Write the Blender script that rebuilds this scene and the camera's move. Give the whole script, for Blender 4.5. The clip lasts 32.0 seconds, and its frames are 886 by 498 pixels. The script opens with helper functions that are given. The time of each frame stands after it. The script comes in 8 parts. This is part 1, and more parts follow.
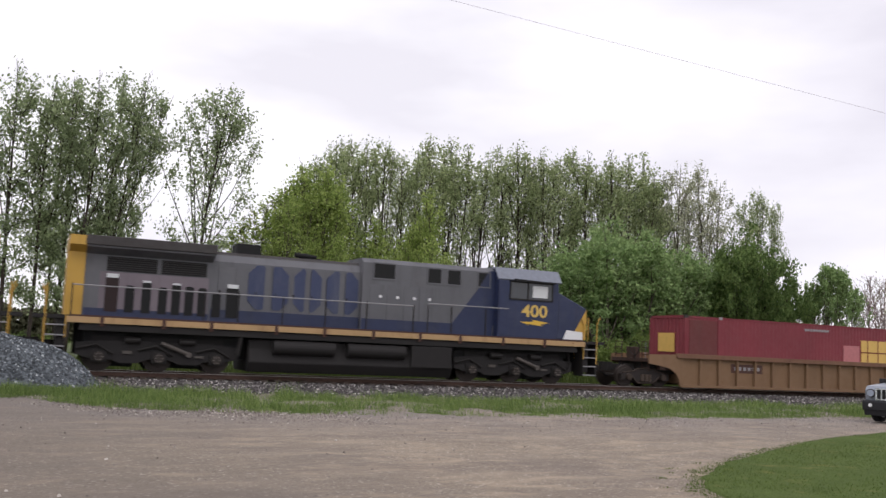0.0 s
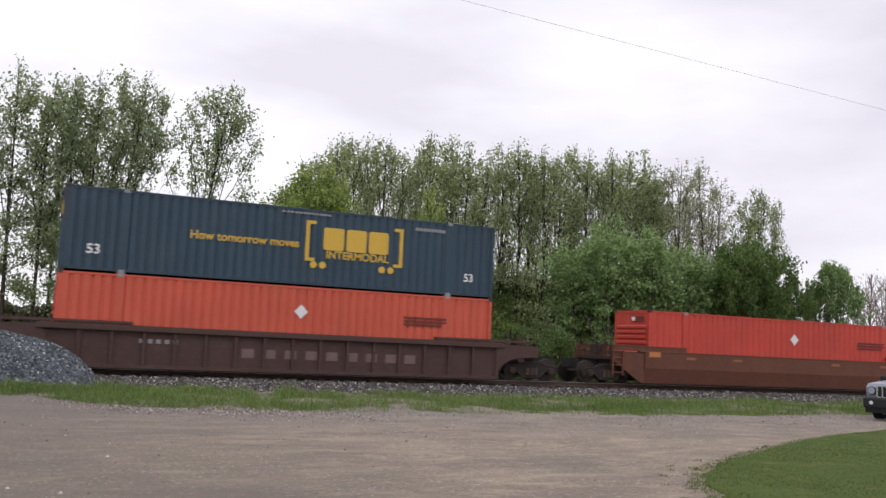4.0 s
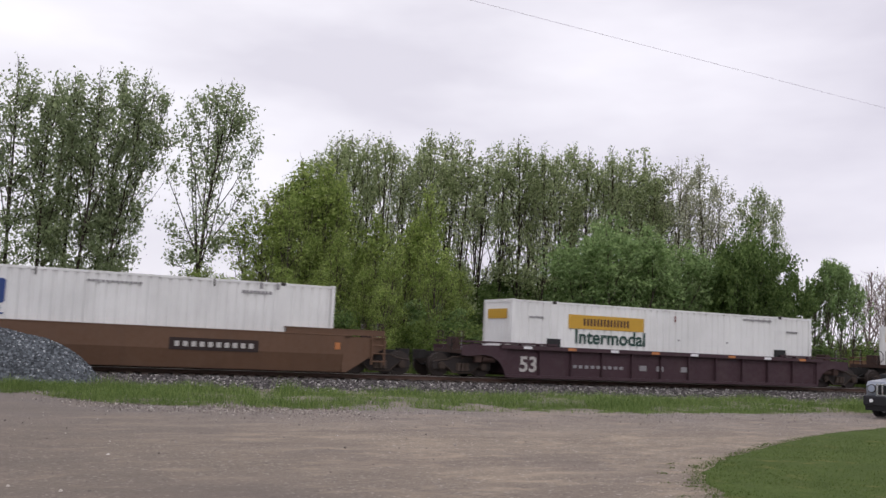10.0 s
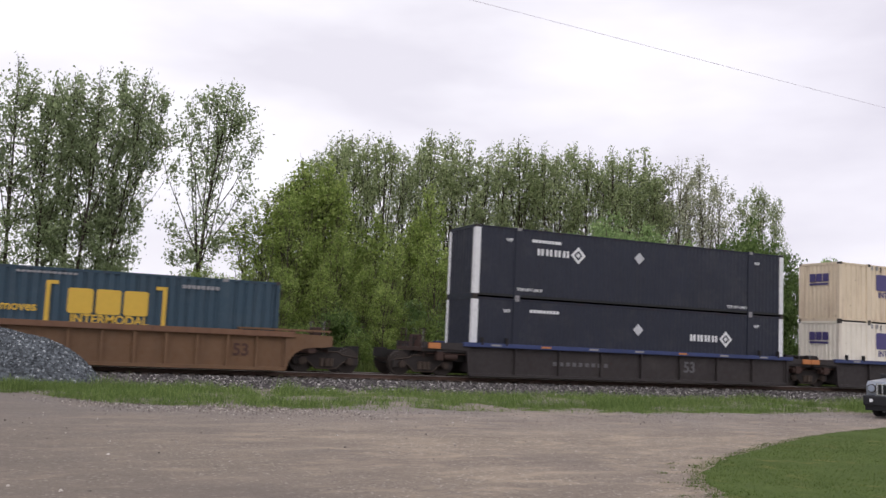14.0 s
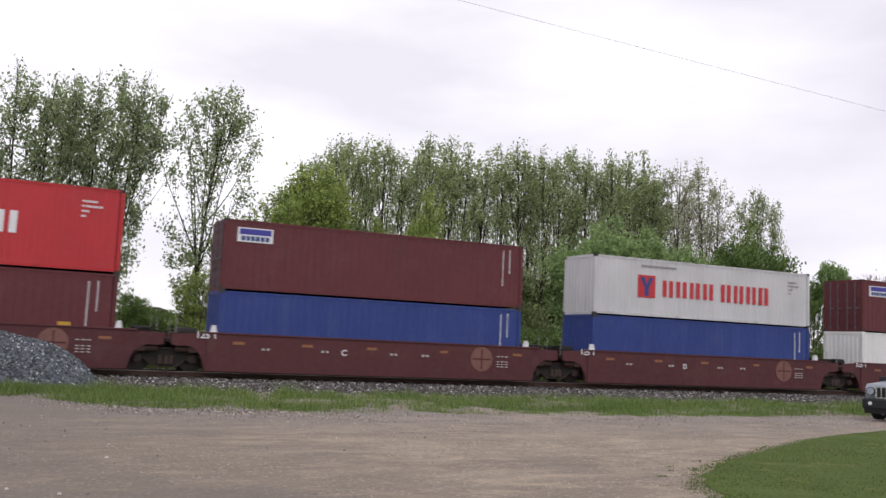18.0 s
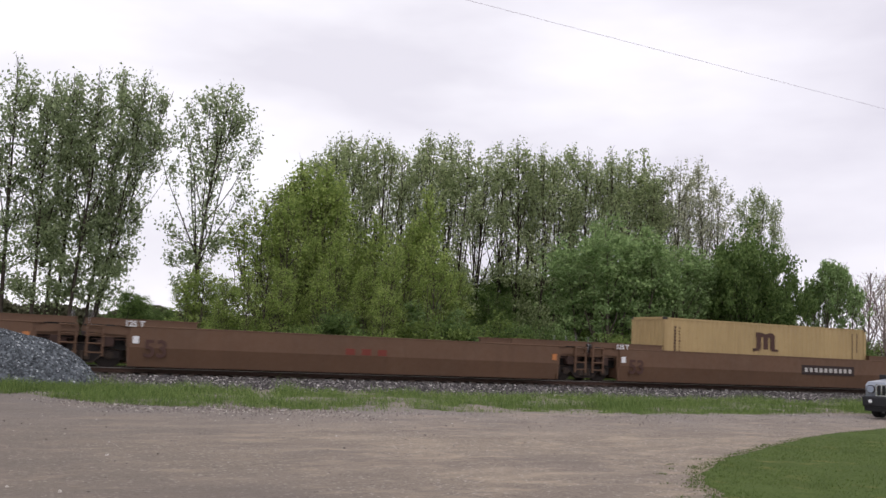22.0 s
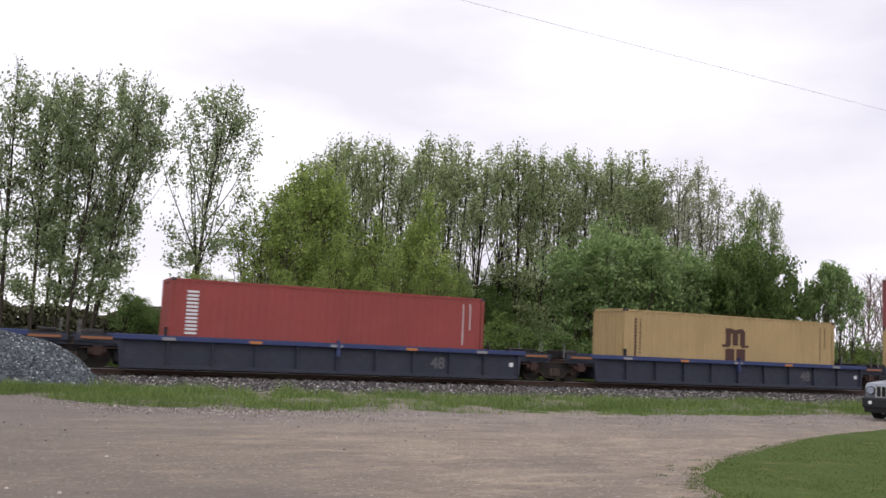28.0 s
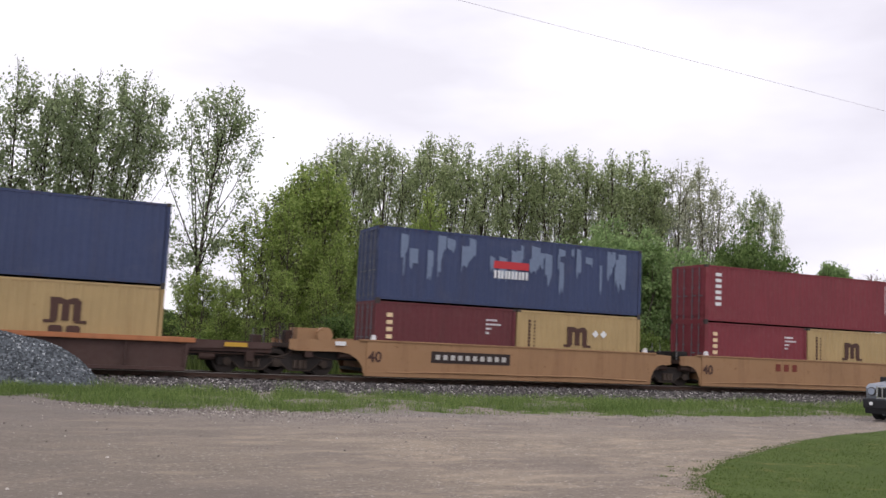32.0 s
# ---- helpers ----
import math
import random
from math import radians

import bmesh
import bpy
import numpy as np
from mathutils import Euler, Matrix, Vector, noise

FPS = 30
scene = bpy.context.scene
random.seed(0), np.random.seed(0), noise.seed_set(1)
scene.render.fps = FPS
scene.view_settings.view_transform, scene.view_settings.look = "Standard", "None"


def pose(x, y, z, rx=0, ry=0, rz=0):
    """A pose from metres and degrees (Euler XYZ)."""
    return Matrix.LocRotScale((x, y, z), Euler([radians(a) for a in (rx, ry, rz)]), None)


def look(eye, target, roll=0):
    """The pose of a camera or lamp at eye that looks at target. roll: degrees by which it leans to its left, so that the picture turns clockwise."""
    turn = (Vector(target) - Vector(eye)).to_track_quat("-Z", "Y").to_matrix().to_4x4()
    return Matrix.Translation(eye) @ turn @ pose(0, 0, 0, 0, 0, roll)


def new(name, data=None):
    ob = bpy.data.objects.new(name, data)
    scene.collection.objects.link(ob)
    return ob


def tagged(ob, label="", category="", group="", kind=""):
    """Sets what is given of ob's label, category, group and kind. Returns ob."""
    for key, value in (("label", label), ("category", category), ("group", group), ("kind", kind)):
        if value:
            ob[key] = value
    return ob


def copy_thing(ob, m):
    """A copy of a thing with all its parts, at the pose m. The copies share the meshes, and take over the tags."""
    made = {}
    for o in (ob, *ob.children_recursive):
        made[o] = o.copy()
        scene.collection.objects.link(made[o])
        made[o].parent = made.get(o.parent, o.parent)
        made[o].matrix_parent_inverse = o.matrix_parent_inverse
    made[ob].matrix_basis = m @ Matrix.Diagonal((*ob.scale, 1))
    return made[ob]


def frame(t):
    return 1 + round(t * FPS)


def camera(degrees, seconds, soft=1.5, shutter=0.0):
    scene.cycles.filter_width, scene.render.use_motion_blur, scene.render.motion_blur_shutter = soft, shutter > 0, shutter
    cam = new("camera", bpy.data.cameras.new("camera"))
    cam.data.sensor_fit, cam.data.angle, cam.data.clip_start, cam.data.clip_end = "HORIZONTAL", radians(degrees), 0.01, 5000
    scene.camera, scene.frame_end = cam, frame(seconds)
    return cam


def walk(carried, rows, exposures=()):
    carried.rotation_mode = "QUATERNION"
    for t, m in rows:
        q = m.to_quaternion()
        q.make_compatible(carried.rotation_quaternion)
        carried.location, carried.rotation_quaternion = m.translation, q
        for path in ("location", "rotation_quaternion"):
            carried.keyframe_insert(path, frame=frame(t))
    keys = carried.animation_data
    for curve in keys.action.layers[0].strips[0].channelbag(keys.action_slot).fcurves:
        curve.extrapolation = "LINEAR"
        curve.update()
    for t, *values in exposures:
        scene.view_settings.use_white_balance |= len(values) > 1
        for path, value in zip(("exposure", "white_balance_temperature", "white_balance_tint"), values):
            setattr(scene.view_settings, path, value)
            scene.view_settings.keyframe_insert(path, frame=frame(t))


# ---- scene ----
import collections

cam = camera(51.6, 32.0, soft=1.45, shutter=0.12)

# ---- the camera: on one spot, with the small sway of a hand on a tripod ----
EYE = Vector((0.0, -34.178, 1.362))
YAW, PITCH, ROLL, FOCAL = 23.752, 5.714, 2.635, 1621.4


def aim(dx, dy):
    """The camera's pose when the view has swayed by dx, dy (in FOCAL units)."""
    a, b = radians(YAW) - dx / FOCAL, radians(PITCH) + dy / FOCAL
    way = Vector((math.sin(a) * math.cos(b), math.cos(a) * math.cos(b), math.sin(b)))
    return look(EYE, EYE + way * 10, ROLL)


walk(cam, [(t, aim(dx, dy)) for t, dx, dy in [
    (0, -1.5, 9.6), (0.5, -1.5, 10.4), (1, -1.5, 10.7), (1.5, -1.5, 10.7), (2, -1.5, 10.4), (2.5, -1.5, 9.2),
    (3, -1.0, 7.6), (3.5, -0.3, 6.3), (5.5, 0.0, 3.0), (6, 0.0, 2.9), (6.5, 0.0, 2.7), (7, -0.4, 3.2), (7.5, -1.4, 3.8),
    (8, -1.3, 3.0), (8.5, -0.3, 1.9), (9, 0.0, 1.5), (9.5, 0.0, 1.5), (10, 0.0, 1.5), (10.5, 0.2, 1.2), (11, 0.8, 0.1),
    (11.5, 1.4, -0.7), (12, 1.2, -0.8), (12.5, 0.3, -0.4), (13, 0.0, -0.1), (13.5, 0.0, 0.3), (14, 0.0, 1.2),
    (14.5, 0.0, 1.5), (16.5, -1.3, 5.0), (17, -1.5, 5.8), (17.5, -1.5, 6.1), (18, -1.5, 6.3), (18.5, -1.5, 6.8),
    (19, -1.5, 7.4), (19.5, -1.6, 7.3), (20, -1.7, 6.7), (20.5, -1.6, 5.2), (21, -1.5, 4.2), (21.5, -1.5, 3.3),
    (22, -1.3, 2.7), (22.5, -0.5, 1.9), (23, -0.1, 1.5), (23.5, -0.3, 1.9), (24, -0.7, 3.1), (24.5, -0.6, 4.6),
    (25, -1.0, 5.9), (25.5, -0.9, 6.4), (27.5, -1.5, 5.7), (28, -1.5, 4.9), (28.5, -1.5, 4.2), (29, -1.5, 3.6),
    (29.5, -1.5, 4.1), (30, -1.5, 5.8), (30.5, -1.5, 7.0), (31, -1.5, 7.5), (31.5, -1.0, 7.3), (32, -0.3, 6.5),
]], [(0, -0.06, 6500, 10), (3.5, -0.08, 6480, 10), (5.5, -0.40, 6330, 13), (8.0, -0.39, 6330, 13), (9.2, -0.28, 6400, 12), (13, -0.26, 6400, 12), (14.5, -0.1, 6450, 11), (16.5, -0.16, 6450, 11),
     (18, -0.08, 6500, 10), (20, -0.08, 6500, 10), (21, -0.16, 6450, 11), (25.5, -0.16, 6450, 11), (27.5, -0.06, 6450, 11), (32, -0.06, 6450, 11)])


def run(t):
    """How far the train has rolled at t seconds."""
    u = (t - 16) / 16
    return 22.2928 * (t - 1.2) + 2.5345 * u ** 2 - 0.6076 * u ** 3 - 1.4217 * u ** 4


# ---- light: a bright overcast sky ----
SUN_UP, SUN_TURN = radians(48), radians(205)
world = bpy.data.worlds.new("overcast_sky")
scene.world = world
world.use_nodes = True
wn, wl = world.node_tree.nodes, world.node_tree.links
wn.clear()
w_out = wn.new("ShaderNodeOutputWorld")
w_sky = wn.new("ShaderNodeTexSky")
w_sky.sky_type = "NISHITA"
w_sky.sun_disc = False
w_sky.sun_elevation, w_sky.sun_rotation = SUN_UP, SUN_TURN
w_clear = wn.new("ShaderNodeBackground")
w_clear.inputs["Strength"].default_value = 0.1
wl.new(w_sky.outputs["Color"], w_clear.inputs["Color"])
w_co = wn.new("ShaderNodeTexCoord")
w_map = wn.new("ShaderNodeMapping")
w_map.inputs["Scale"].default_value = (1.0, 1.0, 3.2)
w_map.inputs["Location"].default_value = (0.3, 1.7, 0.0)
wl.new(w_co.outputs["Generated"], w_map.inputs["Vector"])
w_noise = wn.new("ShaderNodeTexNoise")
w_noise.inputs["Scale"].default_value = 2.2
w_noise.inputs["Detail"].default_value = 5
w_noise.inputs["Roughness"].default_value = 0.5
wl.new(w_map.outputs["Vector"], w_noise.inputs["Vector"])
w_ramp = wn.new("ShaderNodeValToRGB")
w_ramp.color_ramp.elements[0].position, w_ramp.color_ramp.elements[0].color = 0.36, (0.98, 0.945, 1.03, 1)
w_ramp.color_ramp.elements[1].position, w_ramp.color_ramp.elements[1].color = 0.66, (1.36, 1.33, 1.38, 1)
wl.new(w_noise.outputs["Fac"], w_ramp.inputs["Fac"])
w_cloud = wn.new("ShaderNodeBackground")
w_cloud.inputs["Strength"].default_value = 1.0
w_pos, w_side, w_dim = wn.new("ShaderNodeSeparateXYZ"), wn.new("ShaderNodeMapRange"), wn.new("ShaderNodeMix")
wl.new(w_co.outputs["Generated"], w_pos.inputs[0])
wl.new(w_pos.outputs["X"], w_side.inputs[0])
w_side.interpolation_type = "SMOOTHSTEP"
w_side.inputs[1].default_value, w_side.inputs[2].default_value, w_side.inputs[3].default_value, w_side.inputs[4].default_value = 0.3, 0.85, 0.0, 1.0
w_dim.data_type, w_dim.blend_type = "RGBA", "MULTIPLY"
w_dim.inputs[7].default_value = (0.86, 0.85, 0.88, 1)
wl.new(w_side.outputs[0], w_dim.inputs[0])
wl.new(w_ramp.outputs["Color"], w_dim.inputs[6])
wl.new(w_dim.outputs[2], w_cloud.inputs["Color"])
w_mix = wn.new("ShaderNodeMixShader")
w_mix.inputs[0].default_value = 0.93
wl.new(w_clear.outputs[0], w_mix.inputs[1])
wl.new(w_cloud.outputs[0], w_mix.inputs[2])
wl.new(w_mix.outputs[0], w_out.inputs["Surface"])

sun = new("sun", bpy.data.lights.new("sun", "SUN"))
sun.data.energy, sun.data.angle, sun.data.color = 0.72, radians(30), (1.0, 0.97, 0.93)
sun.matrix_world = look((-20, -50, 60), (0, 0, 0))


# ---- materials ----
def C(r, g, b):
    """A colour from 0 to 255 display values."""
    return tuple(((c / 255 + 0.055) / 1.055) ** 2.4 if c > 10 else c / 3294 for c in (r, g, b)) + (1,)


def shade(c, k):
    return (c[0] * k, c[1] * k, c[2] * k, 1)


def material(name, rough=0.6, metal=0.0):
    m = bpy.data.materials.new(name)
    m.use_nodes = True
    n, l = m.node_tree.nodes, m.node_tree.links
    b = n["Principled BSDF"]
    b.inputs["Roughness"].default_value, b.inputs["Metallic"].default_value = rough, metal
    return m, n, l, b


def tex(n, l, scale, detail=4, stretch=(1, 1, 1), space="Object", rough=0.55, wander=True):
    """A noise in the thing's own metres, moved about by the thing's random number."""
    co, mp, no = n.new("ShaderNodeTexCoord"), n.new("ShaderNodeMapping"), n.new("ShaderNodeTexNoise")
    mp.inputs["Scale"].default_value = stretch
    l.new(co.outputs[space], mp.inputs["Vector"])
    if wander:
        info, mul = n.new("ShaderNodeObjectInfo"), n.new("ShaderNodeMath")
        mul.operation = "MULTIPLY"
        mul.inputs[1].default_value = 37.0
        l.new(info.outputs["Random"], mul.inputs[0])
        l.new(mul.outputs[0], mp.inputs["Location"])
    no.inputs["Scale"].default_value, no.inputs["Detail"].default_value, no.inputs["Roughness"].default_value = scale, detail, rough
    l.new(mp.outputs["Vector"], no.inputs["Vector"])
    return no.outputs["Fac"]


def ramp(n, l, fac, *stops):
    r = n.new("ShaderNodeValToRGB")
    e = r.color_ramp.elements
    while len(e) < len(stops):
        e.new(0.5)
    for k, (p, c) in zip(e, stops):
        k.position, k.color = p, c
    l.new(fac, r.inputs["Fac"])
    return r.outputs["Color"]


def mix(n, l, fac, a, b, mode="MIX"):
    m = n.new("ShaderNodeMix")
    m.data_type, m.blend_type = "RGBA", mode
    for sock, val in ((m.inputs[0], fac), (m.inputs[6], a), (m.inputs[7], b)):
        if isinstance(val, bpy.types.NodeSocket):
            l.new(val, sock)
        else:
            sock.default_value = val
    return m.outputs[2]


def bump(n, l, b, height, strength=0.3, dist=0.01):
    k = n.new("ShaderNodeBump")
    k.inputs["Strength"].default_value, k.inputs["Distance"].default_value = strength, dist
    l.new(height, k.inputs["Height"])
    l.new(k.outputs[0], b.inputs["Normal"])


G = lambda v: (v, v, v, 1)
made, painted = {}, {}


def paint(name, c, rough=0.5, dirt=0.35, rust=0.15, grime=C(60, 48, 40)):
    """Weathered paint on steel: faded patches, streaks that run down, rust specks."""
    if name in made:
        return made[name]
    m, n, l, b = material(name, rough)
    painted[name] = (c, grime)
    big = tex(n, l, 0.5, 5)
    base = mix(n, l, ramp(n, l, big, (0.3, G(0)), (0.75, G(0.8))), c, shade(c, 0.78))
    chalk = tex(n, l, 0.8, 6, (1, 1, 1.4), rough=0.65)
    base = mix(n, l, ramp(n, l, chalk, (0.54, G(0)), (0.76, G(0.3))), base, (0.85 * c[0] + 0.06, 0.85 * c[1] + 0.053, 0.85 * c[2] + 0.042, 1))
    run_down = tex(n, l, 1.6, 6, (1.3, 1.3, 0.16), rough=0.6)
    base = mix(n, l, ramp(n, l, run_down, (0.5, G(0)), (0.85, G(dirt * 0.8))), base, grime)
    speck = tex(n, l, 5.0, 8, rough=0.7)
    base = mix(n, l, ramp(n, l, speck, (0.62, G(0)), (0.72, G(rust))), base, C(96, 52, 30))
    l.new(base, b.inputs["Base Color"])
    l.new(ramp(n, l, speck, (0.3, G(rough - 0.08)), (0.7, G(min(1, rough + 0.2)))), b.inputs["Roughness"])
    bump(n, l, b, tex(n, l, 1.3, 3), 0.25, 0.02)
    made[name] = m
    return m


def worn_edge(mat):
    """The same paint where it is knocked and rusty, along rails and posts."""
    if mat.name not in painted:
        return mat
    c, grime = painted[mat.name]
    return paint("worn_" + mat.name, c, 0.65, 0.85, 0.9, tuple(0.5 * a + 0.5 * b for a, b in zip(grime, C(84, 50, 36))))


def plain(name, c, rough=0.6, metal=0.0, vary=0.25):
    if name in made:
        return made[name]
    m, n, l, b = material(name, rough, metal)
    f = tex(n, l, 6.0, 5)
    l.new(mix(n, l, f, shade(c, 1 - vary), shade(c, 1 + vary)), b.inputs["Base Color"])
    bump(n, l, b, tex(n, l, 30.0, 3), 0.15, 0.005)
    made[name] = m
    return m


def stony(name, lo, hi, scale, strength=0.8, dist=0.03):
    m, n, l, b = material(name, 0.95)
    co, vo = n.new("ShaderNodeTexCoord"), n.new("ShaderNodeTexVoronoi")
    vo.inputs["Scale"].default_value = scale
    l.new(co.outputs["Object"], vo.inputs["Vector"])
    big = tex(n, l, 0.35, 5, wander=False)
    c = mix(n, l, vo.outputs["Color"], lo, hi)
    c = mix(n, l, ramp(n, l, big, (0.3, G(0)), (0.75, G(0.5))), c, shade(lo, 0.9))
    l.new(c, b.inputs["Base Color"])
    bump(n, l, b, vo.outputs["Distance"], strength, dist)
    made[name] = m
    return m


def lot_material():
    """Packed gravel: fine grit, pale worn ripples, greyer stone towards the track."""
    m, n, l, b = material("packed_gravel", 0.95)
    grit = tex(n, l, 75.0, 3, wander=False, rough=0.75)
    mid = tex(n, l, 22.0, 5, wander=False, rough=0.75)
    patch_a = tex(n, l, 0.3, 7, (1, 0.8, 1), wander=False, rough=0.65)
    co, mp, sweep = n.new("ShaderNodeTexCoord"), n.new("ShaderNodeMapping"), n.new("ShaderNodeTexNoise")
    mp.inputs["Rotation"].default_value = (0, 0, radians(-24))
    mp.inputs["Scale"].default_value = (0.7, 1.35, 1)
    l.new(co.outputs["Object"], mp.inputs["Vector"])
    l.new(mp.outputs["Vector"], sweep.inputs["Vector"])
    sweep.inputs["Scale"].default_value, sweep.inputs["Detail"].default_value, sweep.inputs["Roughness"].default_value = 1.5, 6, 0.66
    c = mix(n, l, ramp(n, l, grit, (0.34, G(0)), (0.66, G(1))), C(116, 105, 94), C(164, 150, 132))
    c = mix(n, l, ramp(n, l, mid, (0.36, G(0.5)), (0.54, G(0))), c, C(104, 92, 84))
    c = mix(n, l, ramp(n, l, mid, (0.60, G(0)), (0.72, G(0.4))), c, C(180, 167, 151))
    for scale, cut, amount, tone in ((34.0, 0.93, 0.7, C(212, 202, 190)), (26.0, 0.95, 0.7, C(80, 70, 66))):
        vo = n.new("ShaderNodeTexVoronoi")
        vo.inputs["Scale"].default_value = scale
        l.new(co.outputs["Object"], vo.inputs["Vector"])
        sep = n.new("ShaderNodeSeparateColor")
        l.new(vo.outputs["Color"], sep.inputs[0])
        c = mix(n, l, ramp(n, l, sep.outputs[0], (cut, G(0)), (cut + 0.05, G(amount))), c, tone)
    c = mix(n, l, ramp(n, l, patch_a, (0.42, G(0)), (0.66, G(0.5))), c, C(114, 104, 98))
    c = mix(n, l, ramp(n, l, sweep.outputs["Fac"], (0.50, G(0)), (0.70, G(0.55))), c, C(190, 170, 146))
    c = mix(n, l, ramp(n, l, sweep.outputs["Fac"], (0.30, G(0.35)), (0.46, G(0))), c, C(106, 92, 82))
    # paler bands where wheels sweep round
    ruts, rut_map = n.new("ShaderNodeTexNoise"), n.new("ShaderNodeMapping")
    rut_map.inputs["Rotation"].default_value = (0, 0, radians(-14))
    rut_map.inputs["Scale"].default_value = (0.3, 0.8, 1)
    l.new(co.outputs["Object"], rut_map.inputs["Vector"])
    l.new(rut_map.outputs["Vector"], ruts.inputs["Vector"])
    ruts.inputs["Scale"].default_value, ruts.inputs["Detail"].default_value, ruts.inputs["Roughness"].default_value = 1.1, 6, 0.68
    c = mix(n, l, ramp(n, l, ruts.outputs["Fac"], (0.5, G(0)), (0.72, G(0.3))), c, C(186, 168, 146))
    c = mix(n, l, ramp(n, l, ruts.outputs["Fac"], (0.3, G(0.3)), (0.48, G(0))), c, C(108, 96, 88))
    # greyer, cleaner stone spills over from the track's side
    pos, band, add2 = n.new("ShaderNodeSeparateXYZ"), n.new("ShaderNodeMapRange"), n.new("ShaderNodeMath")
    l.new(co.outputs["Object"], pos.inputs[0])
    band.inputs[1].default_value, band.inputs[2].default_value = -19.0, -13.5
    l.new(pos.outputs["Y"], band.inputs[0])
    add2.operation = "MULTIPLY"
    l.new(band.outputs[0], add2.inputs[0])
    l.new(ramp(n, l, patch_a, (0.3, G(1.0)), (0.62, G(0.25))), add2.inputs[1])
    c = mix(n, l, add2.outputs[0], c, mix(n, l, ramp(n, l, grit, (0.4, G(0)), (0.62, G(1))), C(98, 92, 92), C(150, 142, 138)))
    # a darker, older spread of grey gravel lies by the heap
    old = n.new("ShaderNodeMapRange")
    old.inputs[1].default_value, old.inputs[2].default_value, old.inputs[3].default_value, old.inputs[4].default_value = 0.5, 6.5, 0.42, 0.0
    l.new(pos.outputs["X"], old.inputs[0])
    c = mix(n, l, old.outputs[0], c, C(102, 94, 86))
    l.new(c, b.inputs["Base Color"])
    add = n.new("ShaderNodeMath")
    l.new(grit, add.inputs[0])
    l.new(mid, add.inputs[1])
    bump(n, l, b, add.outputs[0], 0.7, 0.015)
    return m


def turf_material(name, lo, hi):
    """Short grass seen from afar: mottled at three sizes."""
    m, n, l, b = material(name, 0.9)
    b.inputs["Specular IOR Level"].default_value = 0.1
    fine, mid, big = tex(n, l, 45.0, 4, wander=False, rough=0.7), tex(n, l, 4.0, 5, wander=False), tex(n, l, 0.5, 4, wander=False)
    c = mix(n, l, ramp(n, l, fine, (0.35, G(0)), (0.65, G(1))), lo, hi)
    c = mix(n, l, ramp(n, l, mid, (0.4, G(0)), (0.7, G(0.45))), c, shade(hi, 1.1))
    c = mix(n, l, ramp(n, l, big, (0.4, G(0)), (0.65, G(0.4))), c, shade(lo, 0.95))
    dry = tex(n, l, 1.7, 6, wander=False, rough=0.7)
    c = mix(n, l, ramp(n, l, dry, (0.56, G(0)), (0.7, G(0.5))), c, C(136, 128, 78))
    l.new(c, b.inputs["Base Color"])
    bump(n, l, b, fine, 0.7, 0.02)
    made[name] = m
    return m


def leafy(name, lo, hi, thin=0.35):
    m, n, l, b = material(name, 0.7)
    b.inputs["Specular IOR Level"].default_value = 0.15
    geo = n.new("ShaderNodeNewGeometry")
    c = ramp(n, l, geo.outputs["Random Per Island"], (0.0, lo), (1.0, hi))
    big = tex(n, l, 0.35, 3)
    c = mix(n, l, ramp(n, l, big, (0.35, G(0)), (0.7, G(0.35))), c, shade(lo, 0.95))
    l.new(c, b.inputs["Base Color"])
    tr, mx = n.new("ShaderNodeBsdfTranslucent"), n.new("ShaderNodeMixShader")
    mx.inputs[0].default_value = thin
    l.new(c, tr.inputs["Color"])
    l.new(b.outputs[0], mx.inputs[1])
    l.new(tr.outputs[0], mx.inputs[2])
    l.new(mx.outputs[0], n["Material Output"].inputs["Surface"])
    made[name] = m
    return m


def bark(name, lo, hi):
    m, n, l, b = material(name, 0.9)
    f = tex(n, l, 5.0, 7, (2, 2, 0.5))
    l.new(ramp(n, l, f, (0.3, lo), (0.7, hi)), b.inputs["Base Color"])
    bump(n, l, b, f, 0.8, 0.05)
    made[name] = m
    return m


def glass(name, c=(0.02, 0.025, 0.03, 1)):
    m, n, l, b = material(name, 0.06)
    b.inputs["Base Color"].default_value = c
    b.inputs["Specular IOR Level"].default_value = 0.8
    made[name] = m
    return m


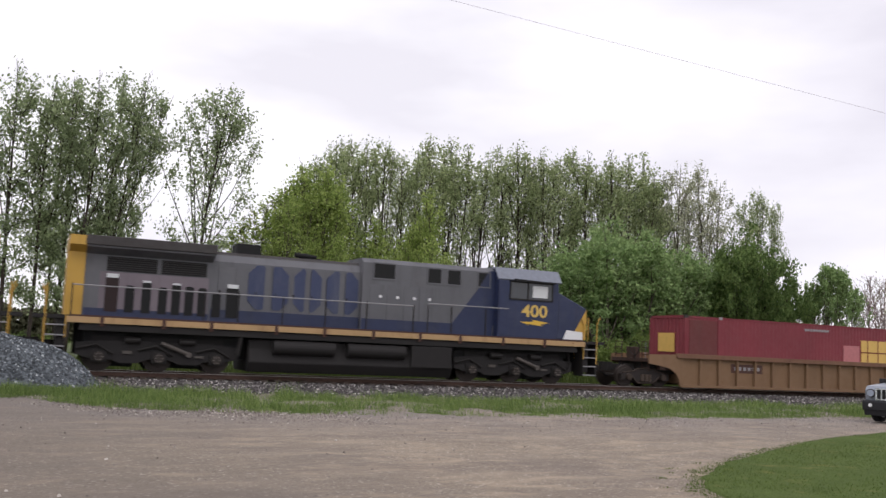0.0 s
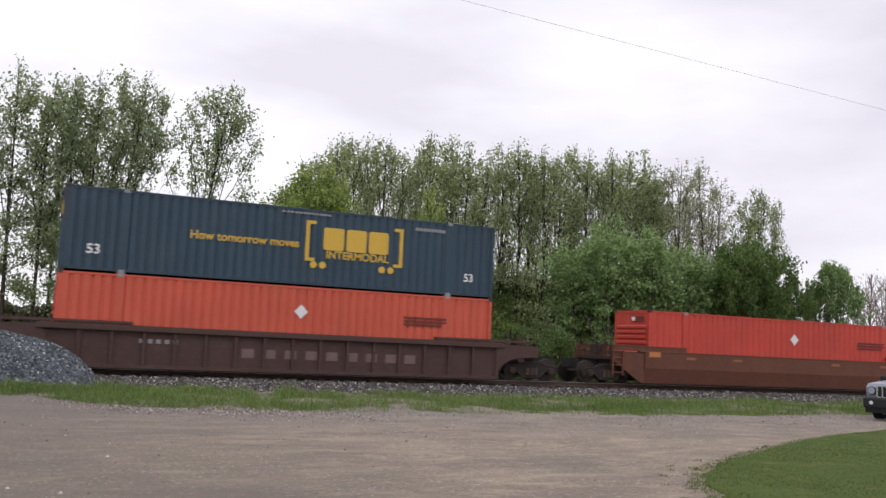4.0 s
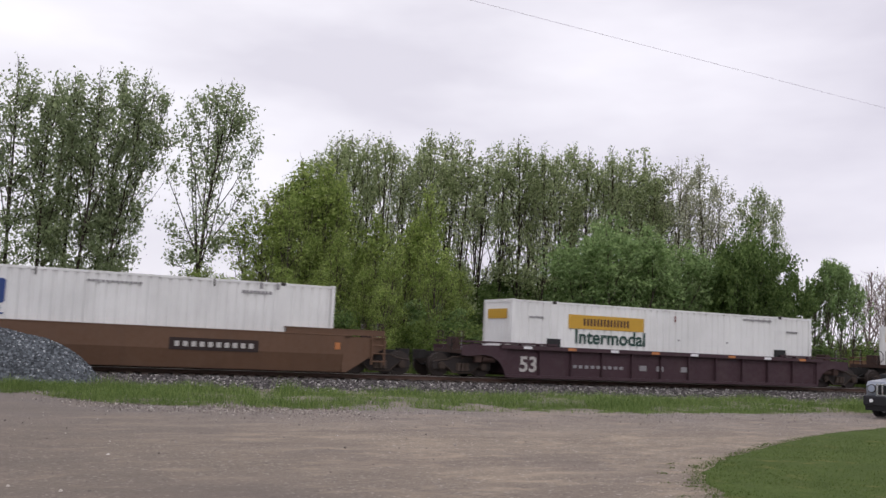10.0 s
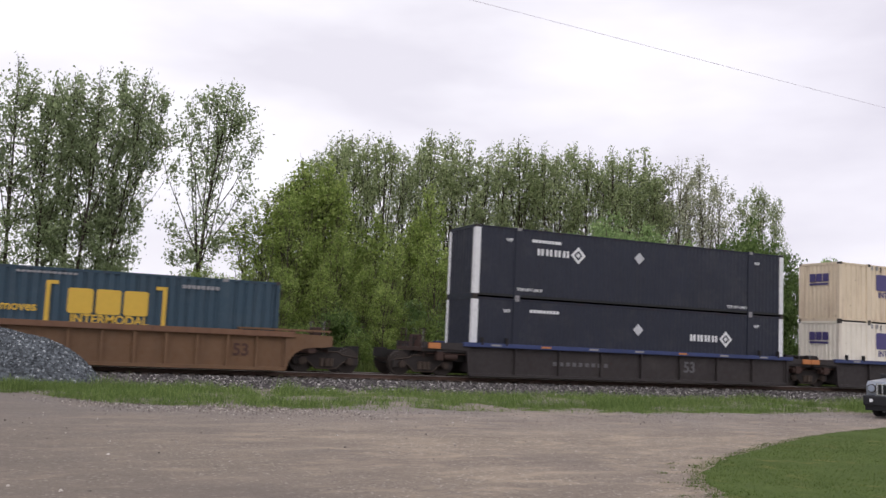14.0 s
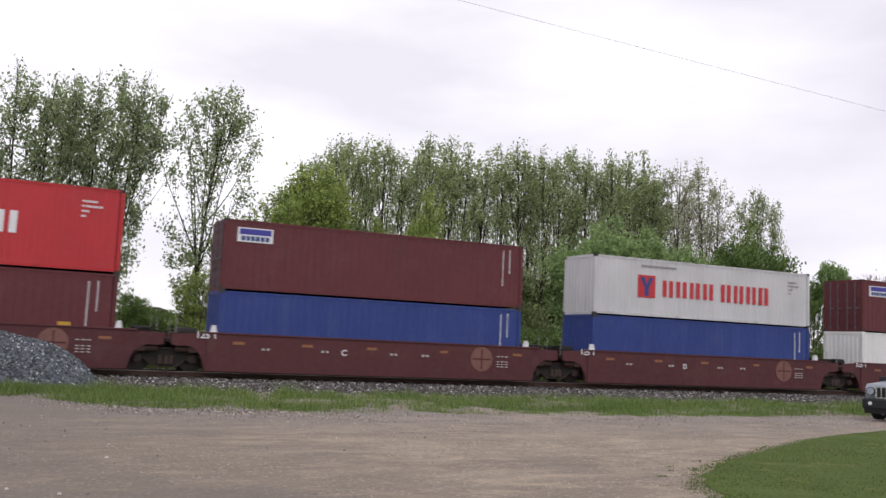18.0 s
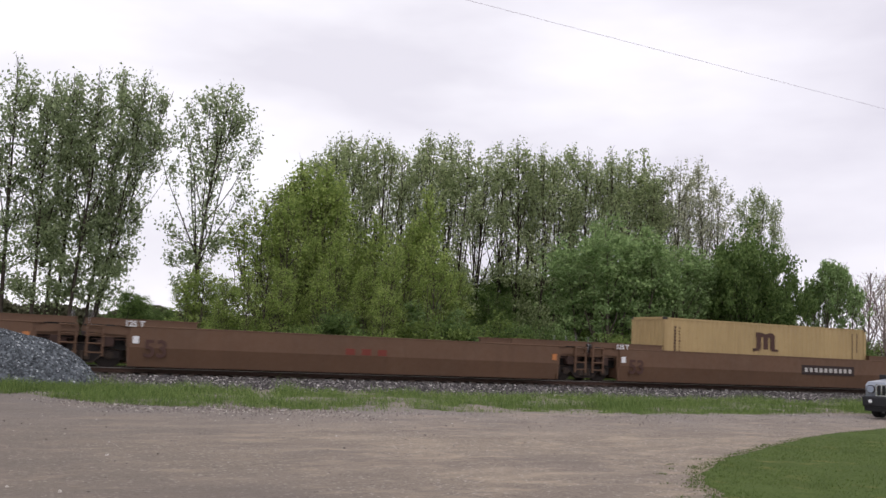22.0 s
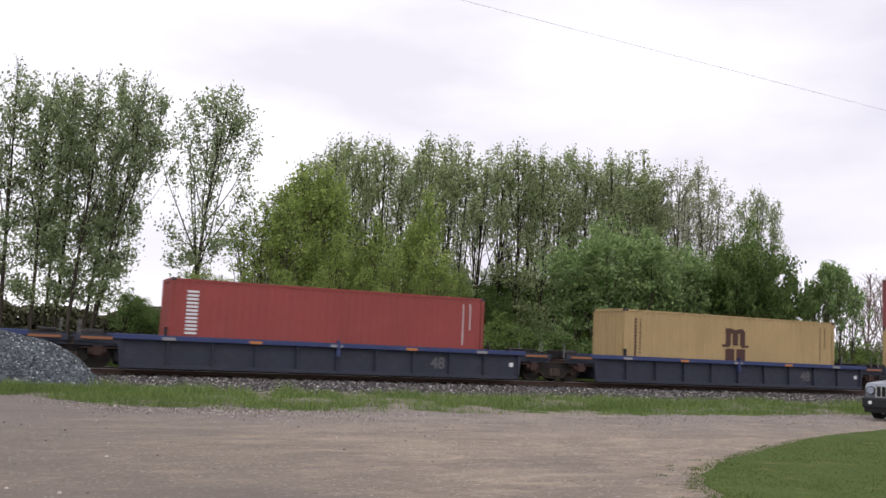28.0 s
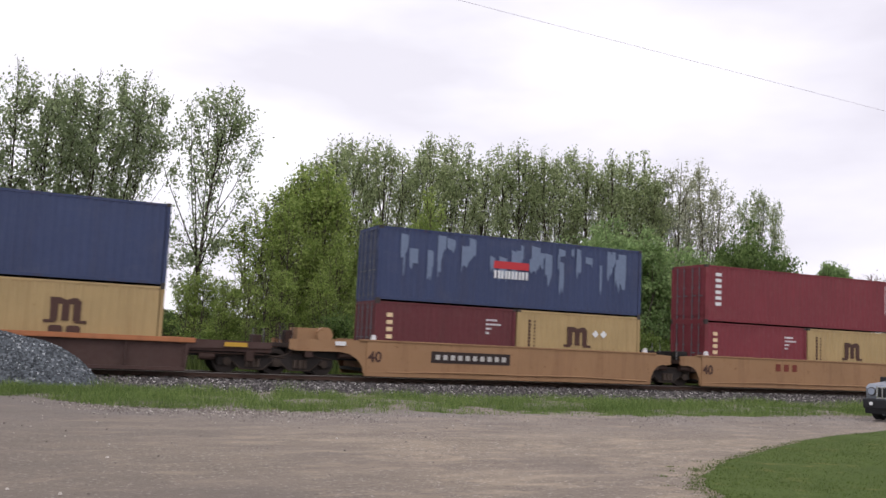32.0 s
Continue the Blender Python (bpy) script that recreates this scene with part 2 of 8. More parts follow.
# ---- mesh building ----
class Geo:
    """Collects vertices and faces of one part."""

    def __init__(self):
        self.v, self.f = [], []

    def add(self, vs, fs):
        k = len(self.v)
        self.v += [tuple(p) for p in vs]
        self.f += [tuple(i + k for i in q) for q in fs]
        return self

    def box(self, x0, x1, y0, y1, z0, z1):
        return self.add([(x, y, z) for x in (x0, x1) for y in (y0, y1) for z in (z0, z1)],
                        [(0, 1, 3, 2), (4, 6, 7, 5), (0, 4, 5, 1), (2, 3, 7, 6), (0, 2, 6, 4), (1, 5, 7, 3)])

    def prism(self, pts, a, b, axis="y"):
        """A flat outline, drawn out from a to b along an axis: (x, z) for y, (y, z) for x, (x, y) for z."""
        put = {"y": lambda p, k: (p[0], k, p[1]), "x": lambda p, k: (k, p[0], p[1]), "z": lambda p, k: (p[0], p[1], k)}[axis]
        n = len(pts)
        return self.add([put(p, a) for p in pts] + [put(p, b) for p in pts],
                        [tuple(range(n)), tuple(range(2 * n - 1, n - 1, -1))] + [(i, (i + 1) % n, n + (i + 1) % n, n + i) for i in range(n)])

    def cyl(self, c, r, length, axis="y", n=14, r2=None):
        r2 = r if r2 is None else r2
        ring = [(math.cos(2 * math.pi * i / n), math.sin(2 * math.pi * i / n)) for i in range(n)]
        put = {"x": lambda a, b, k: (c[0] + k, c[1] + a, c[2] + b), "y": lambda a, b, k: (c[0] + a, c[1] + k, c[2] + b), "z": lambda a, b, k: (c[0] + a, c[1] + b, c[2] + k)}[axis]
        vs = [put(a * r, b * r, -length / 2) for a, b in ring] + [put(a * r2, b * r2, length / 2) for a, b in ring]
        return self.add(vs, [tuple(range(n)), tuple(range(2 * n - 1, n - 1, -1))] + [(i, (i + 1) % n, n + (i + 1) % n, n + i) for i in range(n)])

    def tube(self, pts, r, n=6, r_end=None):
        """A round bar along a line of points."""
        pts = [Vector(p) for p in pts]
        r_end = r if r_end is None else r_end
        k0 = len(self.v)
        for i, p in enumerate(pts):
            d = (pts[min(i + 1, len(pts) - 1)] - pts[max(i - 1, 0)]).normalized()
            s = d.cross(Vector((0.3, 0.1, 1)) if abs(d.z) < 0.9 else Vector((1, 0.2, 0))).normalized()
            u = s.cross(d)
            rr = r + (r_end - r) * i / max(1, len(pts) - 1)
            for j in range(n):
                a = 2 * math.pi * j / n
                self.v.append(tuple(p + s * math.cos(a) * rr + u * math.sin(a) * rr))
        for i in range(len(pts) - 1):
            for j in range(n):
                a, b = k0 + i * n + j, k0 + i * n + (j + 1) % n
                self.f.append((a, b, b + n, a + n))
        e = k0 + (len(pts) - 1) * n
        self.f += [tuple(range(k0 + n - 1, k0 - 1, -1)), tuple(range(e, e + n))]
        return self

    def mesh(self, name, mat, smooth=False, bevel=0.0):
        me = bpy.data.meshes.new(name)
        me.from_pydata(self.v, [], self.f)
        bm = bmesh.new()
        bm.from_mesh(me)
        bmesh.ops.recalc_face_normals(bm, faces=bm.faces)
        if bevel:
            bmesh.ops.bevel(bm, geom=bm.edges[:], offset=bevel, segments=2, affect="EDGES", profile=0.5, clamp_overlap=True)
        bm.to_mesh(me)
        bm.free()
        if mat:
            me.materials.append(mat)
        if smooth:
            me.shade_smooth()
        return me


stock = {}


def shared(key, build, mat, smooth=False, bevel=0.0):
    """One mesh for all alike parts of one colour."""
    k = (key, mat.name if mat else "")
    if k not in stock:
        stock[k] = build().mesh(str(key[0] if isinstance(key, tuple) else key), mat, smooth, bevel)
    return stock[k]


def part(name, geo, mat, parent, label="", smooth=False, bevel=0.0, at=None):
    """One mesh object under a thing or a part. geo: a Geo or a mesh."""
    ob = new(name, geo.mesh(name, mat, smooth, bevel) if isinstance(geo, Geo) else geo)
    ob.parent = parent
    if at is not None:
        ob.matrix_basis = at
    return tagged(ob, label)


def thing(name, label, category, group="", m=None):
    ob = new(name)
    ob.empty_display_size = 0.2
    if m is not None:
        ob.matrix_basis = m
    return tagged(ob, label, category, group)


def letters(text, size, mat, tall=1.0):
    """A flat mesh of readable words, standing in the x-z plane, its left foot at the origin."""
    k = ("text", text, size, mat.name)
    if k not in stock:
        cu = bpy.data.curves.new("words", "FONT")
        cu.body, cu.size, cu.extrude, cu.offset = text, size, 0.003, 0.022
        ob = bpy.data.objects.new("words", cu)
        scene.collection.objects.link(ob)
        me = bpy.data.meshes.new_from_object(ob.evaluated_get(bpy.context.evaluated_depsgraph_get()))
        bpy.data.objects.remove(ob)
        me.transform(Matrix.Rotation(radians(90), 4, "X"))
        me.materials.clear()
        me.materials.append(mat)
        stock[k] = me
    return stock[k]


moving = []


def rides(ob, x, y=0.0, z=0.0, turn=0.0):
    """A thing of the train, x metres along it."""
    moving.append((ob, x, y, z, turn))
    ob.matrix_basis = pose(x - run(0), y, z, 0, 0, turn)
    return ob

# ---- ground ----
LOT = -0.35
m_lot = lot_material()
m_ballast = stony("grey_ballast", C(56, 52, 51), C(118, 112, 110), 14.0)
m_heap = stony("blue_grey_stone", C(70, 75, 80), C(124, 130, 136), 13.0)
m_steel = plain("dark_steel", C(31, 28, 27), 0.65, 0.3)
m_rail = plain("rusty_rail", C(80, 60, 51), 0.75, 0.2)
m_shine = plain("worn_rail_head", C(148, 140, 136), 0.35, 0.7, 0.12)
m_tie = plain("weathered_tie", C(70, 60, 54), 0.95)
m_wheel = plain("worn_wheel_steel", C(52, 44, 40), 0.55, 0.3)
m_frame = plain("dusty_cast_steel", C(42, 36, 34), 0.8, 0.1, 0.35)
m_dust = plain("brake_dust_steel", C(58, 47, 40), 0.85, 0.0, 0.3)


def wobble(x, y, s=1.0):
    return noise.noise(Vector((x * s, y * s, 0.3)))


def sheet(name, label, category, mat, inside, x0, x1, y0, y1, step, z, rough=0.02, kind="structure", tuck=0.0):
    """A patch of ground made of small squares, kept where inside() says, with slight unevenness."""
    nx, ny = int((x1 - x0) / step) + 1, int((y1 - y0) / step) + 1
    vs, fs, ids = [], [], {}

    def vid(i, j):
        if (i, j) not in ids:
            x, y = x0 + i * step, y0 + j * step
            ids[(i, j)] = len(vs)
            zz = z(x, y) if callable(z) else z
            vs.append((x, y, zz + rough * wobble(x, y, 0.9) + rough * 0.4 * wobble(x, y, 3.1)))
        return ids[(i, j)]
    for i in range(nx):
        for j in range(ny):
            if inside(x0 + (i + 0.5) * step, y0 + (j + 0.5) * step):
                fs.append((vid(i, j), vid(i + 1, j), vid(i + 1, j + 1), vid(i, j + 1)))
    if tuck:
        count = collections.Counter(k for q in fs for k in q)
        vs = [p if count[k] == 4 else (p[0], p[1], p[2] - tuck) for k, p in enumerate(vs)]
    me = bpy.data.meshes.new(name)
    me.from_pydata(vs, [], fs)
    me.materials.append(mat)
    me.shade_smooth()
    return tagged(new(name, me), label, category, "", kind)


def lawn_edge(y):
    """Where the mown lawn begins, going out along x, at that y."""
    return float(np.interp(y, [-60, -40, -30, -25.2, -24.25, -23.55, -22.9, -22.05, -20.9, -19, -17.85, -16.85, -15.2, -14.6], [1.5, 3.0, 5.5, 7.75, 8.25, 8.8, 9.45, 10.45, 12.2, 15.3, 17.9, 20.4, 26, 60])) + 0.16 * wobble(y * 3, 1.7) + 0.08 * wobble(y * 11, 4.1)


def strip_edge(x):
    """The near edge of the tall grass along the track."""
    return float(np.interp(x, [-30, -4, -0.6, 0.6, 1.7, 4, 6.5, 12.5, 16, 21, 24, 60], [-6.5, -7.6, -8.6, -11.0, -12.6, -13.2, -13.5, -13.5, -13.5, -12.8, -12.1, -11])) + 0.22 * wobble(x * 1.3, 7.7) + 0.12 * wobble(x * 4.7, 2.2)


def strip_far(x):
    return -6.0 + 0.5 * wobble(x * 0.6, 5.5) + 0.3 * wobble(x * 2.1, 9.5)


def bed(x, y):
    """The height of the track bed across its width."""
    return float(np.interp(abs(y), [0, 1.3, 1.7, 2.4, 4.6, 5.6], [-0.21, -0.225, -0.25, -0.30, -0.34, -0.36]))


# one sheet to the horizon, under all the rest
g = Geo()
for x0, x1, y0, y1 in [(-2500, 2500, -2500, 2500)]:
    xs = [-2500, -800, -250, -80, -30, 0, 30, 60, 100, 250, 800, 2500]
    for i in range(len(xs) - 1):
        for j in range(len(xs) - 1):
            g.add([(xs[i], xs[j], -0.42), (xs[i + 1], xs[j], -0.42), (xs[i + 1], xs[j + 1], -0.42), (xs[i], xs[j + 1], -0.42)], [(0, 1, 2, 3)])
m_field = leafy("field_grass", C(56, 68, 36), C(86, 96, 52), 0.05)
ground = tagged(new("ground", g.mesh("ground", m_field)), "flat grassy field reaching to the horizon", "ground", "", "structure")
lot = sheet("gravel_lot", "packed grey and tan gravel lot with pale wheel tracks", "gravel lot", m_lot,
            lambda x, y: x < lawn_edge(y) + 0.5 and y > -60, -30, 90, -60, -5, 0.4, LOT, 0.03)
m_turf = turf_material("turf", C(67, 82, 41), C(92, 107, 56))
wide = [0, 0.06, 0.2, 0.45, 0.8, 1.3, 2, 3, 4.5, 7, 11, 17, 27, 45]
rows = [-60 + 1.5 * k for k in range(22)] + [-27 + 0.1 * k for k in range(125)]
vs = [(lawn_edge(y) + w, y, LOT - 0.03 + 0.05 * min(1.0, w / 0.2) + 0.025 * wobble(lawn_edge(y) + w, y, 0.9)) for y in rows for w in wide]
n = len(wide)
me = bpy.data.meshes.new("lawn")
me.from_pydata(vs, [], [(j * n + i, j * n + i + 1, (j + 1) * n + i + 1, (j + 1) * n + i) for j in range(len(rows) - 1) for i in range(n - 1)])
me.materials.append(m_turf)
me.shade_smooth()
lawn = tagged(new("lawn", me), "mown green lawn with a ragged edge on the gravel", "lawn", "", "structure")
verge = sheet("verge", "rough green turf verge between gravel and ballast", "verge", turf_material("verge_turf", C(72, 90, 46), C(110, 122, 72)),
              lambda x, y: x > 0.6 and strip_edge(x) + 0.35 < y < strip_far(x) - 0.5 and 0.42 + wobble(x, y, 0.55) + 0.8 * wobble(x, y, 1.9) > 0.3, -8, 62, -14.2, -5.4, 0.25, LOT + 0.024, 0.03, tuck=0.05)
ballast = sheet("ballast", "grey crushed-stone ballast bed under the track", "ballast", m_ballast, lambda x, y: -6.3 < y < 10, -60, 180, -6.6, 10.2, 0.6, bed, 0.03)

STONE = [(-1, -0.6, -0.5), (0.9, -0.8, -0.4), (1, 0.7, -0.5), (-0.8, 0.9, -0.4), (-0.5, -0.4, 0.6), (0.6, -0.3, 0.7), (0.3, 0.6, 0.55), (-0.6, 0.5, 0.7)]
STONE_F = [(0, 3, 2, 1), (4, 5, 6, 7), (0, 1, 5, 4), (1, 2, 6, 5), (2, 3, 7, 6), (3, 0, 4, 7)]


def stones(name, label, spots, mat, lo, hi, seed):
    """Loose stones, each a small uneven block."""
    rnd = np.random.RandomState(seed)
    n = len(spots)
    base = np.array(STONE)
    size = rnd.uniform(lo, hi, (n, 1, 1)) * rnd.uniform(0.6, 1.2, (n, 1, 3))
    a, b = rnd.uniform(0, 6.28, n), rnd.uniform(-0.6, 0.6, n)
    rz = np.stack([np.stack([np.cos(a), -np.sin(a), 0 * a], 1), np.stack([np.sin(a), np.cos(a), 0 * a], 1), np.stack([0 * a, 0 * a, 1 + 0 * a], 1)], 1)
    rx = np.stack([np.stack([1 + 0 * b, 0 * b, 0 * b], 1), np.stack([0 * b, np.cos(b), -np.sin(b)], 1), np.stack([0 * b, np.sin(b), np.cos(b)], 1)], 1)
    v = np.einsum("nij,nkj->nki", rz @ rx, base[None] * size) + np.array(spots)[:, None, :]
    f = (np.array(STONE_F)[None] + 8 * np.arange(n)[:, None, None]).reshape(-1, 4)
    me = bpy.data.meshes.new(name)
    me.from_pydata(v.reshape(-1, 3).tolist(), [], f.tolist())
    me.materials.append(mat)
    return tagged(new(name, me), label, "stones", "", "stuff")


def chip(name, stops):
    m, n, l, b = material(name, 0.95)
    geo = n.new("ShaderNodeNewGeometry")
    l.new(ramp(n, l, geo.outputs["Random Per Island"], *stops), b.inputs["Base Color"])
    bump(n, l, b, tex(n, l, 20.0, 4, wander=False), 0.6, 0.02)
    made[name] = m
    return m


m_chip = chip("ballast_stone", ((0.0, C(48, 45, 45)), (0.4, C(80, 76, 76)), (0.8, C(116, 111, 110)), (0.93, C(156, 151, 148)), (1.0, C(206, 201, 196))))
m_blue_chip = chip("heap_stone", ((0.0, C(58, 62, 66)), (0.5, C(88, 93, 98)), (0.88, C(120, 126, 132)), (1.0, C(186, 190, 193))))
m_grit = chip("lot_pebble", ((0.0, C(92, 84, 80)), (0.6, C(138, 129, 122)), (1.0, C(206, 198, 190))))
rnd = np.random.RandomState(3)
spots = []
for k in range(26000):
    x = -3 + 75 * rnd.rand() ** 1.4
    y = -1.36 - 5.2 * rnd.rand()
    if y < -5.6 and rnd.rand() < 0.6:
        continue
    spots.append((x, y, bed(x, y) + 0.02 + 0.02 * rnd.rand()))
stones("ballast_stones", "loose grey ballast stones beside the rail", spots, m_chip, 0.022, 0.056, 5)
spots = []
for k in range(11000):
    x, y = -6 + 34 * rnd.rand() ** 1.3, -25.5 + 14.5 * rnd.rand() ** 0.6
    near_edge = strip_edge(x) - y
    if near_edge > 0 and x < lawn_edge(y) and rnd.rand() < max(0.07, 1.0 - near_edge / 3.5):
        spots.append((x, y, LOT + 0.012))
for k in range(5200):
    x, y = rnd.uniform(-4.5, 7), 0
    y = strip_edge(x) + rnd.normal(0.2, 1.0) + (1.2 if x < 1 else 0)
    if y < -5.2:
        spots.append((x, y, LOT + 0.015))
stones("lot_pebbles", "scattered pale pebbles on the gravel lot", spots, m_grit, 0.006, 0.020, 6)


# the heap of crushed stone
def heap_height(x, y):
    """A long, soft-topped heap whose right-hand foot runs out beside the rail."""
    dx, dy = (x + 2.5) / 4.55, (y + 4.1) / 2.2
    h = 1.5 * max(0.0, 1 - dx ** 4 - abs(dy) ** 1.5)
    return h * (1 + 0.08 * wobble(x, y, 1.3)) + LOT - 0.02


heap = sheet("gravel_mound", "heap of blue-grey crushed stone beside the track", "heap", m_heap, lambda x, y: math.hypot((x + 2.5) / 4.9, (y + 4.1) / 2.4) < 1.05,
             -7.6, 2.6, -6.6, -1.7, 0.14, heap_height, 0.05, "")
spots = []
while len(spots) < 9000:
    x, y = rnd.uniform(-5.5, 2.4), rnd.uniform(-6.4, -2.4)
    h = heap_height(x, y)
    if h > LOT:
        spots.append((x, y, h + 0.02))
stones("heap_stones", "loose blue-grey stones covering the heap", spots, m_blue_chip, 0.025, 0.055, 8)


def blades(name, label, spots, mat, lo, hi, wide, seed, lean=0.5):
    """Grass: bent blades of two faces each."""
    rnd = np.random.RandomState(seed)
    p = np.array(spots)
    n = len(p)
    h = rnd.uniform(lo, hi, n) * (p[:, 3] if p.shape[1] > 3 else 1)
    a = rnd.uniform(0, 6.28, n)
    d = np.stack([np.cos(a), np.sin(a), 0 * a], 1)
    s = np.stack([-np.sin(a), np.cos(a), 0 * a], 1) * (wide * rnd.uniform(0.6, 1.4, n))[:, None]
    up = np.stack([0 * a, 0 * a, h], 1)
    off = d * (h * rnd.uniform(0.1, lean, n))[:, None]
    q = p[:, :3]
    v = np.stack([q - s, q + s, q + up * 0.6 + off * 0.4 + s * 0.7, q + up * 0.6 + off * 0.4 - s * 0.7, q + up + off], 1).reshape(-1, 3)
    k = 5 * np.arange(n)[:, None]
    me = bpy.data.meshes.new(name)
    me.from_pydata(v.tolist(), [], (k + np.array([[0, 1, 2, 3]])).tolist() + (k + np.array([[3, 2, 4]])).tolist())
    me.materials.append(mat)
    return tagged(new(name, me), label, "grass", "", "stuff")


m_blade = leafy("verge_grass_blade", C(78, 102, 52), C(146, 164, 98), 0.42)
m_mown = leafy("lawn_grass_blade", C(77, 95, 47), C(113, 129, 72), 0.55)
spots = []
for k in range(250000):
    x = -4 + 66 * rnd.rand() ** 1.6
    a, b = strip_edge(x), strip_far(x)
    v = rnd.rand()
    y = a + (b - a) * v
    clump = (0.42 if x > 2 else 0.42 - 0.11 * (2 - x)) + 0.95 * wobble(x, y, 0.55) + 0.7 * wobble(x, y, 1.9)
    if rnd.rand() < clump * min(1.0, (0.35 + 5 * v), (1.9 - 1.5 * v)) + 0.05:
        spots.append((x, y + 0.1 * rnd.normal(), LOT, min(1.5, max(0.35, 0.4 + clump * 0.8)) * min(1.0, 0.45 + 2.5 * v) * (1.12 - 0.35 * v)))
for cx, cy, s in ((7.0, -7.2, 1.9), (5.4, -8.4, 1.3), (12.9, -9.5, 1.3), (-0.4, -9.3, 1.2), (19.2, -8.6, 1.4), (16.5, -10.2, 1.2), (1.9, -6.6, 1.5), (2.2, -6.9, 1.4)):
    for k in range(200):
        spots.append((cx + rnd.normal(0, 0.18), cy + rnd.normal(0, 0.18), LOT, s * rnd.uniform(0.5, 1.1)))
blades("verge_grass", "thick rough spring grass along the ballast", spots, m_blade, 0.06, 0.34, 0.005, 11, 1.5)
spots = []
while len(spots) < 60000:
    x, y = 6.5 + 26 * rnd.rand() ** 1.5, -26.5 + 12 * rnd.rand()
    if x > lawn_edge(y) + 0.15 - 0.35 * rnd.rand() ** 2:
        spots.append((x, y, LOT + 0.02, 1.2 if x < lawn_edge(y) + 0.2 else 1.0))
for k in range(3000):
    y = -26.8 + 11.5 * rnd.rand()
    spots.append((lawn_edge(y) + rnd.normal(0.02, 0.13), y, LOT, 0.9))
for k in range(30):
    y = rnd.uniform(-26.5, -20)
    x = lawn_edge(y) - 0.02 - 0.75 * rnd.rand() ** 2
    for q in range(int(rnd.uniform(10, 40))):
        spots.append((x + rnd.normal(0, 0.07), y + rnd.normal(0, 0.04), LOT + 0.01, 1.1))
blades("lawn_grass", "short mown lawn grass", spots, m_mown, 0.01, 0.028, 0.005, 12, 2.2)

spots = []
for k in range(16000):
    x, y = -12 + 95 * rnd.rand() ** 1.2, rnd.uniform(9.5, 14)
    spots.append((x, y, -0.42, 0.5 + 0.9 * abs(wobble(x, y, 0.4)) + 0.3 * rnd.rand()))
blades("tall_weeds", "tall rough weeds on the far side of the track", spots, leafy("weed_blade", C(60, 76, 38), C(104, 116, 62), 0.3), 0.5, 1.0, 0.02, 14, 0.6)

# ---- the track ----
track = thing("railway_track", "straight railway track with rusty rails on wooden ties", "track")
rail = lambda: Geo().prism([(-0.07, -0.17), (0.07, -0.17), (0.07, -0.15), (0.012, -0.13), (0.012, -0.045), (0.036, -0.035), (0.036, 0.0), (-0.036, 0.0), (-0.036, -0.035), (-0.012, -0.045), (-0.012, -0.13), (-0.07, -0.15)], -60, 180, "x")
for y in (-0.755, 0.755):
    rail_ob = part("rail", shared("rail", rail, m_rail), None, track, at=pose(0, y, 0))
    part("running_face", shared("running_face", lambda: Geo().prism([(-0.034, -0.022), (0.034, -0.022), (0.034, 0.001), (0.026, 0.004), (-0.026, 0.004), (-0.034, 0.001)], -60, 180, "x"), m_shine), None, rail_ob, "bright worn rail head", at=pose(0, -0.004, 0))
tie = lambda: Geo().box(-0.115, 0.115, -1.3, 1.3, -0.33, -0.155)
for k in range(220):
    part("tie", shared("tie", tie, m_tie), None, track, at=pose(-12 + k * 0.52, rnd.uniform(-0.03, 0.03), rnd.uniform(-0.006, 0.006), 0, 0, rnd.uniform(-0.6, 0.6)))

# ---- trees ----
m_bark = bark("grey_poplar_bark", C(66, 58, 50), C(112, 104, 92))
m_dark_bark = bark("dark_bark", C(46, 40, 36), C(80, 70, 62))
m_poplar = leafy("poplar_leaf", C(122, 136, 100), C(190, 202, 158), 0.55)
m_wood = leafy("wood_poplar_leaf", C(126, 140, 98), C(200, 210, 160), 0.55)
m_bright = leafy("young_leaf", C(122, 144, 76), C(192, 206, 126), 0.55)
m_round = leafy("round_tree_leaf", C(112, 138, 88), C(180, 202, 140), 0.5)
m_deep = leafy("deep_green_leaf", C(84, 106, 62), C(138, 160, 96), 0.5)
m_bush = leafy("bush_leaf", C(96, 116, 62), C(156, 174, 100), 0.5)
m_pale = leafy("pale_spring_leaf", C(146, 150, 124), C(204, 206, 176), 0.5)
m_twig = bark("pale_twig", C(120, 104, 100), C(160, 140, 136))


def leaf_mesh(name, centres, size, mat, rnd):
    """Many small bent leaf sprays at those places."""
    p = np.array(centres)
    n = len(p)
    u = rnd.normal(size=(n, 3))
    u /= np.linalg.norm(u, axis=1)[:, None]
    w = np.cross(u, rnd.normal(size=(n, 3)))
    w /= np.linalg.norm(w, axis=1)[:, None]
    k = np.cross(u, w)
    s = rnd.uniform(0.5, 1.5, (n, 1)) * size
    v = np.stack([p - u * s, p + w * s * 0.6 + k * s * 0.25, p + u * s, p - w * s * 0.6 + k * s * 0.25], 1).reshape(-1, 3)
    me = bpy.data.meshes.new(name)
    me.from_pydata(v.tolist(), [], (4 * np.arange(n)[:, None] + np.arange(4)[None]).tolist())
    me.materials.append(mat)
    return me


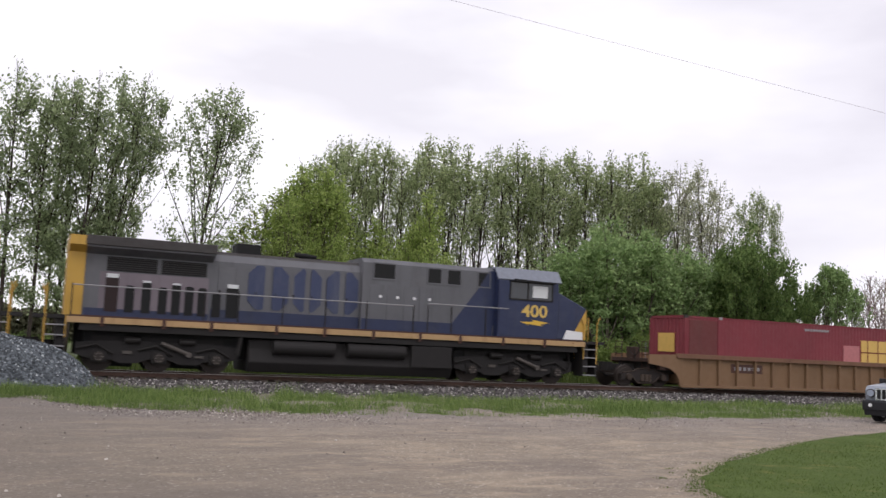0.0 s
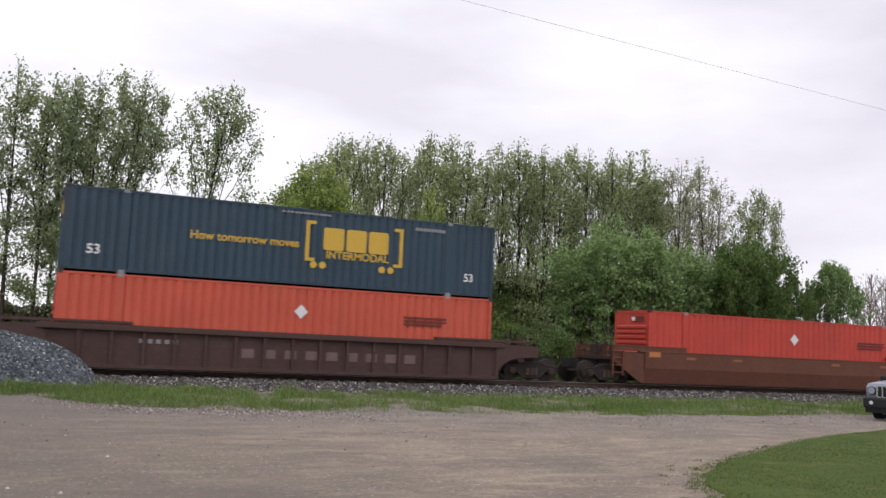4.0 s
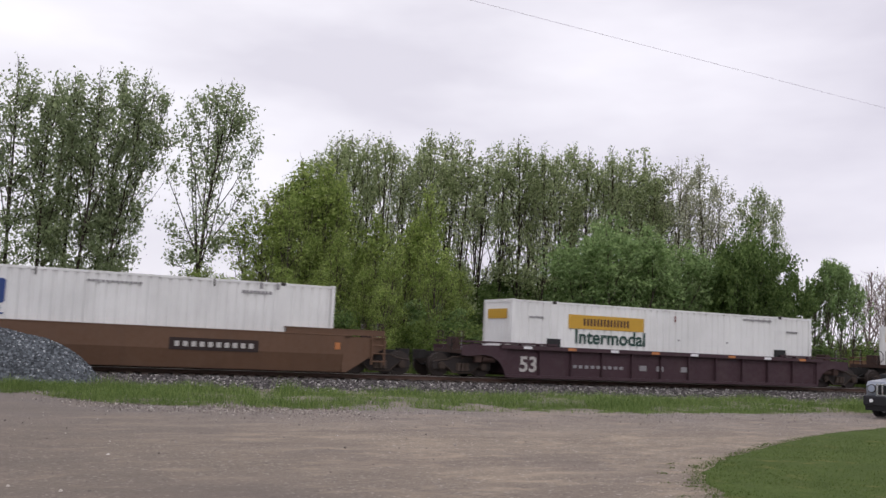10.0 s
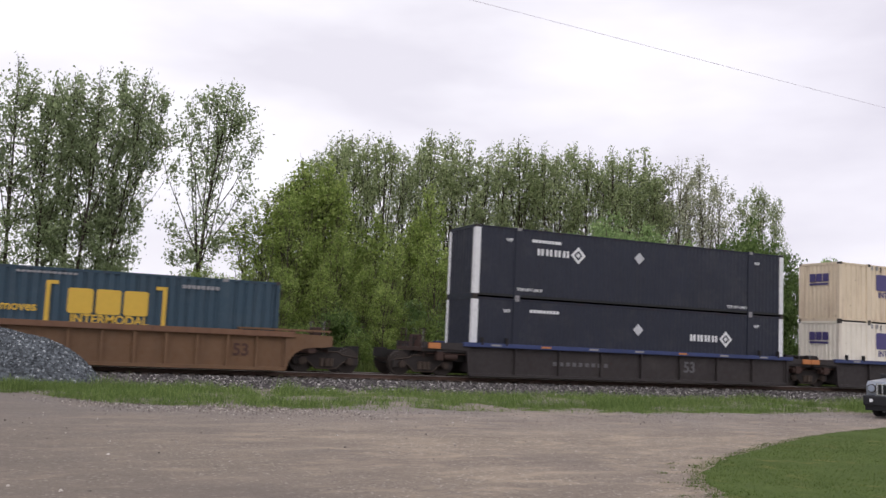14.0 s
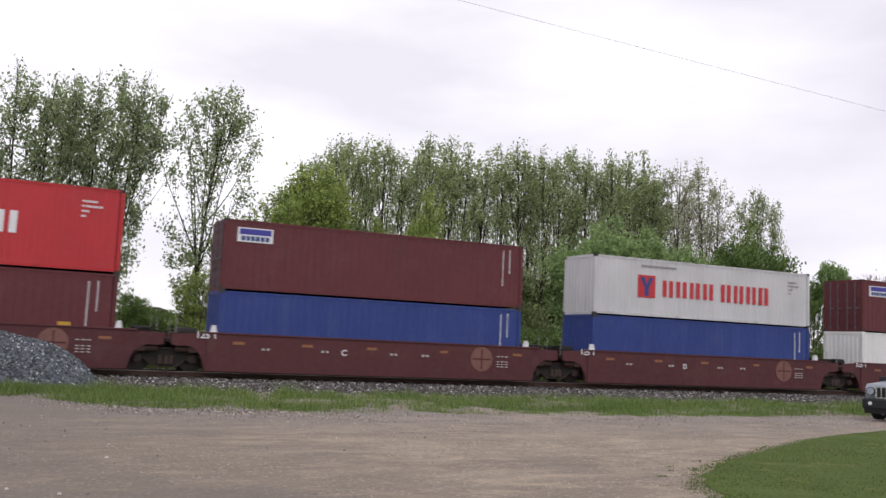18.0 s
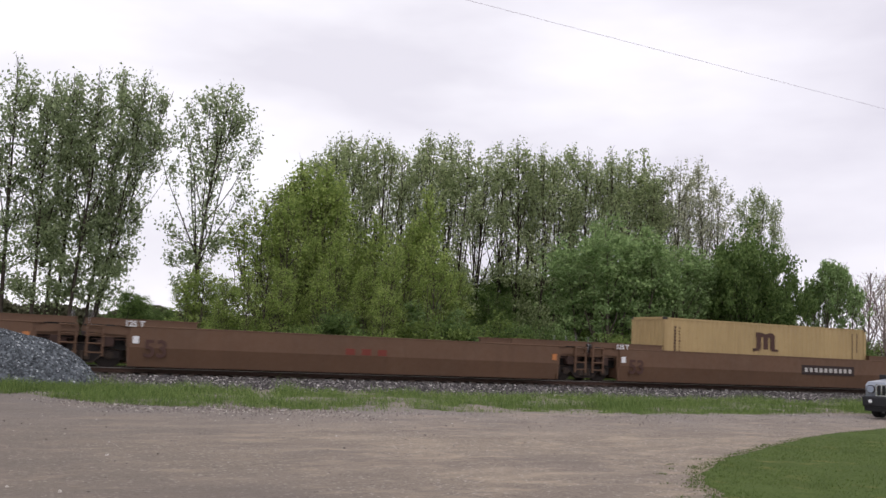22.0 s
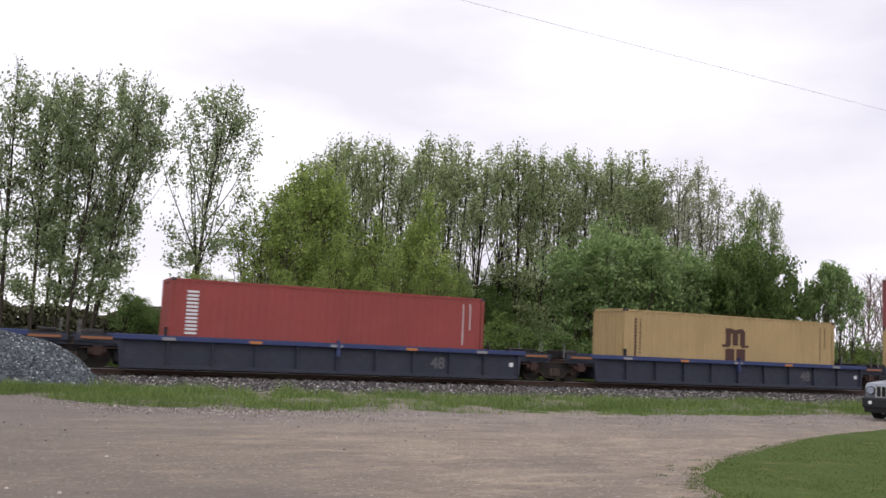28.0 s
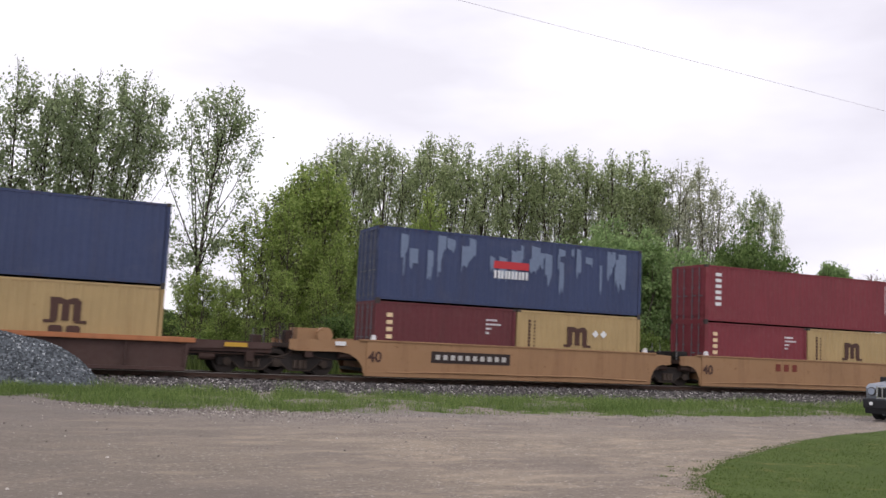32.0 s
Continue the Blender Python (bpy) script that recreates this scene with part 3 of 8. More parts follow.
def grow(seed, height, spread, fork, leaves, size, mat, wood, limbs=9, low=0.3, stems=1, clump=0.5, girth=0.012, droop=0.0, twigs=9):
    """A trunk that parts into rising limbs, twigs along them, and a crown of leaf sprays.
    fork: share of the height where limbs begin; low: how far down the crown hangs."""
    rnd = np.random.RandomState(seed)
    g, tips = Geo(), []
    r0 = girth * height + 0.02
    for st in range(stems):
        foot = np.array([rnd.normal(0, 0.25), rnd.normal(0, 0.25), 0]) if stems > 1 else np.zeros(3)
        lean = rnd.normal(0, 0.05 if stems == 1 else 0.12, 2)
        top = height * (1 if st == 0 else rnd.uniform(0.7, 0.95))
        line = []
        for i in range(9):
            f = i / 8
            line.append(foot + np.array([lean[0] * f * top + 0.02 * top * math.sin(f * 4 + seed + st) * f, lean[1] * f * top + 0.02 * top * math.cos(f * 5 + seed) * f, f * top * 0.98]))
        g.tube(line, r0, 7, 0.012)
        k_all = limbs if stems == 1 else max(3, limbs // stems)
        for k in range(k_all):
            f = fork + (0.88 - fork) * ((k + rnd.rand()) / k_all) ** 1.15
            base = np.array([np.interp(f, np.linspace(0, 1, 9), [q[c] for q in line]) for c in range(3)])
            ang = k * 2.4 + rnd.uniform(-0.5, 0.5) + st * 1.3 + seed
            reach = spread * rnd.uniform(0.55, 1.05) * (1.0 - 0.62 * max(0, (f - 0.45) / 0.55))
            rise = (top - base[2]) * rnd.uniform(0.55, 0.95) * (1 - droop)
            out = np.array([math.cos(ang), math.sin(ang), 0])
            pts = [base]
            for q in (0.25, 0.5, 0.75, 1.0):
                pts.append(base + out * reach * (q ** 0.8) + np.array([0, 0, rise * q ** 1.1]) + rnd.normal(0, 0.03 * reach + 0.03, 3))
            g.tube(pts, r0 * (1 - f) * 0.5 + 0.014, 5, 0.008)
            size_k = reach + rise * 0.3
            for q in range(twigs):
                f2 = (low if f < 0.6 else 0.15) + (1 - low) * rnd.rand()
                x = min(3.999, f2 * 4)
                a = pts[int(x)] + (pts[int(x) + 1] - pts[int(x)]) * (x - int(x))
                d = out * rnd.uniform(-0.3, 0.9) + rnd.normal(0, 0.55, 3) + np.array([0, 0, 0.45 - droop])
                b = a + d * (0.55 + 0.16 * size_k) * rnd.uniform(0.6, 1.2)
                g.tube([a, (a + b) / 2 + rnd.normal(0, 0.04, 3), b], 0.013, 3, 0.004)
                tips.append((a, b, 1.0))
            tips.append((pts[2], pts[4], 1.6))
        for q in range(twigs + 4):
            f2 = rnd.uniform(max(fork, 0.5), 1)
            a = np.array([np.interp(f2, np.linspace(0, 1, 9), [v[c] for v in line]) for c in range(3)])
            b = a + (rnd.normal(0, 0.5, 3) + np.array([0, 0, 0.5])) * (0.5 + 0.12 * spread)
            g.tube([a, (a + b) / 2, b], 0.013, 3, 0.004)
            tips.append((a, b, 1.0))
    wt = np.array([t[2] * rnd.uniform(0.3, 1.6) for t in tips])
    pick = rnd.choice(len(tips), leaves, p=wt / wt.sum())
    a = np.array([tips[i][0] for i in pick])
    b = np.array([tips[i][1] for i in pick])
    cs = a + (b - a) * (rnd.rand(leaves, 1) ** 0.6 * 1.12) + rnd.normal(0, clump * 0.4, (leaves, 3)) * np.array([1, 1, 0.85])
    cs[:, 2] = np.maximum(cs[:, 2], 0.15)
    return g.mesh("trunk", wood, True), leaf_mesh("crown", cs, size, mat, rnd)


def plant(name, label, category, kinds, x, y, h, base_h, turn, z=-0.42, wide=1.0, group=""):
    """A tree of one of the grown kinds, at true scale for its height."""
    trunk, crown = kinds
    s = h / base_h
    ob = thing(name, label, category, group, pose(x, y, z, 0, 0, turn))
    ob.scale = (s * wide, s * wide, s)
    part("trunk", trunk, None, ob)
    part("crown", crown, None, ob)
    return ob


def fan(seed, height, half, fork, limbs, leaves, size, mat, wood, girth=0.008, widest=0.6, foot=0.5, branches=5, twigs=5, loose=0.11, high=0.95, low_shoots=0, reach_up=0.45, crest=14, thick=0.42):
    """A poplar that parts into steep limbs, these into branches and twigs, with leaves strung along the twigs.
    fork: where the limbs begin, as a share of the height; foot: the crown's width there; loose: how far leaves stand off a twig."""
    rnd = np.random.RandomState(seed)
    g, ends = Geo(), []
    r0 = girth * height
    fs = np.linspace(0, 1, 10)
    line = np.stack([0.018 * height * np.sin(fs * 5 + seed) * fs, 0.018 * height * np.cos(fs * 4 + seed * 2) * fs, fs * height * 0.97], 1)
    g.tube(line.tolist(), r0, 7, 0.015)
    at = lambda f: np.array([np.interp(f, fs, line[:, c]) for c in range(3)])
    prof = lambda f: float(np.interp((f - fork) / (1 - fork), [0, 0.2, widest, 0.85, 1.0], [foot, 0.5 * foot + 0.45, 1.0, 0.66, 0.14]))
    inside = lambda p: p[2] < height * 0.985 and math.hypot(*(p - at(min(1.0, p[2] / height)))[:2]) < half * 1.12 * prof(p[2] / height)
    boughs = [(line[4:], 0.5)]
    for k in range(limbs):
        f = fork + (0.86 - fork) * ((k + rnd.rand()) / limbs) ** 1.25
        tip = f + (1 - f) * rnd.uniform(reach_up, high)
        ang = k * 2.4 + rnd.uniform(-0.5, 0.5)
        out = np.array([math.cos(ang), math.sin(ang), 0]) * half * prof(tip) * rnd.uniform(0.55, 1.05)
        base, rise = at(f), (tip - f) * height
        pts = np.array([base + out * q ** 0.95 + np.array([0, 0, rise * q ** 1.05]) + rnd.normal(0, 0.06, 3) * (q > 0) for q in (0, 0.25, 0.5, 0.75, 1.0)])
        g.tube(pts.tolist(), r0 * (1 - f) * thick + 0.014, 5, 0.008)
        boughs.append((pts, 1.0))
    for k in range(low_shoots):
        ang, f = rnd.uniform(0, 6.28), rnd.uniform(0.5 * fork, fork + 0.15)
        a = at(f)
        b = a + np.array([math.cos(ang), math.sin(ang), rnd.uniform(-0.1, 0.8)]) * half * rnd.uniform(0.2, 0.7)
        g.tube([a, (a + b) / 2 + rnd.normal(0, 0.08, 3), b], 0.022, 4, 0.008)
        boughs.append((np.array([a, (a + b) / 2, b]), 0.5))
    up = np.array([0, 0, 1.0])
    for pts, weight in boughs:
        n = len(pts) - 1
        way = pts[-1] - pts[0]
        far = np.linalg.norm(way)
        way = way / far
        for q in range(max(2, int(branches * (0.6 + 0.4 * weight)))):
            x = min(n - 0.001, n * (0.22 + 0.78 * rnd.rand() ** 0.75))
            a = pts[int(x)] + (pts[int(x) + 1] - pts[int(x)]) * (x - int(x))
            d = way + rnd.normal(0, 0.55, 3) + up * 0.3
            b = a + d / np.linalg.norm(d) * (0.35 + 0.16 * far) * rnd.uniform(0.55, 1.2)
            if pts[0][2] > 0.12 * height and not inside(b):
                b = a + (b - a) * 0.35
            g.tube([a, (a + b) / 2 + rnd.normal(0, 0.05, 3), b], 0.017, 3, 0.006)
            for j in range(twigs):
                c = a + (b - a) * rnd.uniform(0.25, 1.0)
                d2 = d * 0.6 + rnd.normal(0, 0.5, 3) + up * 0.35
                e = c + d2 / np.linalg.norm(d2) * rnd.uniform(0.35, 0.95)
                ends.append((c, e))
        ends += [(pts[-2], pts[-1] + way * 0.3)] * 2
    for k in range(crest):
        c = at(rnd.uniform(0.72, 0.95))
        e = c + rnd.normal(0, 0.16 * half, 3) + up * 0.5
        g.tube([c, e], 0.014, 3, 0.005)
        ends.append((c, e))
    ends = [(c, e) for c, e in ends if min(c[2], e[2]) > 0.2 and (e[2] < fork * height or inside(e))]
    wt = rnd.uniform(0.35, 1.5, len(ends))
    pick = rnd.choice(len(ends), leaves, p=wt / wt.sum())
    c, e = np.array([ends[i][0] for i in pick]), np.array([ends[i][1] for i in pick])
    cs = c + (e - c) * (0.15 + rnd.rand(leaves, 1)) + rnd.normal(0, loose, (leaves, 3))
    return g.mesh("trunk", wood, True), leaf_mesh("crown", cs, size, mat, rnd)


open_poplar = [fan(20 + k, 17, 2.5, 0.36, 13, 5400, 0.098, m_poplar, m_dark_bark, 0.0078, 0.6, 0.85, 9, 7, 0.17, 0.85, 13, 0.15, 40, 0.32) for k in range(5)]
lone = [fan(31, 17, 4.5, 0.27, 17, 9200, 0.094, m_poplar, m_dark_bark, 0.0095, 0.62, 0.36, 12, 8, 0.15, 0.92, 12, 0.35, 60, 0.4)]
tall = [fan(40 + k, 17, 2.0, 0.22, 18, 5000, 0.098, m_wood, m_dark_bark, 0.0075, 0.55, 0.85, 8, 6, 0.15, 0.85, 14, 0.16, 40, 0.34) for k in range(6)]
airy = [fan(47 + k, 17, 2.1, 0.28, 16, 3600, 0.092, m_wood, m_dark_bark, 0.0075, 0.6, 0.6, 7, 5, 0.13, 0.9, 8, 0.2) for k in range(3)]
pale = [fan(50 + k, 17, 2.4, 0.2, 24, 4400, 0.085, m_pale, m_bark, 0.007, 0.55, 0.75, 7, 5, 0.14, 0.88, 10, 0.16) for k in range(2)]
slim = [fan(55 + k, 11, 1.5, 0.08, 28, 3900, 0.088, m_bright, m_bark, 0.007, 0.3, 0.85, 6, 5, 0.16, 0.7, 6, 0.1) for k in range(5)]
feather = [fan(65 + k, 11, 1.6, 0.12, 20, 2600, 0.085, m_bright, m_bark, 0.007, 0.5, 0.8, 6, 5, 0.14, 0.85, 6, 0.15) for k in range(2)]
young = [grow(60 + k, 9, 2.2, 0.06, 7000, 0.105, m_round, m_bark, 16, 0.1, 2, 0.45, 0.012, 0.12, 11) for k in range(3)]
deep = [grow(70 + k, 9, 3.3, 0.12, 8200, 0.105, m_deep, m_dark_bark, 18, 0.1, 2, 0.55, 0.014, 0.3, 11) for k in range(2)]
bush = [grow(80 + k, 3.6, 1.6, 0.03, 3600, 0.085, m_bush, m_dark_bark, 14, 0.1, 4, 0.42, 0.012, 0.25) for k in range(2)]
dark_bush = [grow(90, 3.6, 1.7, 0.03, 3200, 0.09, m_deep, m_dark_bark, 14, 0.1, 4, 0.42, 0.012, 0.25)]
spiky = [fan(95 + k, 9, 2.6, 0.05, 20, 4200, 0.105, m_round, m_bark, 0.009, 0.45, 0.8, 3, 3, 0.09, 0.95, 4, 0.6) for k in range(2)]
bare = [fan(98, 8, 3.0, 0.14, 24, 500, 0.05, m_pale, m_twig, 0.012, 0.6, 0.7, 11, 8, 0.1, 0.95, 3)]

BACK = 34.178
rnd = random.Random(17)


def upto(kinds, label, b, y, e, wide=1.0, group="poplars of the wood", foot=None):
    """A poplar whose top shows at the slope e over the eye, at the bearing b; foot: the bearing of its foot, where it leans."""
    d = y + BACK
    h = 1.78 + (e + 0.008) * d
    foot = b if foot is None else foot
    ob = plant("poplar_tree", label, "tree", rnd.choice(kinds), foot * d, y, h, 17, 0, -0.42, wide, group)
    s = h / 17
    ob.matrix_basis = Matrix.Translation((foot * d, y, -0.42)) @ Matrix.Rotation(math.atan((b - foot) * d / h), 4, "Y") @ Matrix.Rotation(rnd.uniform(0, 6.28), 4, "Z") @ Matrix.Diagonal((s * wide, s * wide, s, 1))
    return ob


def standing(name, label, kinds, b, y, e, base_h, wide, group):
    """A tree or bush by its bearing, its distance and the slope to its top."""
    return plant(name, label, "bush" if name == "bush" else "tree", rnd.choice(kinds), b * (y + BACK), y, e * (y + BACK) + 1.78, base_h, rnd.uniform(0, 360), -0.42, wide, group)


# the tall open poplars by themselves
FIELD = "poplars by the field"
for foot, b, y, e, wide in ((-0.17, -0.17, 25, 0.25, 1.0), (-0.11, -0.12, 27, 0.25, 1.0), (-0.07, -0.075, 25, 0.25, 1.0), (-0.029, -0.037, 25, 0.262, 1.05), (-0.003, 0.0, 25, 0.254, 0.95),
                            (0.011, 0.012, 28, 0.248, 0.8), (0.019, 0.023, 26, 0.26, 0.95), (0.031, 0.044, 25, 0.263, 0.95), (0.045, 0.07, 26, 0.274, 0.8)):
    upto(open_poplar, "tall slim poplar with sparse young leaves and a bare lower trunk", b, y, e, wide, FIELD, foot)
for foot, b, y, e, wide in ((0.05, 0.094, 25, 0.272, 0.75), (0.048, 0.118, 26, 0.264, 0.75)):
    upto(open_poplar, "tall poplar leaning away from its group with a bare lower trunk", b, y, e, wide, FIELD, foot)
upto(lone, "lone poplar whose steep limbs fan into a broad sparse crown", 0.170, 25, 0.266, 0.95, FIELD, 0.153)
for b, y, h in ((-0.05, 23, 1.6), (-0.02, 26, 1.3), (0.012, 24, 1.3), (0.05, 26, 1.2)):
    plant("bush", "low scrubby bush among the poplar trunks", "bush", rnd.choice(dark_bush + bush), b * (y + BACK), y, h, 3.6, rnd.uniform(0, 360), -0.42, 1.2, "bushes along the wood")
for b, y, e in ((0.148, 22, 0.068), (0.163, 21, 0.075), (0.176, 22, 0.06)):
    standing("young_tree", "thin young tree at the foot of the lone poplar", slim, b, y, e, 11, 1.5, "young trees at the wood's edge")
for b in (-0.11, -0.07, -0.03, -0.005, 0.022):
    y = rnd.uniform(28, 34)
    plant("bush", "dense dark scrub behind the poplar trunks", "bush", rnd.choice(dark_bush), b * (y + BACK), y, rnd.uniform(1.3, 2.0), 3.6, rnd.uniform(0, 360), -0.42, 1.3, "bushes along the wood")
# the wood behind the track: its skyline of pointed crowns, then those behind
for k, (b, e) in enumerate(((0.262, 0.178), (0.283, 0.205), (0.303, 0.229), (0.322, 0.233), (0.34, 0.237), (0.364, 0.235), (0.385, 0.222), (0.405, 0.233), (0.424, 0.25), (0.445, 0.254), (0.464, 0.246), (0.49, 0.232), (0.515, 0.254), (0.54, 0.259), (0.56, 0.24), (0.576, 0.255), (0.598, 0.25),
                            (0.615, 0.257), (0.643, 0.257), (0.66, 0.245), (0.675, 0.262), (0.705, 0.267), (0.724, 0.27), (0.742, 0.24), (0.758, 0.249))):
    upto(airy if k in (5, 7, 11, 12, 14, 16, 19) else tall, "tall poplar in fresh leaf in a dense wood", b, 29 + (k * 7 % 5), e, rnd.uniform(0.85, 1.05))
for i in range(14):
    b = 0.31 + 0.46 * (i + rnd.uniform(-0.3, 0.3)) / 13
    upto(airy, "tall poplar in fresh leaf in a dense wood", b, rnd.uniform(36, 46), rnd.uniform(0.19, 0.235), rnd.uniform(0.8, 1.0))
for b, y, e in ((0.79, 30, 0.265), (0.829, 31, 0.27), (0.856, 33, 0.246), (0.81, 36, 0.235)):
    upto(pale, "pale poplar with thin budding leaves", b, y, e, 0.95)
upto(airy, "poplar rising over a dark broadleaf tree", 0.905, 24, 0.226, 0.8)
upto(airy, "poplar rising over a dark broadleaf tree", 0.931, 25, 0.240, 0.8)
upto(airy, "poplar rising over a dark broadleaf tree", 0.957, 26, 0.226, 0.6)
# bright young growth in front, highest towards the field
EDGE = "young trees at the wood's edge"
for b, y, e, wide in ((0.206, 24, 0.138, 1.3), (0.222, 23, 0.158, 1.25), (0.24, 24, 0.176, 1.2), (0.255, 25, 0.186, 1.1), (0.268, 24, 0.206, 1.0), (0.281, 25, 0.2, 0.95), (0.293, 24, 0.204, 1.0), (0.308, 25, 0.19, 1.0), (0.425, 22, 0.19, 0.8), (0.408, 23, 0.155, 0.9)):
    standing("young_tree", "slim young tree in bright green leaf", feather if b < 0.25 else slim, b, y, e, 11, wide, EDGE)
for i in range(26):
    b = 0.2 + 0.265 * (i + rnd.uniform(-0.4, 0.4)) / 25
    e = float(np.interp(b, [0.2, 0.23, 0.27, 0.33, 0.38, 0.42, 0.47], [0.10, 0.13, 0.16, 0.15, 0.13, 0.14, 0.085])) * rnd.uniform(0.55, 1.12)
    standing("young_tree", "slim young tree in bright green leaf", feather if b < 0.24 else slim, b, rnd.uniform(16, 24), e, 11, rnd.uniform(0.9, 1.2), EDGE)
for i in range(7):
    b = 0.2 + 0.26 * (i + rnd.uniform(-0.4, 0.4)) / 6
    standing("young_tree", "bushy young tree in bright green leaf", slim + young[:1], b, rnd.uniform(15, 18), rnd.uniform(0.045, 0.075), 10, 1.4, EDGE)
for b, y, e, wide in ((0.635, 19, 0.112, 1.15), (0.662, 20, 0.135, 1.1), (0.69, 17, 0.155, 1.2), (0.712, 18, 0.17, 1.0), (0.745, 18, 0.158, 1.15), (0.775, 19, 0.138, 1.2), (0.8, 21, 0.125, 1.1)):
    standing("young_tree", "rounded young tree in light green leaf", young, b, y, e, 9, wide, EDGE)
for b, y, e, wide in ((0.892, 18, 0.17, 0.72), (0.925, 18, 0.18, 0.72), (0.965, 18, 0.164, 0.75), (0.985, 17, 0.13, 0.7), (0.86, 20, 0.14, 0.78)):
    standing("broad_tree", "dense dark green broadleaf tree with a rounded crown", deep, b, y, e, 9, wide, "dark broadleaf trees")
for b, y, e, wide in ((1.035, 17, 0.112, 0.9), (1.062, 16, 0.148, 0.8), (1.085, 16, 0.146, 0.75), (1.11, 17, 0.116, 0.8), (1.02, 20, 0.10, 1.0)):
    standing("sapling", "upright bushy sapling with spiky green shoots", spiky, b, y, e, 9, wide, "saplings")
for b, y, e in ((1.145, 20, 0.14), (1.18, 22, 0.142), (1.23, 22, 0.14)):
    plant("bare_tree", "bare greyish tree with fine budding twigs", "tree", bare[0], b * (y + BACK), y, e * (y + BACK) + 1.7, 8, rnd.uniform(0, 360), -0.42, 1.0, "bare trees")
for i in range(46):
    b = 0.17 + 0.97 * (i + rnd.uniform(-0.4, 0.4)) / 45
    y = rnd.uniform(12, 20)
    h = rnd.uniform(1.8, 3.2) * (0.75 if b < 0.22 else 1.0)
    plant("bush", "leafy green bush at the foot of the trees", "bush", rnd.choice(bush + dark_bush), b * (y + BACK), y, h, 3.6, rnd.uniform(0, 360), -0.42, 1.2, "bushes along the wood")
for i in range(38):
    b = 0.26 + 0.68 * (i + rnd.uniform(-0.4, 0.4)) / 37
    y = rnd.uniform(27, 52)
    plant("understorey_tree", "dark leafy tree in the shade of the wood", "tree", rnd.choice(deep), b * (y + BACK), y, rnd.uniform(5.0, 9.5), 9, rnd.uniform(0, 360), -0.42, 1.0, "trees under the poplars")
for i in range(9):
    b = 0.44 + 0.19 * i / 8
    y = rnd.uniform(29, 44)
    plant("understorey_tree", "dark leafy tree in the shade of the wood", "tree", rnd.choice(deep), b * (y + BACK), y, rnd.uniform(0.07, 0.11) * (y + BACK) + 1.0, 9, rnd.uniform(0, 360), -0.42, 0.9, "trees under the poplars")
for b, y, h in ((1.03, 20, 3.0), (1.08, 22, 3.2), (1.12, 19, 3.0), (1.16, 24, 3.4), (1.21, 22, 3.2), (1.27, 24, 3.2)):
    plant("bush", "leafy green bush at the foot of the trees", "bush", rnd.choice(bush), b * (y + BACK), y, h, 3.6, rnd.uniform(0, 360), -0.42, 1.3, "bushes along the wood")
for b, y, h in ((0.086, 100, 7.2), (0.098, 104, 6.2), (0.112, 108, 5.6), (0.125, 103, 5.0), (0.165, 96, 6.0)):
    plant("round_tree", "far rounded green tree", "tree", rnd.choice(deep), b * (y + BACK), y, h, 9, rnd.uniform(0, 360), -0.42, 1.2, "far trees")

# the far hedge line beyond the field
rs = np.random.RandomState(44)
cs = []
for k in range(32000):
    x = rs.uniform(-40, 46)
    h = 4.6 + 1.3 * wobble(x, 3.3, 0.13) + 0.9 * wobble(x, 8.1, 0.5)
    cs.append((x, 112 + rs.normal(0, 1.4), rs.rand() ** 0.8 * h - 0.4))
tagged(new("far_hedge", leaf_mesh("far_hedge", cs, 0.34, leafy("far_hedge_leaf", C(76, 78, 60), C(106, 104, 82), 0.3), rs)), "far hedge of brownish green scrub beyond the field", "hedge", "", "stuff")

# ---- the train: containers ----
m_white = plain("white_mark", C(222, 222, 224), 0.5, 0, 0.06)
m_worn = plain("worn_white_mark", C(182, 178, 174), 0.6, 0, 0.12)
m_black = plain("black_mark", C(26, 26, 28), 0.6)
m_gold = plain("gold_mark", C(206, 168, 62), 0.5, 0, 0.08)
m_navy = plain("navy_mark", C(36, 62, 122), 0.5, 0, 0.08)
m_redmark = plain("red_mark", C(186, 44, 52), 0.5, 0, 0.1)
m_brownmark = plain("brown_mark", C(70, 42, 34), 0.6, 0, 0.12)
m_greymark = plain("grey_mark", C(140, 138, 140), 0.6, 0, 0.1)
m_cast = plain("casting_steel", C(60, 54, 52), 0.6, 0.3)
m_rodsteel = plain("lock_rod_steel", C(104, 106, 112), 0.5, 0.4)
m_yellowmark = plain("yellow_mark", C(192, 150, 48), 0.5, 0, 0.1)
m_orangemark = plain("orange_mark", C(182, 116, 66), 0.5, 0, 0.15)
m_panel = plain("dark_panel_paint", C(44, 32, 30), 0.8, 0, 0.2)
m_dullorange = plain("dull_orange_mark", C(140, 92, 62), 0.6, 0, 0.2)
m_tanmark = plain("tan_mark", C(206, 170, 92), 0.5, 0, 0.15)
m_greenmark = plain("green_mark", C(36, 120, 62), 0.5, 0, 0.1)
m_violet = plain("violet_mark", C(60, 58, 150), 0.5, 0, 0.1)
m_fadedmark = plain("faded_dark_mark", C(112, 46, 34), 0.7, 0, 0.2)

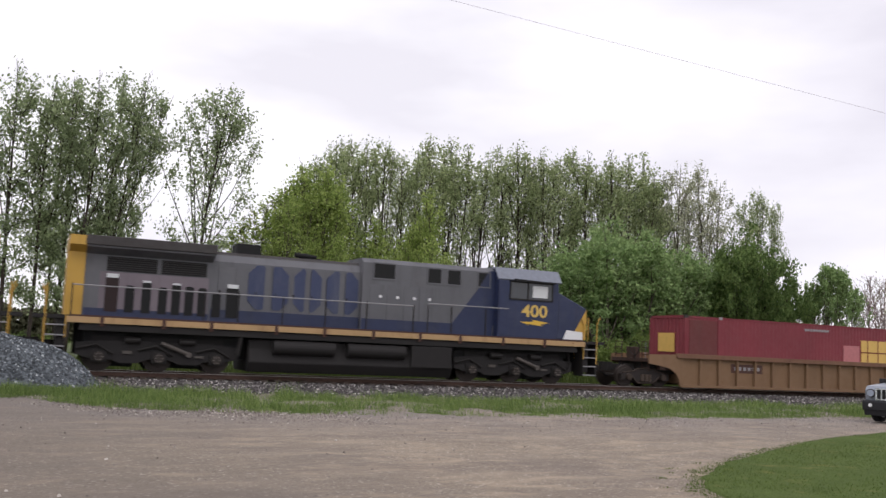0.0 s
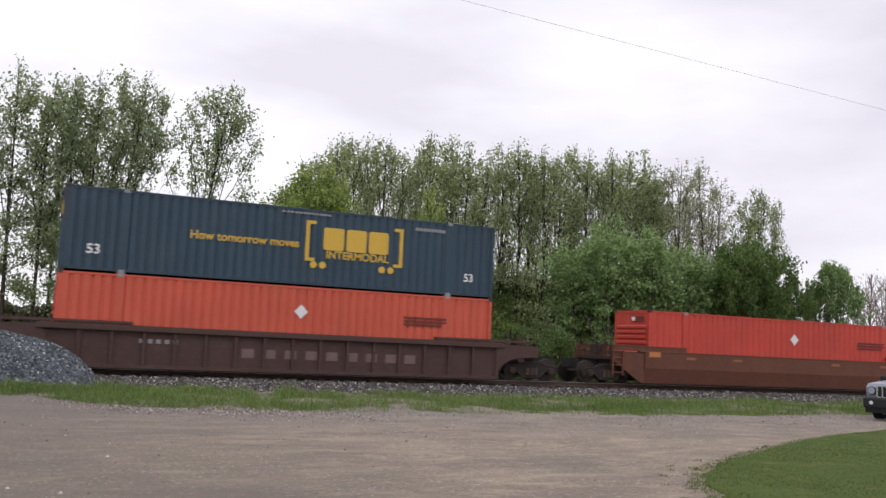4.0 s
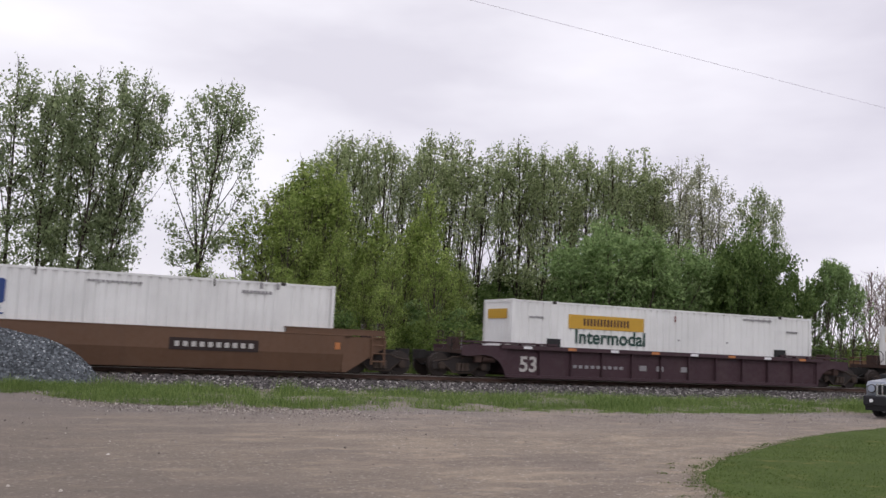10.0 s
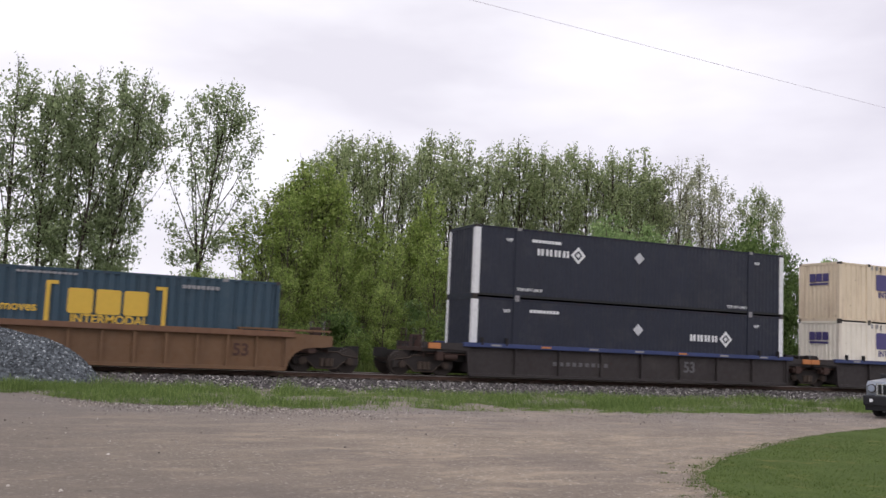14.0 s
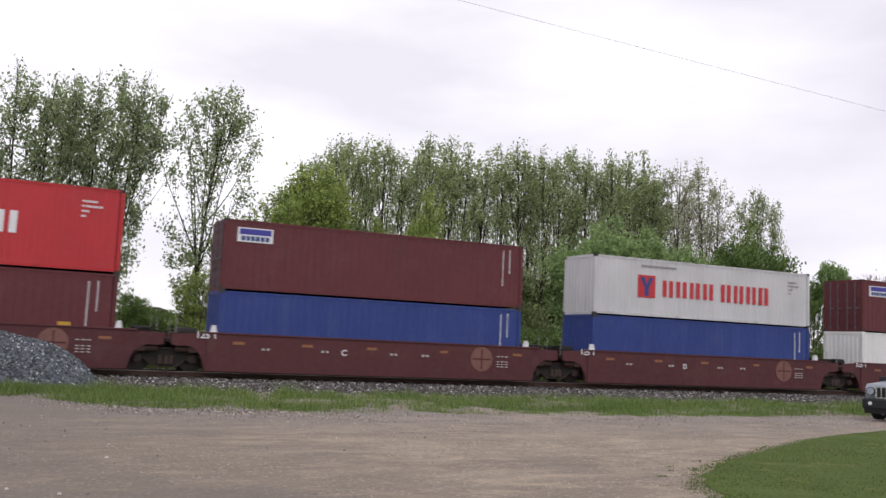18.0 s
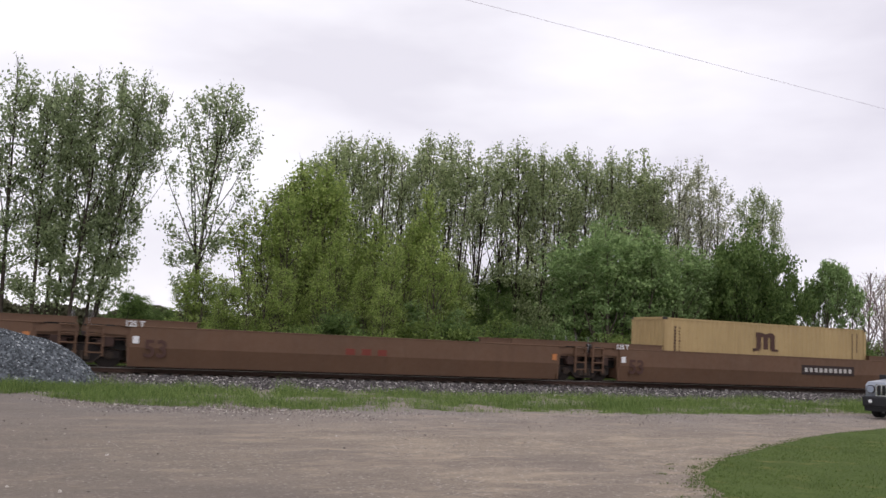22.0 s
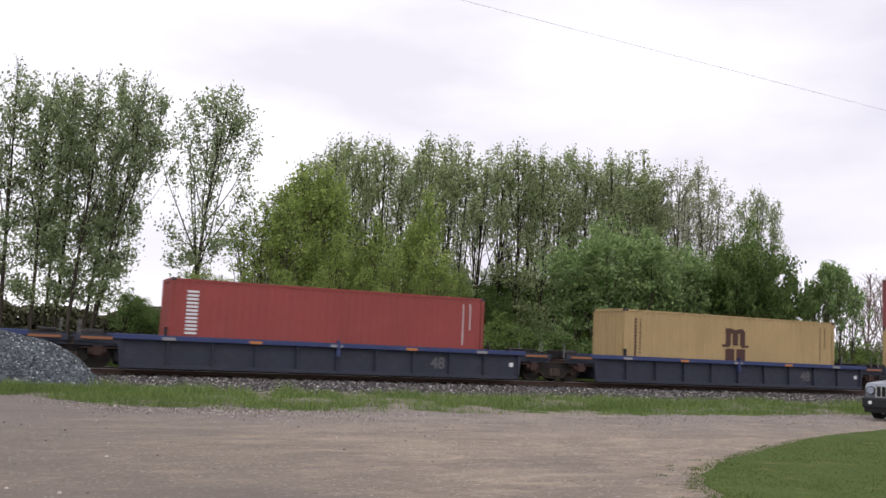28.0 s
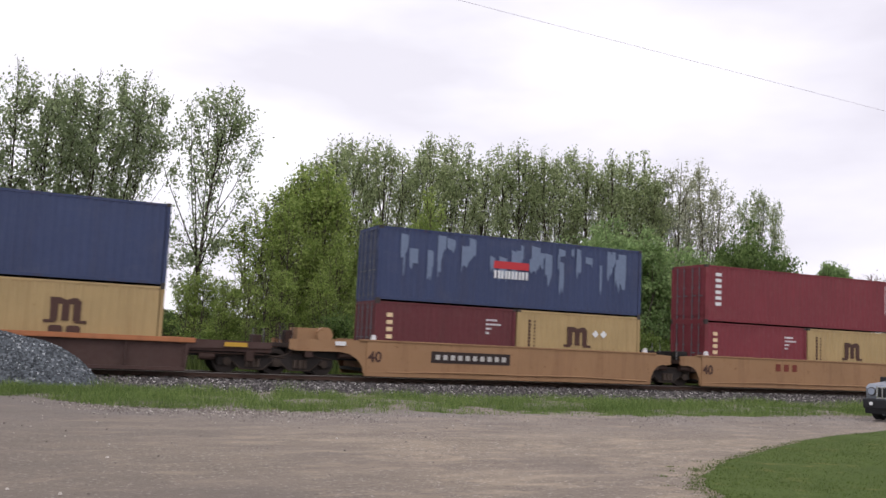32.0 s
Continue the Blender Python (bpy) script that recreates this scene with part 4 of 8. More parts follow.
ORANGE = paint("orange_container_paint", C(202, 88, 65), 0.5, 0.2, 0.12)
RED = paint("red_container_paint", C(196, 68, 54), 0.5, 0.25, 0.12)
STRIPEBLUE = paint("blue_container_paint", C(45, 61, 118), 0.45, 0.25, 0.1)
NAVY = paint("dark_navy_container_paint", C(24, 29, 47), 0.45, 0.15, 0.05)
TEAL = paint("dark_teal_container_paint", C(44, 68, 84), 0.5, 0.25, 0.08)
WHITE = paint("white_container_paint", C(232, 232, 231), 0.5, 0.16, 0.10, C(120, 108, 100))
CREAM = paint("cream_container_paint", C(228, 210, 184), 0.5, 0.9, 0.7, C(128, 84, 56))
IVORY = paint("ivory_container_paint", C(238, 230, 216), 0.5, 0.25, 0.25, C(150, 112, 86))
MAROON = paint("maroon_container_paint", C(97, 40, 46), 0.55, 0.25, 0.12)
CRIMSON = paint("crimson_container_paint", C(124, 46, 56), 0.55, 0.2, 0.08)
BRICKRED = paint("brick_red_container_paint", C(148, 66, 61), 0.55, 0.25, 0.15)
ROSE = paint("faded_rose_container_paint", C(142, 76, 80), 0.6, 0.3, 0.15)
SAND = paint("sand_yellow_container_paint", C(176, 151, 106), 0.55, 0.35, 0.3, C(110, 78, 44))
BRIGHT = paint("bright_red_container_paint", C(186, 42, 50), 0.45, 0.2, 0.08)
ROYAL = paint("royal_blue_container_paint", C(40, 62, 130), 0.55, 0.16, 0.1, C(120, 132, 164))
FOREST = paint("forest_green_container_paint", C(40, 94, 78), 0.5, 0.3, 0.12)
SLATE = paint("slate_grey_container_paint", C(84, 87, 94), 0.55, 0.35, 0.12)
SEA = paint("faded_sea_blue_container_paint", C(54, 66, 102), 0.55, 0.3, 0.15)
GOLDRED = paint("deep_red_container_paint", C(118, 38, 44), 0.5, 0.2, 0.08)
RAILGREY = paint("grey_top_rail_paint", C(168, 168, 166), 0.5, 0.3, 0.1)


def wave_wall(length, height, depth, pitch, hollow=0.5):
    """A corrugated sheet in the x-z plane, its crests at y = 0, hollows at y = depth."""
    n = max(1, round(length / pitch))
    p = length / n
    line = []
    for k in range(n):
        x = -length / 2 + k * p
        line += [(x, 0), (x + (1 - hollow) * p - 0.14 * p, 0), (x + (1 - hollow) * p, depth), (x + 0.86 * p, depth)]
    line.append((length / 2, 0))
    g, m = Geo(), len(line)
    g.add([(x, y, 0) for x, y in line] + [(x, y, height) for x, y in line],
          [(i, i + 1, m + i + 1, m + i) for i in range(m - 1)])
    return g


def plate_wall(length, height, pitch):
    """A flat riveted side: sheets with narrow sunk joints between them."""
    n = max(1, round(length / pitch))
    p = length / n
    line = [(-length / 2, 0)]
    for k in range(1, n):
        x = -length / 2 + k * p
        line += [(x - 0.02, 0), (x - 0.012, 0.012), (x + 0.012, 0.012), (x + 0.02, 0)]
    line.append((length / 2, 0))
    g, m = Geo(), len(line)
    return g.add([(x, y, 0) for x, y in line] + [(x, y, height) for x, y in line], [(i, i + 1, m + i + 1, m + i) for i in range(m - 1)])


def container(label, L, H, mat, style="iso", doors=False, edge=None, group="containers", rail_mat=None):
    """A freight container. Its base centre is the origin; the -y side and the -x end are the ones seen."""
    W = 2.59 if L > 15 else 2.438
    box = thing("freight_container", label, "container", group)
    post = edge or mat
    broad = style == "fine" and mat is NAVY
    inner = L - 0.34
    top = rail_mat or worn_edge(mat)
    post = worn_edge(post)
    pitch = {"iso": 0.28, "wave": 0.34, "fine": 0.21, "plate": 1.22}[style]
    wall = (lambda: plate_wall(inner, H - 0.24, pitch)) if style == "plate" else (lambda: wave_wall(inner, H - 0.24, {"iso": 0.022, "wave": 0.045, "fine": 0.011}[style], pitch, 0.3 if style == "wave" else 0.5))
    me = shared(("side_wall", L, H, style), wall, mat)
    part("side_wall", me, None, box, at=pose(0, -W / 2 + 0.012, 0.15))
    part("side_wall", me, None, box, at=pose(0, W / 2 - 0.012, 0.15, 0, 0, 180))
    part("roof", shared(("roof", L, W), lambda: Geo().box(-L / 2 + 0.03, L / 2 - 0.03, -W / 2 + 0.03, W / 2 - 0.03, -0.06, -0.02), mat), None, box, at=pose(0, 0, H))
    part("floor", shared(("floor", L, W), lambda: Geo().box(-L / 2 + 0.1, L / 2 - 0.1, -W / 2 + 0.1, W / 2 - 0.1, 0.06, 0.15), m_cast), None, box)
    rail_me = shared(("top_rail", L), lambda: Geo().box(-L / 2 + 0.17, L / 2 - 0.17, 0, 0.07, -0.095, -0.012), top)
    # navy boxes: rail sunk and coloured black for the seam's shade
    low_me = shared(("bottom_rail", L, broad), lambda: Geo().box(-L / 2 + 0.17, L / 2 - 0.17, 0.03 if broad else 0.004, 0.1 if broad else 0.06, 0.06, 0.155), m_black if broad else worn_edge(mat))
    post_me = shared(("corner_post", H, broad), lambda: Geo().box(0, 0.24 if broad else 0.17, 0, 0.24 if broad else 0.14, 0.11, H - 0.11), post, bevel=0.012)
    cast_me = shared("corner_casting", lambda: Geo().box(0, 0.178, 0, 0.162, 0, 0.118), m_cast if mat is not WHITE else post, bevel=0.01)
    for s, turn in ((-1, 0), (1, 180)):
        part("top_rail", rail_me, None, box, at=pose(0, s * W / 2, H - 0.012, 0, 0, turn))
        part("bottom_rail", low_me, None, box, at=pose(0, s * W / 2, 0, 0, 0, turn))
    for sx in (-1, 1):
        for sy in (-1, 1):
            # mirrored by a half turn, so that each keeps its outer face
            x, y = sx * L / 2, sy * W / 2
            turn = {(-1, -1): 0, (1, -1): 90, (1, 1): 180, (-1, 1): 270}[(sx, sy)]
            part("corner_post", post_me, None, box, at=pose(x, y, 0, 0, 0, turn))
            for z in (-0.003, H - 0.115):
                part("corner_casting", cast_me, None, box, at=pose(x - sx * 0.002, y - sy * 0.002, z, 0, 0, turn))
    if L > 15:
        lift_me = shared(("lift_post", H), lambda: Geo().box(-0.15, 0.15, -0.006, 0.08, 0.02, H - 0.02).box(-0.16, 0.16, -0.012, 0.05, H - 0.12, H).box(-0.16, 0.16, -0.012, 0.05, 0, 0.12), mat)
        for x in (-6.096, 6.096):
            part("lift_post", lift_me, None, box, at=pose(x, -W / 2, 0))
            part("lift_post", lift_me, None, box, at=pose(x, W / 2, 0, 0, 0, 180))
            for z in (0.002, H - 0.122):
                part("lift_casting", shared("lift_casting", lambda: Geo().box(-0.1, 0.1, -0.02, 0.03, 0, 0.12), m_cast if mat in (WHITE, IVORY, CREAM) else m_greymark, bevel=0.008), None, box, "steel lifting casting", at=pose(x, -W / 2, z))
    end_w = W - 0.30
    if doors:
        part("sill", shared(("door_sill", W), lambda: Geo().box(-end_w / 2, end_w / 2, 0, 0.08, 0, 0.16), mat), None, box, at=pose(-L / 2, 0, 0, 0, 0, -90))
        part("header", shared(("door_header", W), lambda: Geo().box(-end_w / 2, end_w / 2, 0, 0.08, -0.14, 0), mat), None, box, at=pose(-L / 2, 0, H, 0, 0, -90))

        def leaf():
            g = Geo().box(-end_w / 4 + 0.008, end_w / 4 - 0.008, 0.03, 0.07, 0.165, H - 0.145)
            for k in range(5):
                z = 0.3 + k * (H - 0.75) / 4
                g.box(-end_w / 4 + 0.08, end_w / 4 - 0.08, 0.005, 0.04, z, z + 0.22)
            return g
        door_me = shared(("door", W, H), leaf, mat)

        def rod():
            g = Geo().cyl((0, -0.02, H / 2), 0.02, H - 0.16, "z", 8)
            for z in (0.2, 0.9, 1.5, H - 0.3):
                g.box(-0.05, 0.05, -0.03, 0.02, z, z + 0.07)
            return g.box(-0.02, 0.26, -0.05, -0.03, 1.15, 1.2)
        rod_me = shared(("lock_rod", H), rod, m_rodsteel)
        for s in (-1, 1):
            door = part("door", door_me, None, box, at=pose(-L / 2, s * end_w / 4, 0, 0, 0, -90))
            for q in (-0.22, 0.26):
                part("lock_rod", rod_me, None, door, "grey steel lock rod", at=pose(q, 0, 0))
        part("end_wall", shared(("end_wall", W, H), lambda: wave_wall(end_w, H - 0.22, 0.04, 0.26), mat), None, box, at=pose(L / 2 - 0.01, 0, 0.12, 0, 0, 90))
    else:
        me = shared(("end_wall", W, H), lambda: wave_wall(end_w, H - 0.22, 0.04, 0.26), mat)
        for s in (-1, 1):
            part("end_wall", me, None, box, at=pose(s * (L / 2 - 0.01), 0, 0.12, 0, 0, s * 90))
        beam = shared(("end_beam", W), lambda: Geo().box(-end_w / 2, end_w / 2, 0, 0.06, 0, 0.125), mat)
        for s in (-1, 1):
            for z in (0, H - 0.125):
                part("end_beam", beam, None, box, at=pose(s * L / 2, 0, z, 0, 0, s * 90))
    box["w"] = W
    return box


def mark(box, x0, x1, z0, z1, mat, name="painted_mark", label=""):
    """A flat painted patch on the near side."""
    return part(name, Geo().box(x0, x1, -0.006, 0.02, z0, z1), mat, box, label, at=pose(0, -box["w"] / 2 - 0.004, 0))


def blocks(box, x0, x1, z0, z1, n, mat, label="", gap=0.2, name="name_lettering", slant=0.0):
    """A word drawn as plain blocks, one for each letter."""
    g, w = Geo(), (x1 - x0) / n
    s = slant * (z1 - z0)
    for k in range(n):
        a, b = x0 + k * w + gap * w / 2, x0 + (k + 1) * w - gap * w / 2
        if z1 - z0 >= 0.27 and n not in (2, 3):
            # a large letter: a pair of plain bars
            t = (b - a) * 0.37
            g.box(a, a + t, -0.006, 0.01, z0, z1).box(b - t, b, -0.006, 0.01, z0, z1)
            continue
        c = min(0.06, w * 0.15)
        g.prism([(a, z0 + c), (a + c, z0), (b - c, z0), (b, z0 + c), (b + s, z1 - c), (b - c + s, z1), (a + c + s, z1), (a + s, z1 - c)], -0.006, 0.01)
    return part(name, g, mat, box, label, at=pose(0, -box["w"] / 2 - 0.005, 0))


def tall_blocks(box, x0, x1, z0, z1, n, mat, label=""):
    """A word that runs down, as plain blocks."""
    g, h = Geo(), (z1 - z0) / n
    for k in range(n):
        a, b = z0 + k * h + 0.1 * h, z0 + (k + 1) * h - 0.1 * h
        t = (b - a) * 0.36
        g.box(x0 + 0.03, x1 - 0.03, -0.006, 0.01, a, a + t).box(x0 + 0.03, x1 - 0.03, -0.006, 0.01, b - t, b)
    return part("name_lettering", g, mat, box, label, at=pose(0, -box["w"] / 2 - 0.005, 0))


def words(box, text, x0, x1, z0, mat, label=""):
    """Readable words at their place and width."""
    me = letters(text, 1.0, mat)
    wide = max(v.co.x for v in me.vertices) - min(v.co.x for v in me.vertices)
    s = (x1 - x0) / wide
    ob = part("lettering", me, None, box, label, at=pose(x0, -box["w"] / 2 - 0.006, z0))
    ob.scale = (s, 1, s)
    return ob


def codes(box, H, L, mat=None, n=4):
    """The small unreadable codes near the right-hand top, and a column of fine print."""
    mat = mat or m_white
    x = L / 2 - 0.75
    for k in range(n):
        g = Geo()
        for q in range((6, 8, 3, 2, 3)[k % 5]):
            g.box(x - 0.6 + q * 0.085, x - 0.6 + q * 0.085 + 0.055, -0.004, 0.01, H - 0.55 - k * 0.17, H - 0.475 - k * 0.17)
        part("code_row", g, mat, box, "row of small unreadable code bars", at=pose(0, -box["w"] / 2 - 0.004, 0))


def tall_codes(box, H, L, mat=None):
    mat = mat or m_white
    for x, a, b in ((L / 2 - 0.95, 0.35, 0.9), (L / 2 - 0.65, 0.55, 0.9)):
        g = Geo()
        z = a * H
        while z < b * H:
            g.box(x, x + 0.04, -0.004, 0.01, z, z + 0.06)
            z += 0.08
        part("code_column", g, mat, box, "column of small code bars", at=pose(0, -box["w"] / 2 - 0.004, 0))


def diamond(box, x, z, r, mat, hole=False):
    g = Geo()
    if hole:
        for a, b in (((-1, 0), (0, 1)), ((0, 1), (1, 0)), ((1, 0), (0, -1)), ((0, -1), (-1, 0))):
            g.prism([(x + a[0] * r, z + a[1] * r), (x + b[0] * r, z + b[1] * r), (x + b[0] * r * 0.6, z + b[1] * r * 0.6), (x + a[0] * r * 0.6, z + a[1] * r * 0.6)], -0.006, 0.01)
        g.prism([(x - r * 0.3, z), (x, z - r * 0.3), (x + r * 0.3, z), (x, z + r * 0.3)], -0.006, 0.01)
    else:
        g.prism([(x - r, z), (x, z - r), (x + r, z), (x, z + r)], -0.006, 0.01)
    return part("diamond_mark", g, mat, box, at=pose(0, -box["w"] / 2 - 0.004, 0))


def bracket(box, x, z0, z1, side, mat):
    g = Geo().box(x - 0.07, x + 0.07, -0.006, 0.01, z0, z1)
    a, b = (x + 0.07, x + 0.3) if side > 0 else (x - 0.3, x - 0.07)
    g.box(a, b, -0.006, 0.01, z1 - 0.12, z1).box(a, b, -0.006, 0.01, z0, z0 + 0.12)
    return part("bracket_mark", g, mat, box, "yellow square bracket", at=pose(0, -box["w"] / 2 - 0.004, 0))


def arch_mark(box, x, z0, z1, w, mat, under=False):
    """The brown three-legged arch emblem, with a foot line and, where it shows, a block row under it."""
    h = z1 - z0
    g = Geo()
    for k in (-1, 0, 1):
        g.box(x + k * w * 0.36 - w * 0.12, x + k * w * 0.36 + w * 0.12, -0.006, 0.01, z0, z1 - h * 0.15)
    g.prism([(x - w * 0.5, z1 - h * 0.3), (x + w * 0.48, z1 - h * 0.3), (x + w * 0.48, z1 - h * 0.2), (x + w * 0.36, z1 - h * 0.03), (x + w * 0.2, z1 - h * 0.03), (x, z1 - h * 0.12), (x - w * 0.2, z1 - h * 0.02), (x - w * 0.5, z1 - h * 0.02)], -0.0075, 0.01)
    g.box(x - w * 0.66, x - w * 0.3, -0.0075, 0.01, z0 - h * 0.1, z0 + 0.02).box(x + w * 0.3, x + w * 0.66, -0.0075, 0.01, z0 - h * 0.1, z0 + 0.02)
    part("emblem", g, mat, box, "dark brown three-legged arch emblem", at=pose(0, -box["w"] / 2 - 0.004, 0))
    if under:
        blocks(box, x - w * 0.55, x + w * 0.55, z0 - h * 1.0, z0 - h * 0.2, 2, mat, "two dark brown blocks")


H53 = H_HC = 2.896
H_STD = 2.591
BASE = 0.34


def stripe_blue_box(up):
    b = container("blue corrugated domestic container with red end posts and a striped emblem", 16.154, H53, STRIPEBLUE, "fine", True, plain("red_end_post", C(190, 62, 52), 0.5))
    g = Geo()
    g.prism([(-5.85, 2.0), (-5.3, 1.62), (-4.75, 2.0), (-5.3, 2.38)], -0.006, 0.01)
    em = part("emblem", g, m_white, b, "white diamond emblem with speed stripes", at=pose(0, -b["w"] / 2 - 0.004, 0))
    for k in range(7):
        part("stripe", shared(("stripe", abs(k - 3)), lambda: Geo().box(-4.95 + 0.08 * abs(k - 3), -3.9 - 0.1 * abs(k - 3), -0.0065, 0.01, 0, 0.055), m_white), None, em, at=pose(0, 0, 1.69 + k * 0.095))
    diamond(b, -5.3, 2.0, 0.24, m_navy).location.y -= 0.004
    blocks(b, -3.2, -1.15, 1.32, 1.74, 5, plain("faded_red_mark", C(156, 44, 62), 0.6, 0, 0.2), "faded red lettering blocks", 0.3)
    blocks(b, -1.05, -0.6, 1.24, 1.78, 1, m_white, "large white lettering block", 0.2)
    blocks(b, -0.62, 2.72, 1.27, 1.7, 9, m_white, "white lettering blocks", 0.32)
    mark(b, -0.53, -0.03, 2.3, 2.58, m_white, "placard")
    words(b, "53", 6.64, 7.15, 1.95, m_white)
    words(b, "53", -7.44, -6.98, 1.95, m_white)
    mark(b, 6.68, 7.1, 1.55, 1.85, m_white, "placard")
    mark(b, -7.46, -7.0, 1.55, 1.85, m_white, "placard")
    blocks(b, 4.1, 5.55, 2.3, 2.42, 7, m_white, "small unreadable code bars")
    return b


def block_white_box(mat=WHITE, blue=None, bottom=True):
    b = container("white ribbed domestic container with a large blue block emblem", 16.154, H53, mat, "wave", False)
    k = blue or m_navy
    blocks(b, -5.65, -2.98, 1.62, 2.42, 3, k, "three large blue blocks", 0.10)
    words(b, "INTERMODAL", -5.48, -3.05, 1.27, k, "blue lettering")
    for x in (-5.9, -5.55, 5.3, 5.9):
        mark(b, x - 0.06, x + 0.06, 2.62, 2.84, m_greymark, "scuff_plate")
    blocks(b, 4.6, 5.7, 2.42, 2.54, 8, m_greymark, "small unreadable code bars")
    blocks(b, -0.6, 1.2, 2.5, 2.58, 12, m_greymark, "small unreadable code bars")
    for y in (-0.62, -0.2, 0.22):
        part("end_block", shared("end_block_blue", lambda: Geo().box(-0.02, 0, 0, 0.36, 1.95, 2.35), k), None, b, "small blue block on the end wall", at=pose(-16.154 / 2 + 0.01, y, 0))
    part("end_line", shared("end_line", lambda: Geo().box(-0.02, 0, -0.6, 0.58, 1.78, 1.88), k), None, b, "small blue line on the end wall", at=pose(-16.154 / 2 + 0.01, 0, 0))
    for x, z in ((-5.3, 2.55), (-2.2, 2.6), (3.6, 2.6)):
        mark(b, x, x + 0.05, z, z + 0.26, m_cast, "scuff_mark")
    return b


def teal_box():
    b = container("dark teal domestic container with yellow blocks between brackets", 16.154, H53, TEAL, "wave", False)
    words(b, "How tomorrow moves", -3.92, 0.0, 1.42, m_gold, "thin yellow lettering")
    bracket(b, 0.33, 0.95, 2.45, 1, m_gold)
    bracket(b, 4.05, 0.95, 2.45, -1, m_gold)
    blocks(b, 0.9, 3.56, 1.4, 2.24, 3, m_gold, "three large yellow blocks", 0.1)
    words(b, "INTERMODAL", 1.05, 3.54, 1.1, m_gold, "yellow lettering")
    for x in (0.6, 0.95, 3.3, 3.65):
        part("dot_mark", Geo().cyl((x, 0, 0.82), 0.13, 0.016, "y", 14), m_gold, b, "yellow dot", at=pose(0, -b["w"] / 2, 0))
    words(b, "53", -7.27, -6.85, 0.62, m_white)
    words(b, "53", 6.75, 7.15, 0.62, m_white)
    blocks(b, 4.6, 5.9, 2.45, 2.58, 8, m_greymark, "small unreadable code bars")
    blocks(b, -0.7, 1.2, 2.66, 2.74, 12, m_greymark, "small unreadable code bars")
    for y in (-0.62, -0.2, 0.22):
        part("end_block", shared("end_block", lambda: Geo().box(-0.02, 0, 0, 0.37, 2.0, 2.4), m_gold), None, b, "yellow block on the end wall", at=pose(-16.154 / 2 + 0.01, y, 0))
    return b


def panel_white_box(style, words_under):
    b = container("white domestic container with a yellow name panel" + (" and dark green lettering" if words_under else " and grey top rail"), 16.154, H53, WHITE, style, False, None, "containers", RAILGREY if style == "plate" else None)
    mark(b, -5.4, -1.6, 1.82, 2.4, m_yellowmark, "name_panel", "yellow name panel")
    blocks(b, -4.7, -2.35, 1.96, 2.26, 7, m_brownmark, "dark lettering blocks").location.y -= 0.005
    if words_under:
        words(b, "Intermodal", -5.1, -1.55, 1.22, plain("dark_green_mark", C(30, 64, 56), 0.5), "dark green lettering")
        for x in (-6.1, 6.1):
            part("bracket_shoe", Geo().box(x - 0.3, x + 0.3, -0.08, 0.03, 0.9, 1.35), m_black, b, at=pose(0, -b["w"] / 2, 0))
    else:
        words(b, "TOP LIFT ONLY", -6.05 + 0.1, -4.9, 0.14, m_greymark)
        words(b, "TOP LIFT ONLY", 4.75, 5.9, 0.14, m_greymark)
        mark(b, -7.6, -7.25, 0.62, 0.72, m_greymark)
    blocks(b, 3.9, 5.6, 2.6, 2.7, 12, m_greymark, "small unreadable code bars")
    blocks(b, 6.5, 7.2, 2.15, 2.24, 6, m_greymark, "small unreadable code bars")
    blocks(b, -7.3, -6.6, 2.15, 2.24, 6, m_greymark, "small unreadable code bars")
    if style == "plate":
        for x in (-6.27, -5.93, 5.93, 6.27):
            mark(b, x - 0.012, x + 0.012, 0.12, 2.78, m_greymark, "post_seam")
        for x in (-6.1, 6.1):
            mark(b, x - 0.09, x + 0.09, -0.06, 0.1, m_cast, "lift_foot")
        mark(b, -7.62, -7.28, 0.76, 0.84, m_fadedmark, "scuff_mark")
    mark(b, 0.05, 0.11, 2.35, 2.6, m_fadedmark)
    for x in (-4.2, -2.2, 0.3, 3.0):
        part("side_dent_plate", Geo().cyl((x, 0, 1.55), 0.05, 0.012, "y", 10), m_greymark, b, at=pose(0, -b["w"] / 2 + 0.006, 0))
    part("end_panel", Geo().box(-0.02, 0, -0.85, 0.85, 2.1, 2.5), m_yellowmark, b, "yellow name panel on the end", at=pose(-16.154 / 2 + 0.008, 0, 0))
    return b


def navy_box(up, dz=0.0):
    b = container("dark navy domestic container with white end posts", 16.154, H53, NAVY, "fine", False, plain("white_end_post", C(220, 220, 222), 0.5))
    if up:
        blocks(b, -5.28, -3.65, 1.84 + dz, 2.12 + dz, 4, m_white, "white lettering blocks", 0.3)
        diamond(b, -3.25, 1.98 + dz, 0.36, m_white, True)
        words(b, "TOP LIFT ONLY", -6.12, -4.92, 0.32, m_white)
        words(b, "TOP LIFT ONLY", 4.72, 5.91, 0.24, m_white)
        diamond(b, -0.14, 2.1 + dz, 0.26, plain("pale_mark", C(190, 190, 194), 0.5))
    else:
        blocks(b, 2.62, 4.25, 1.55, 1.84, 4, m_white, "white lettering blocks", 0.3)
        diamond(b, 4.68, 1.7, 0.36, m_white, True)
        diamond(b, -0.12, 1.9, 0.26, plain("pale_mark", C(190, 190, 194), 0.5))
    blocks(b, -5.5, -4.1, 2.35, 2.48, 9, m_white, "small unreadable code bars")
    for x in (-6.7, 6.3):
        words(b, "WP", x, x + 0.32, 2.3, m_white)
    return b


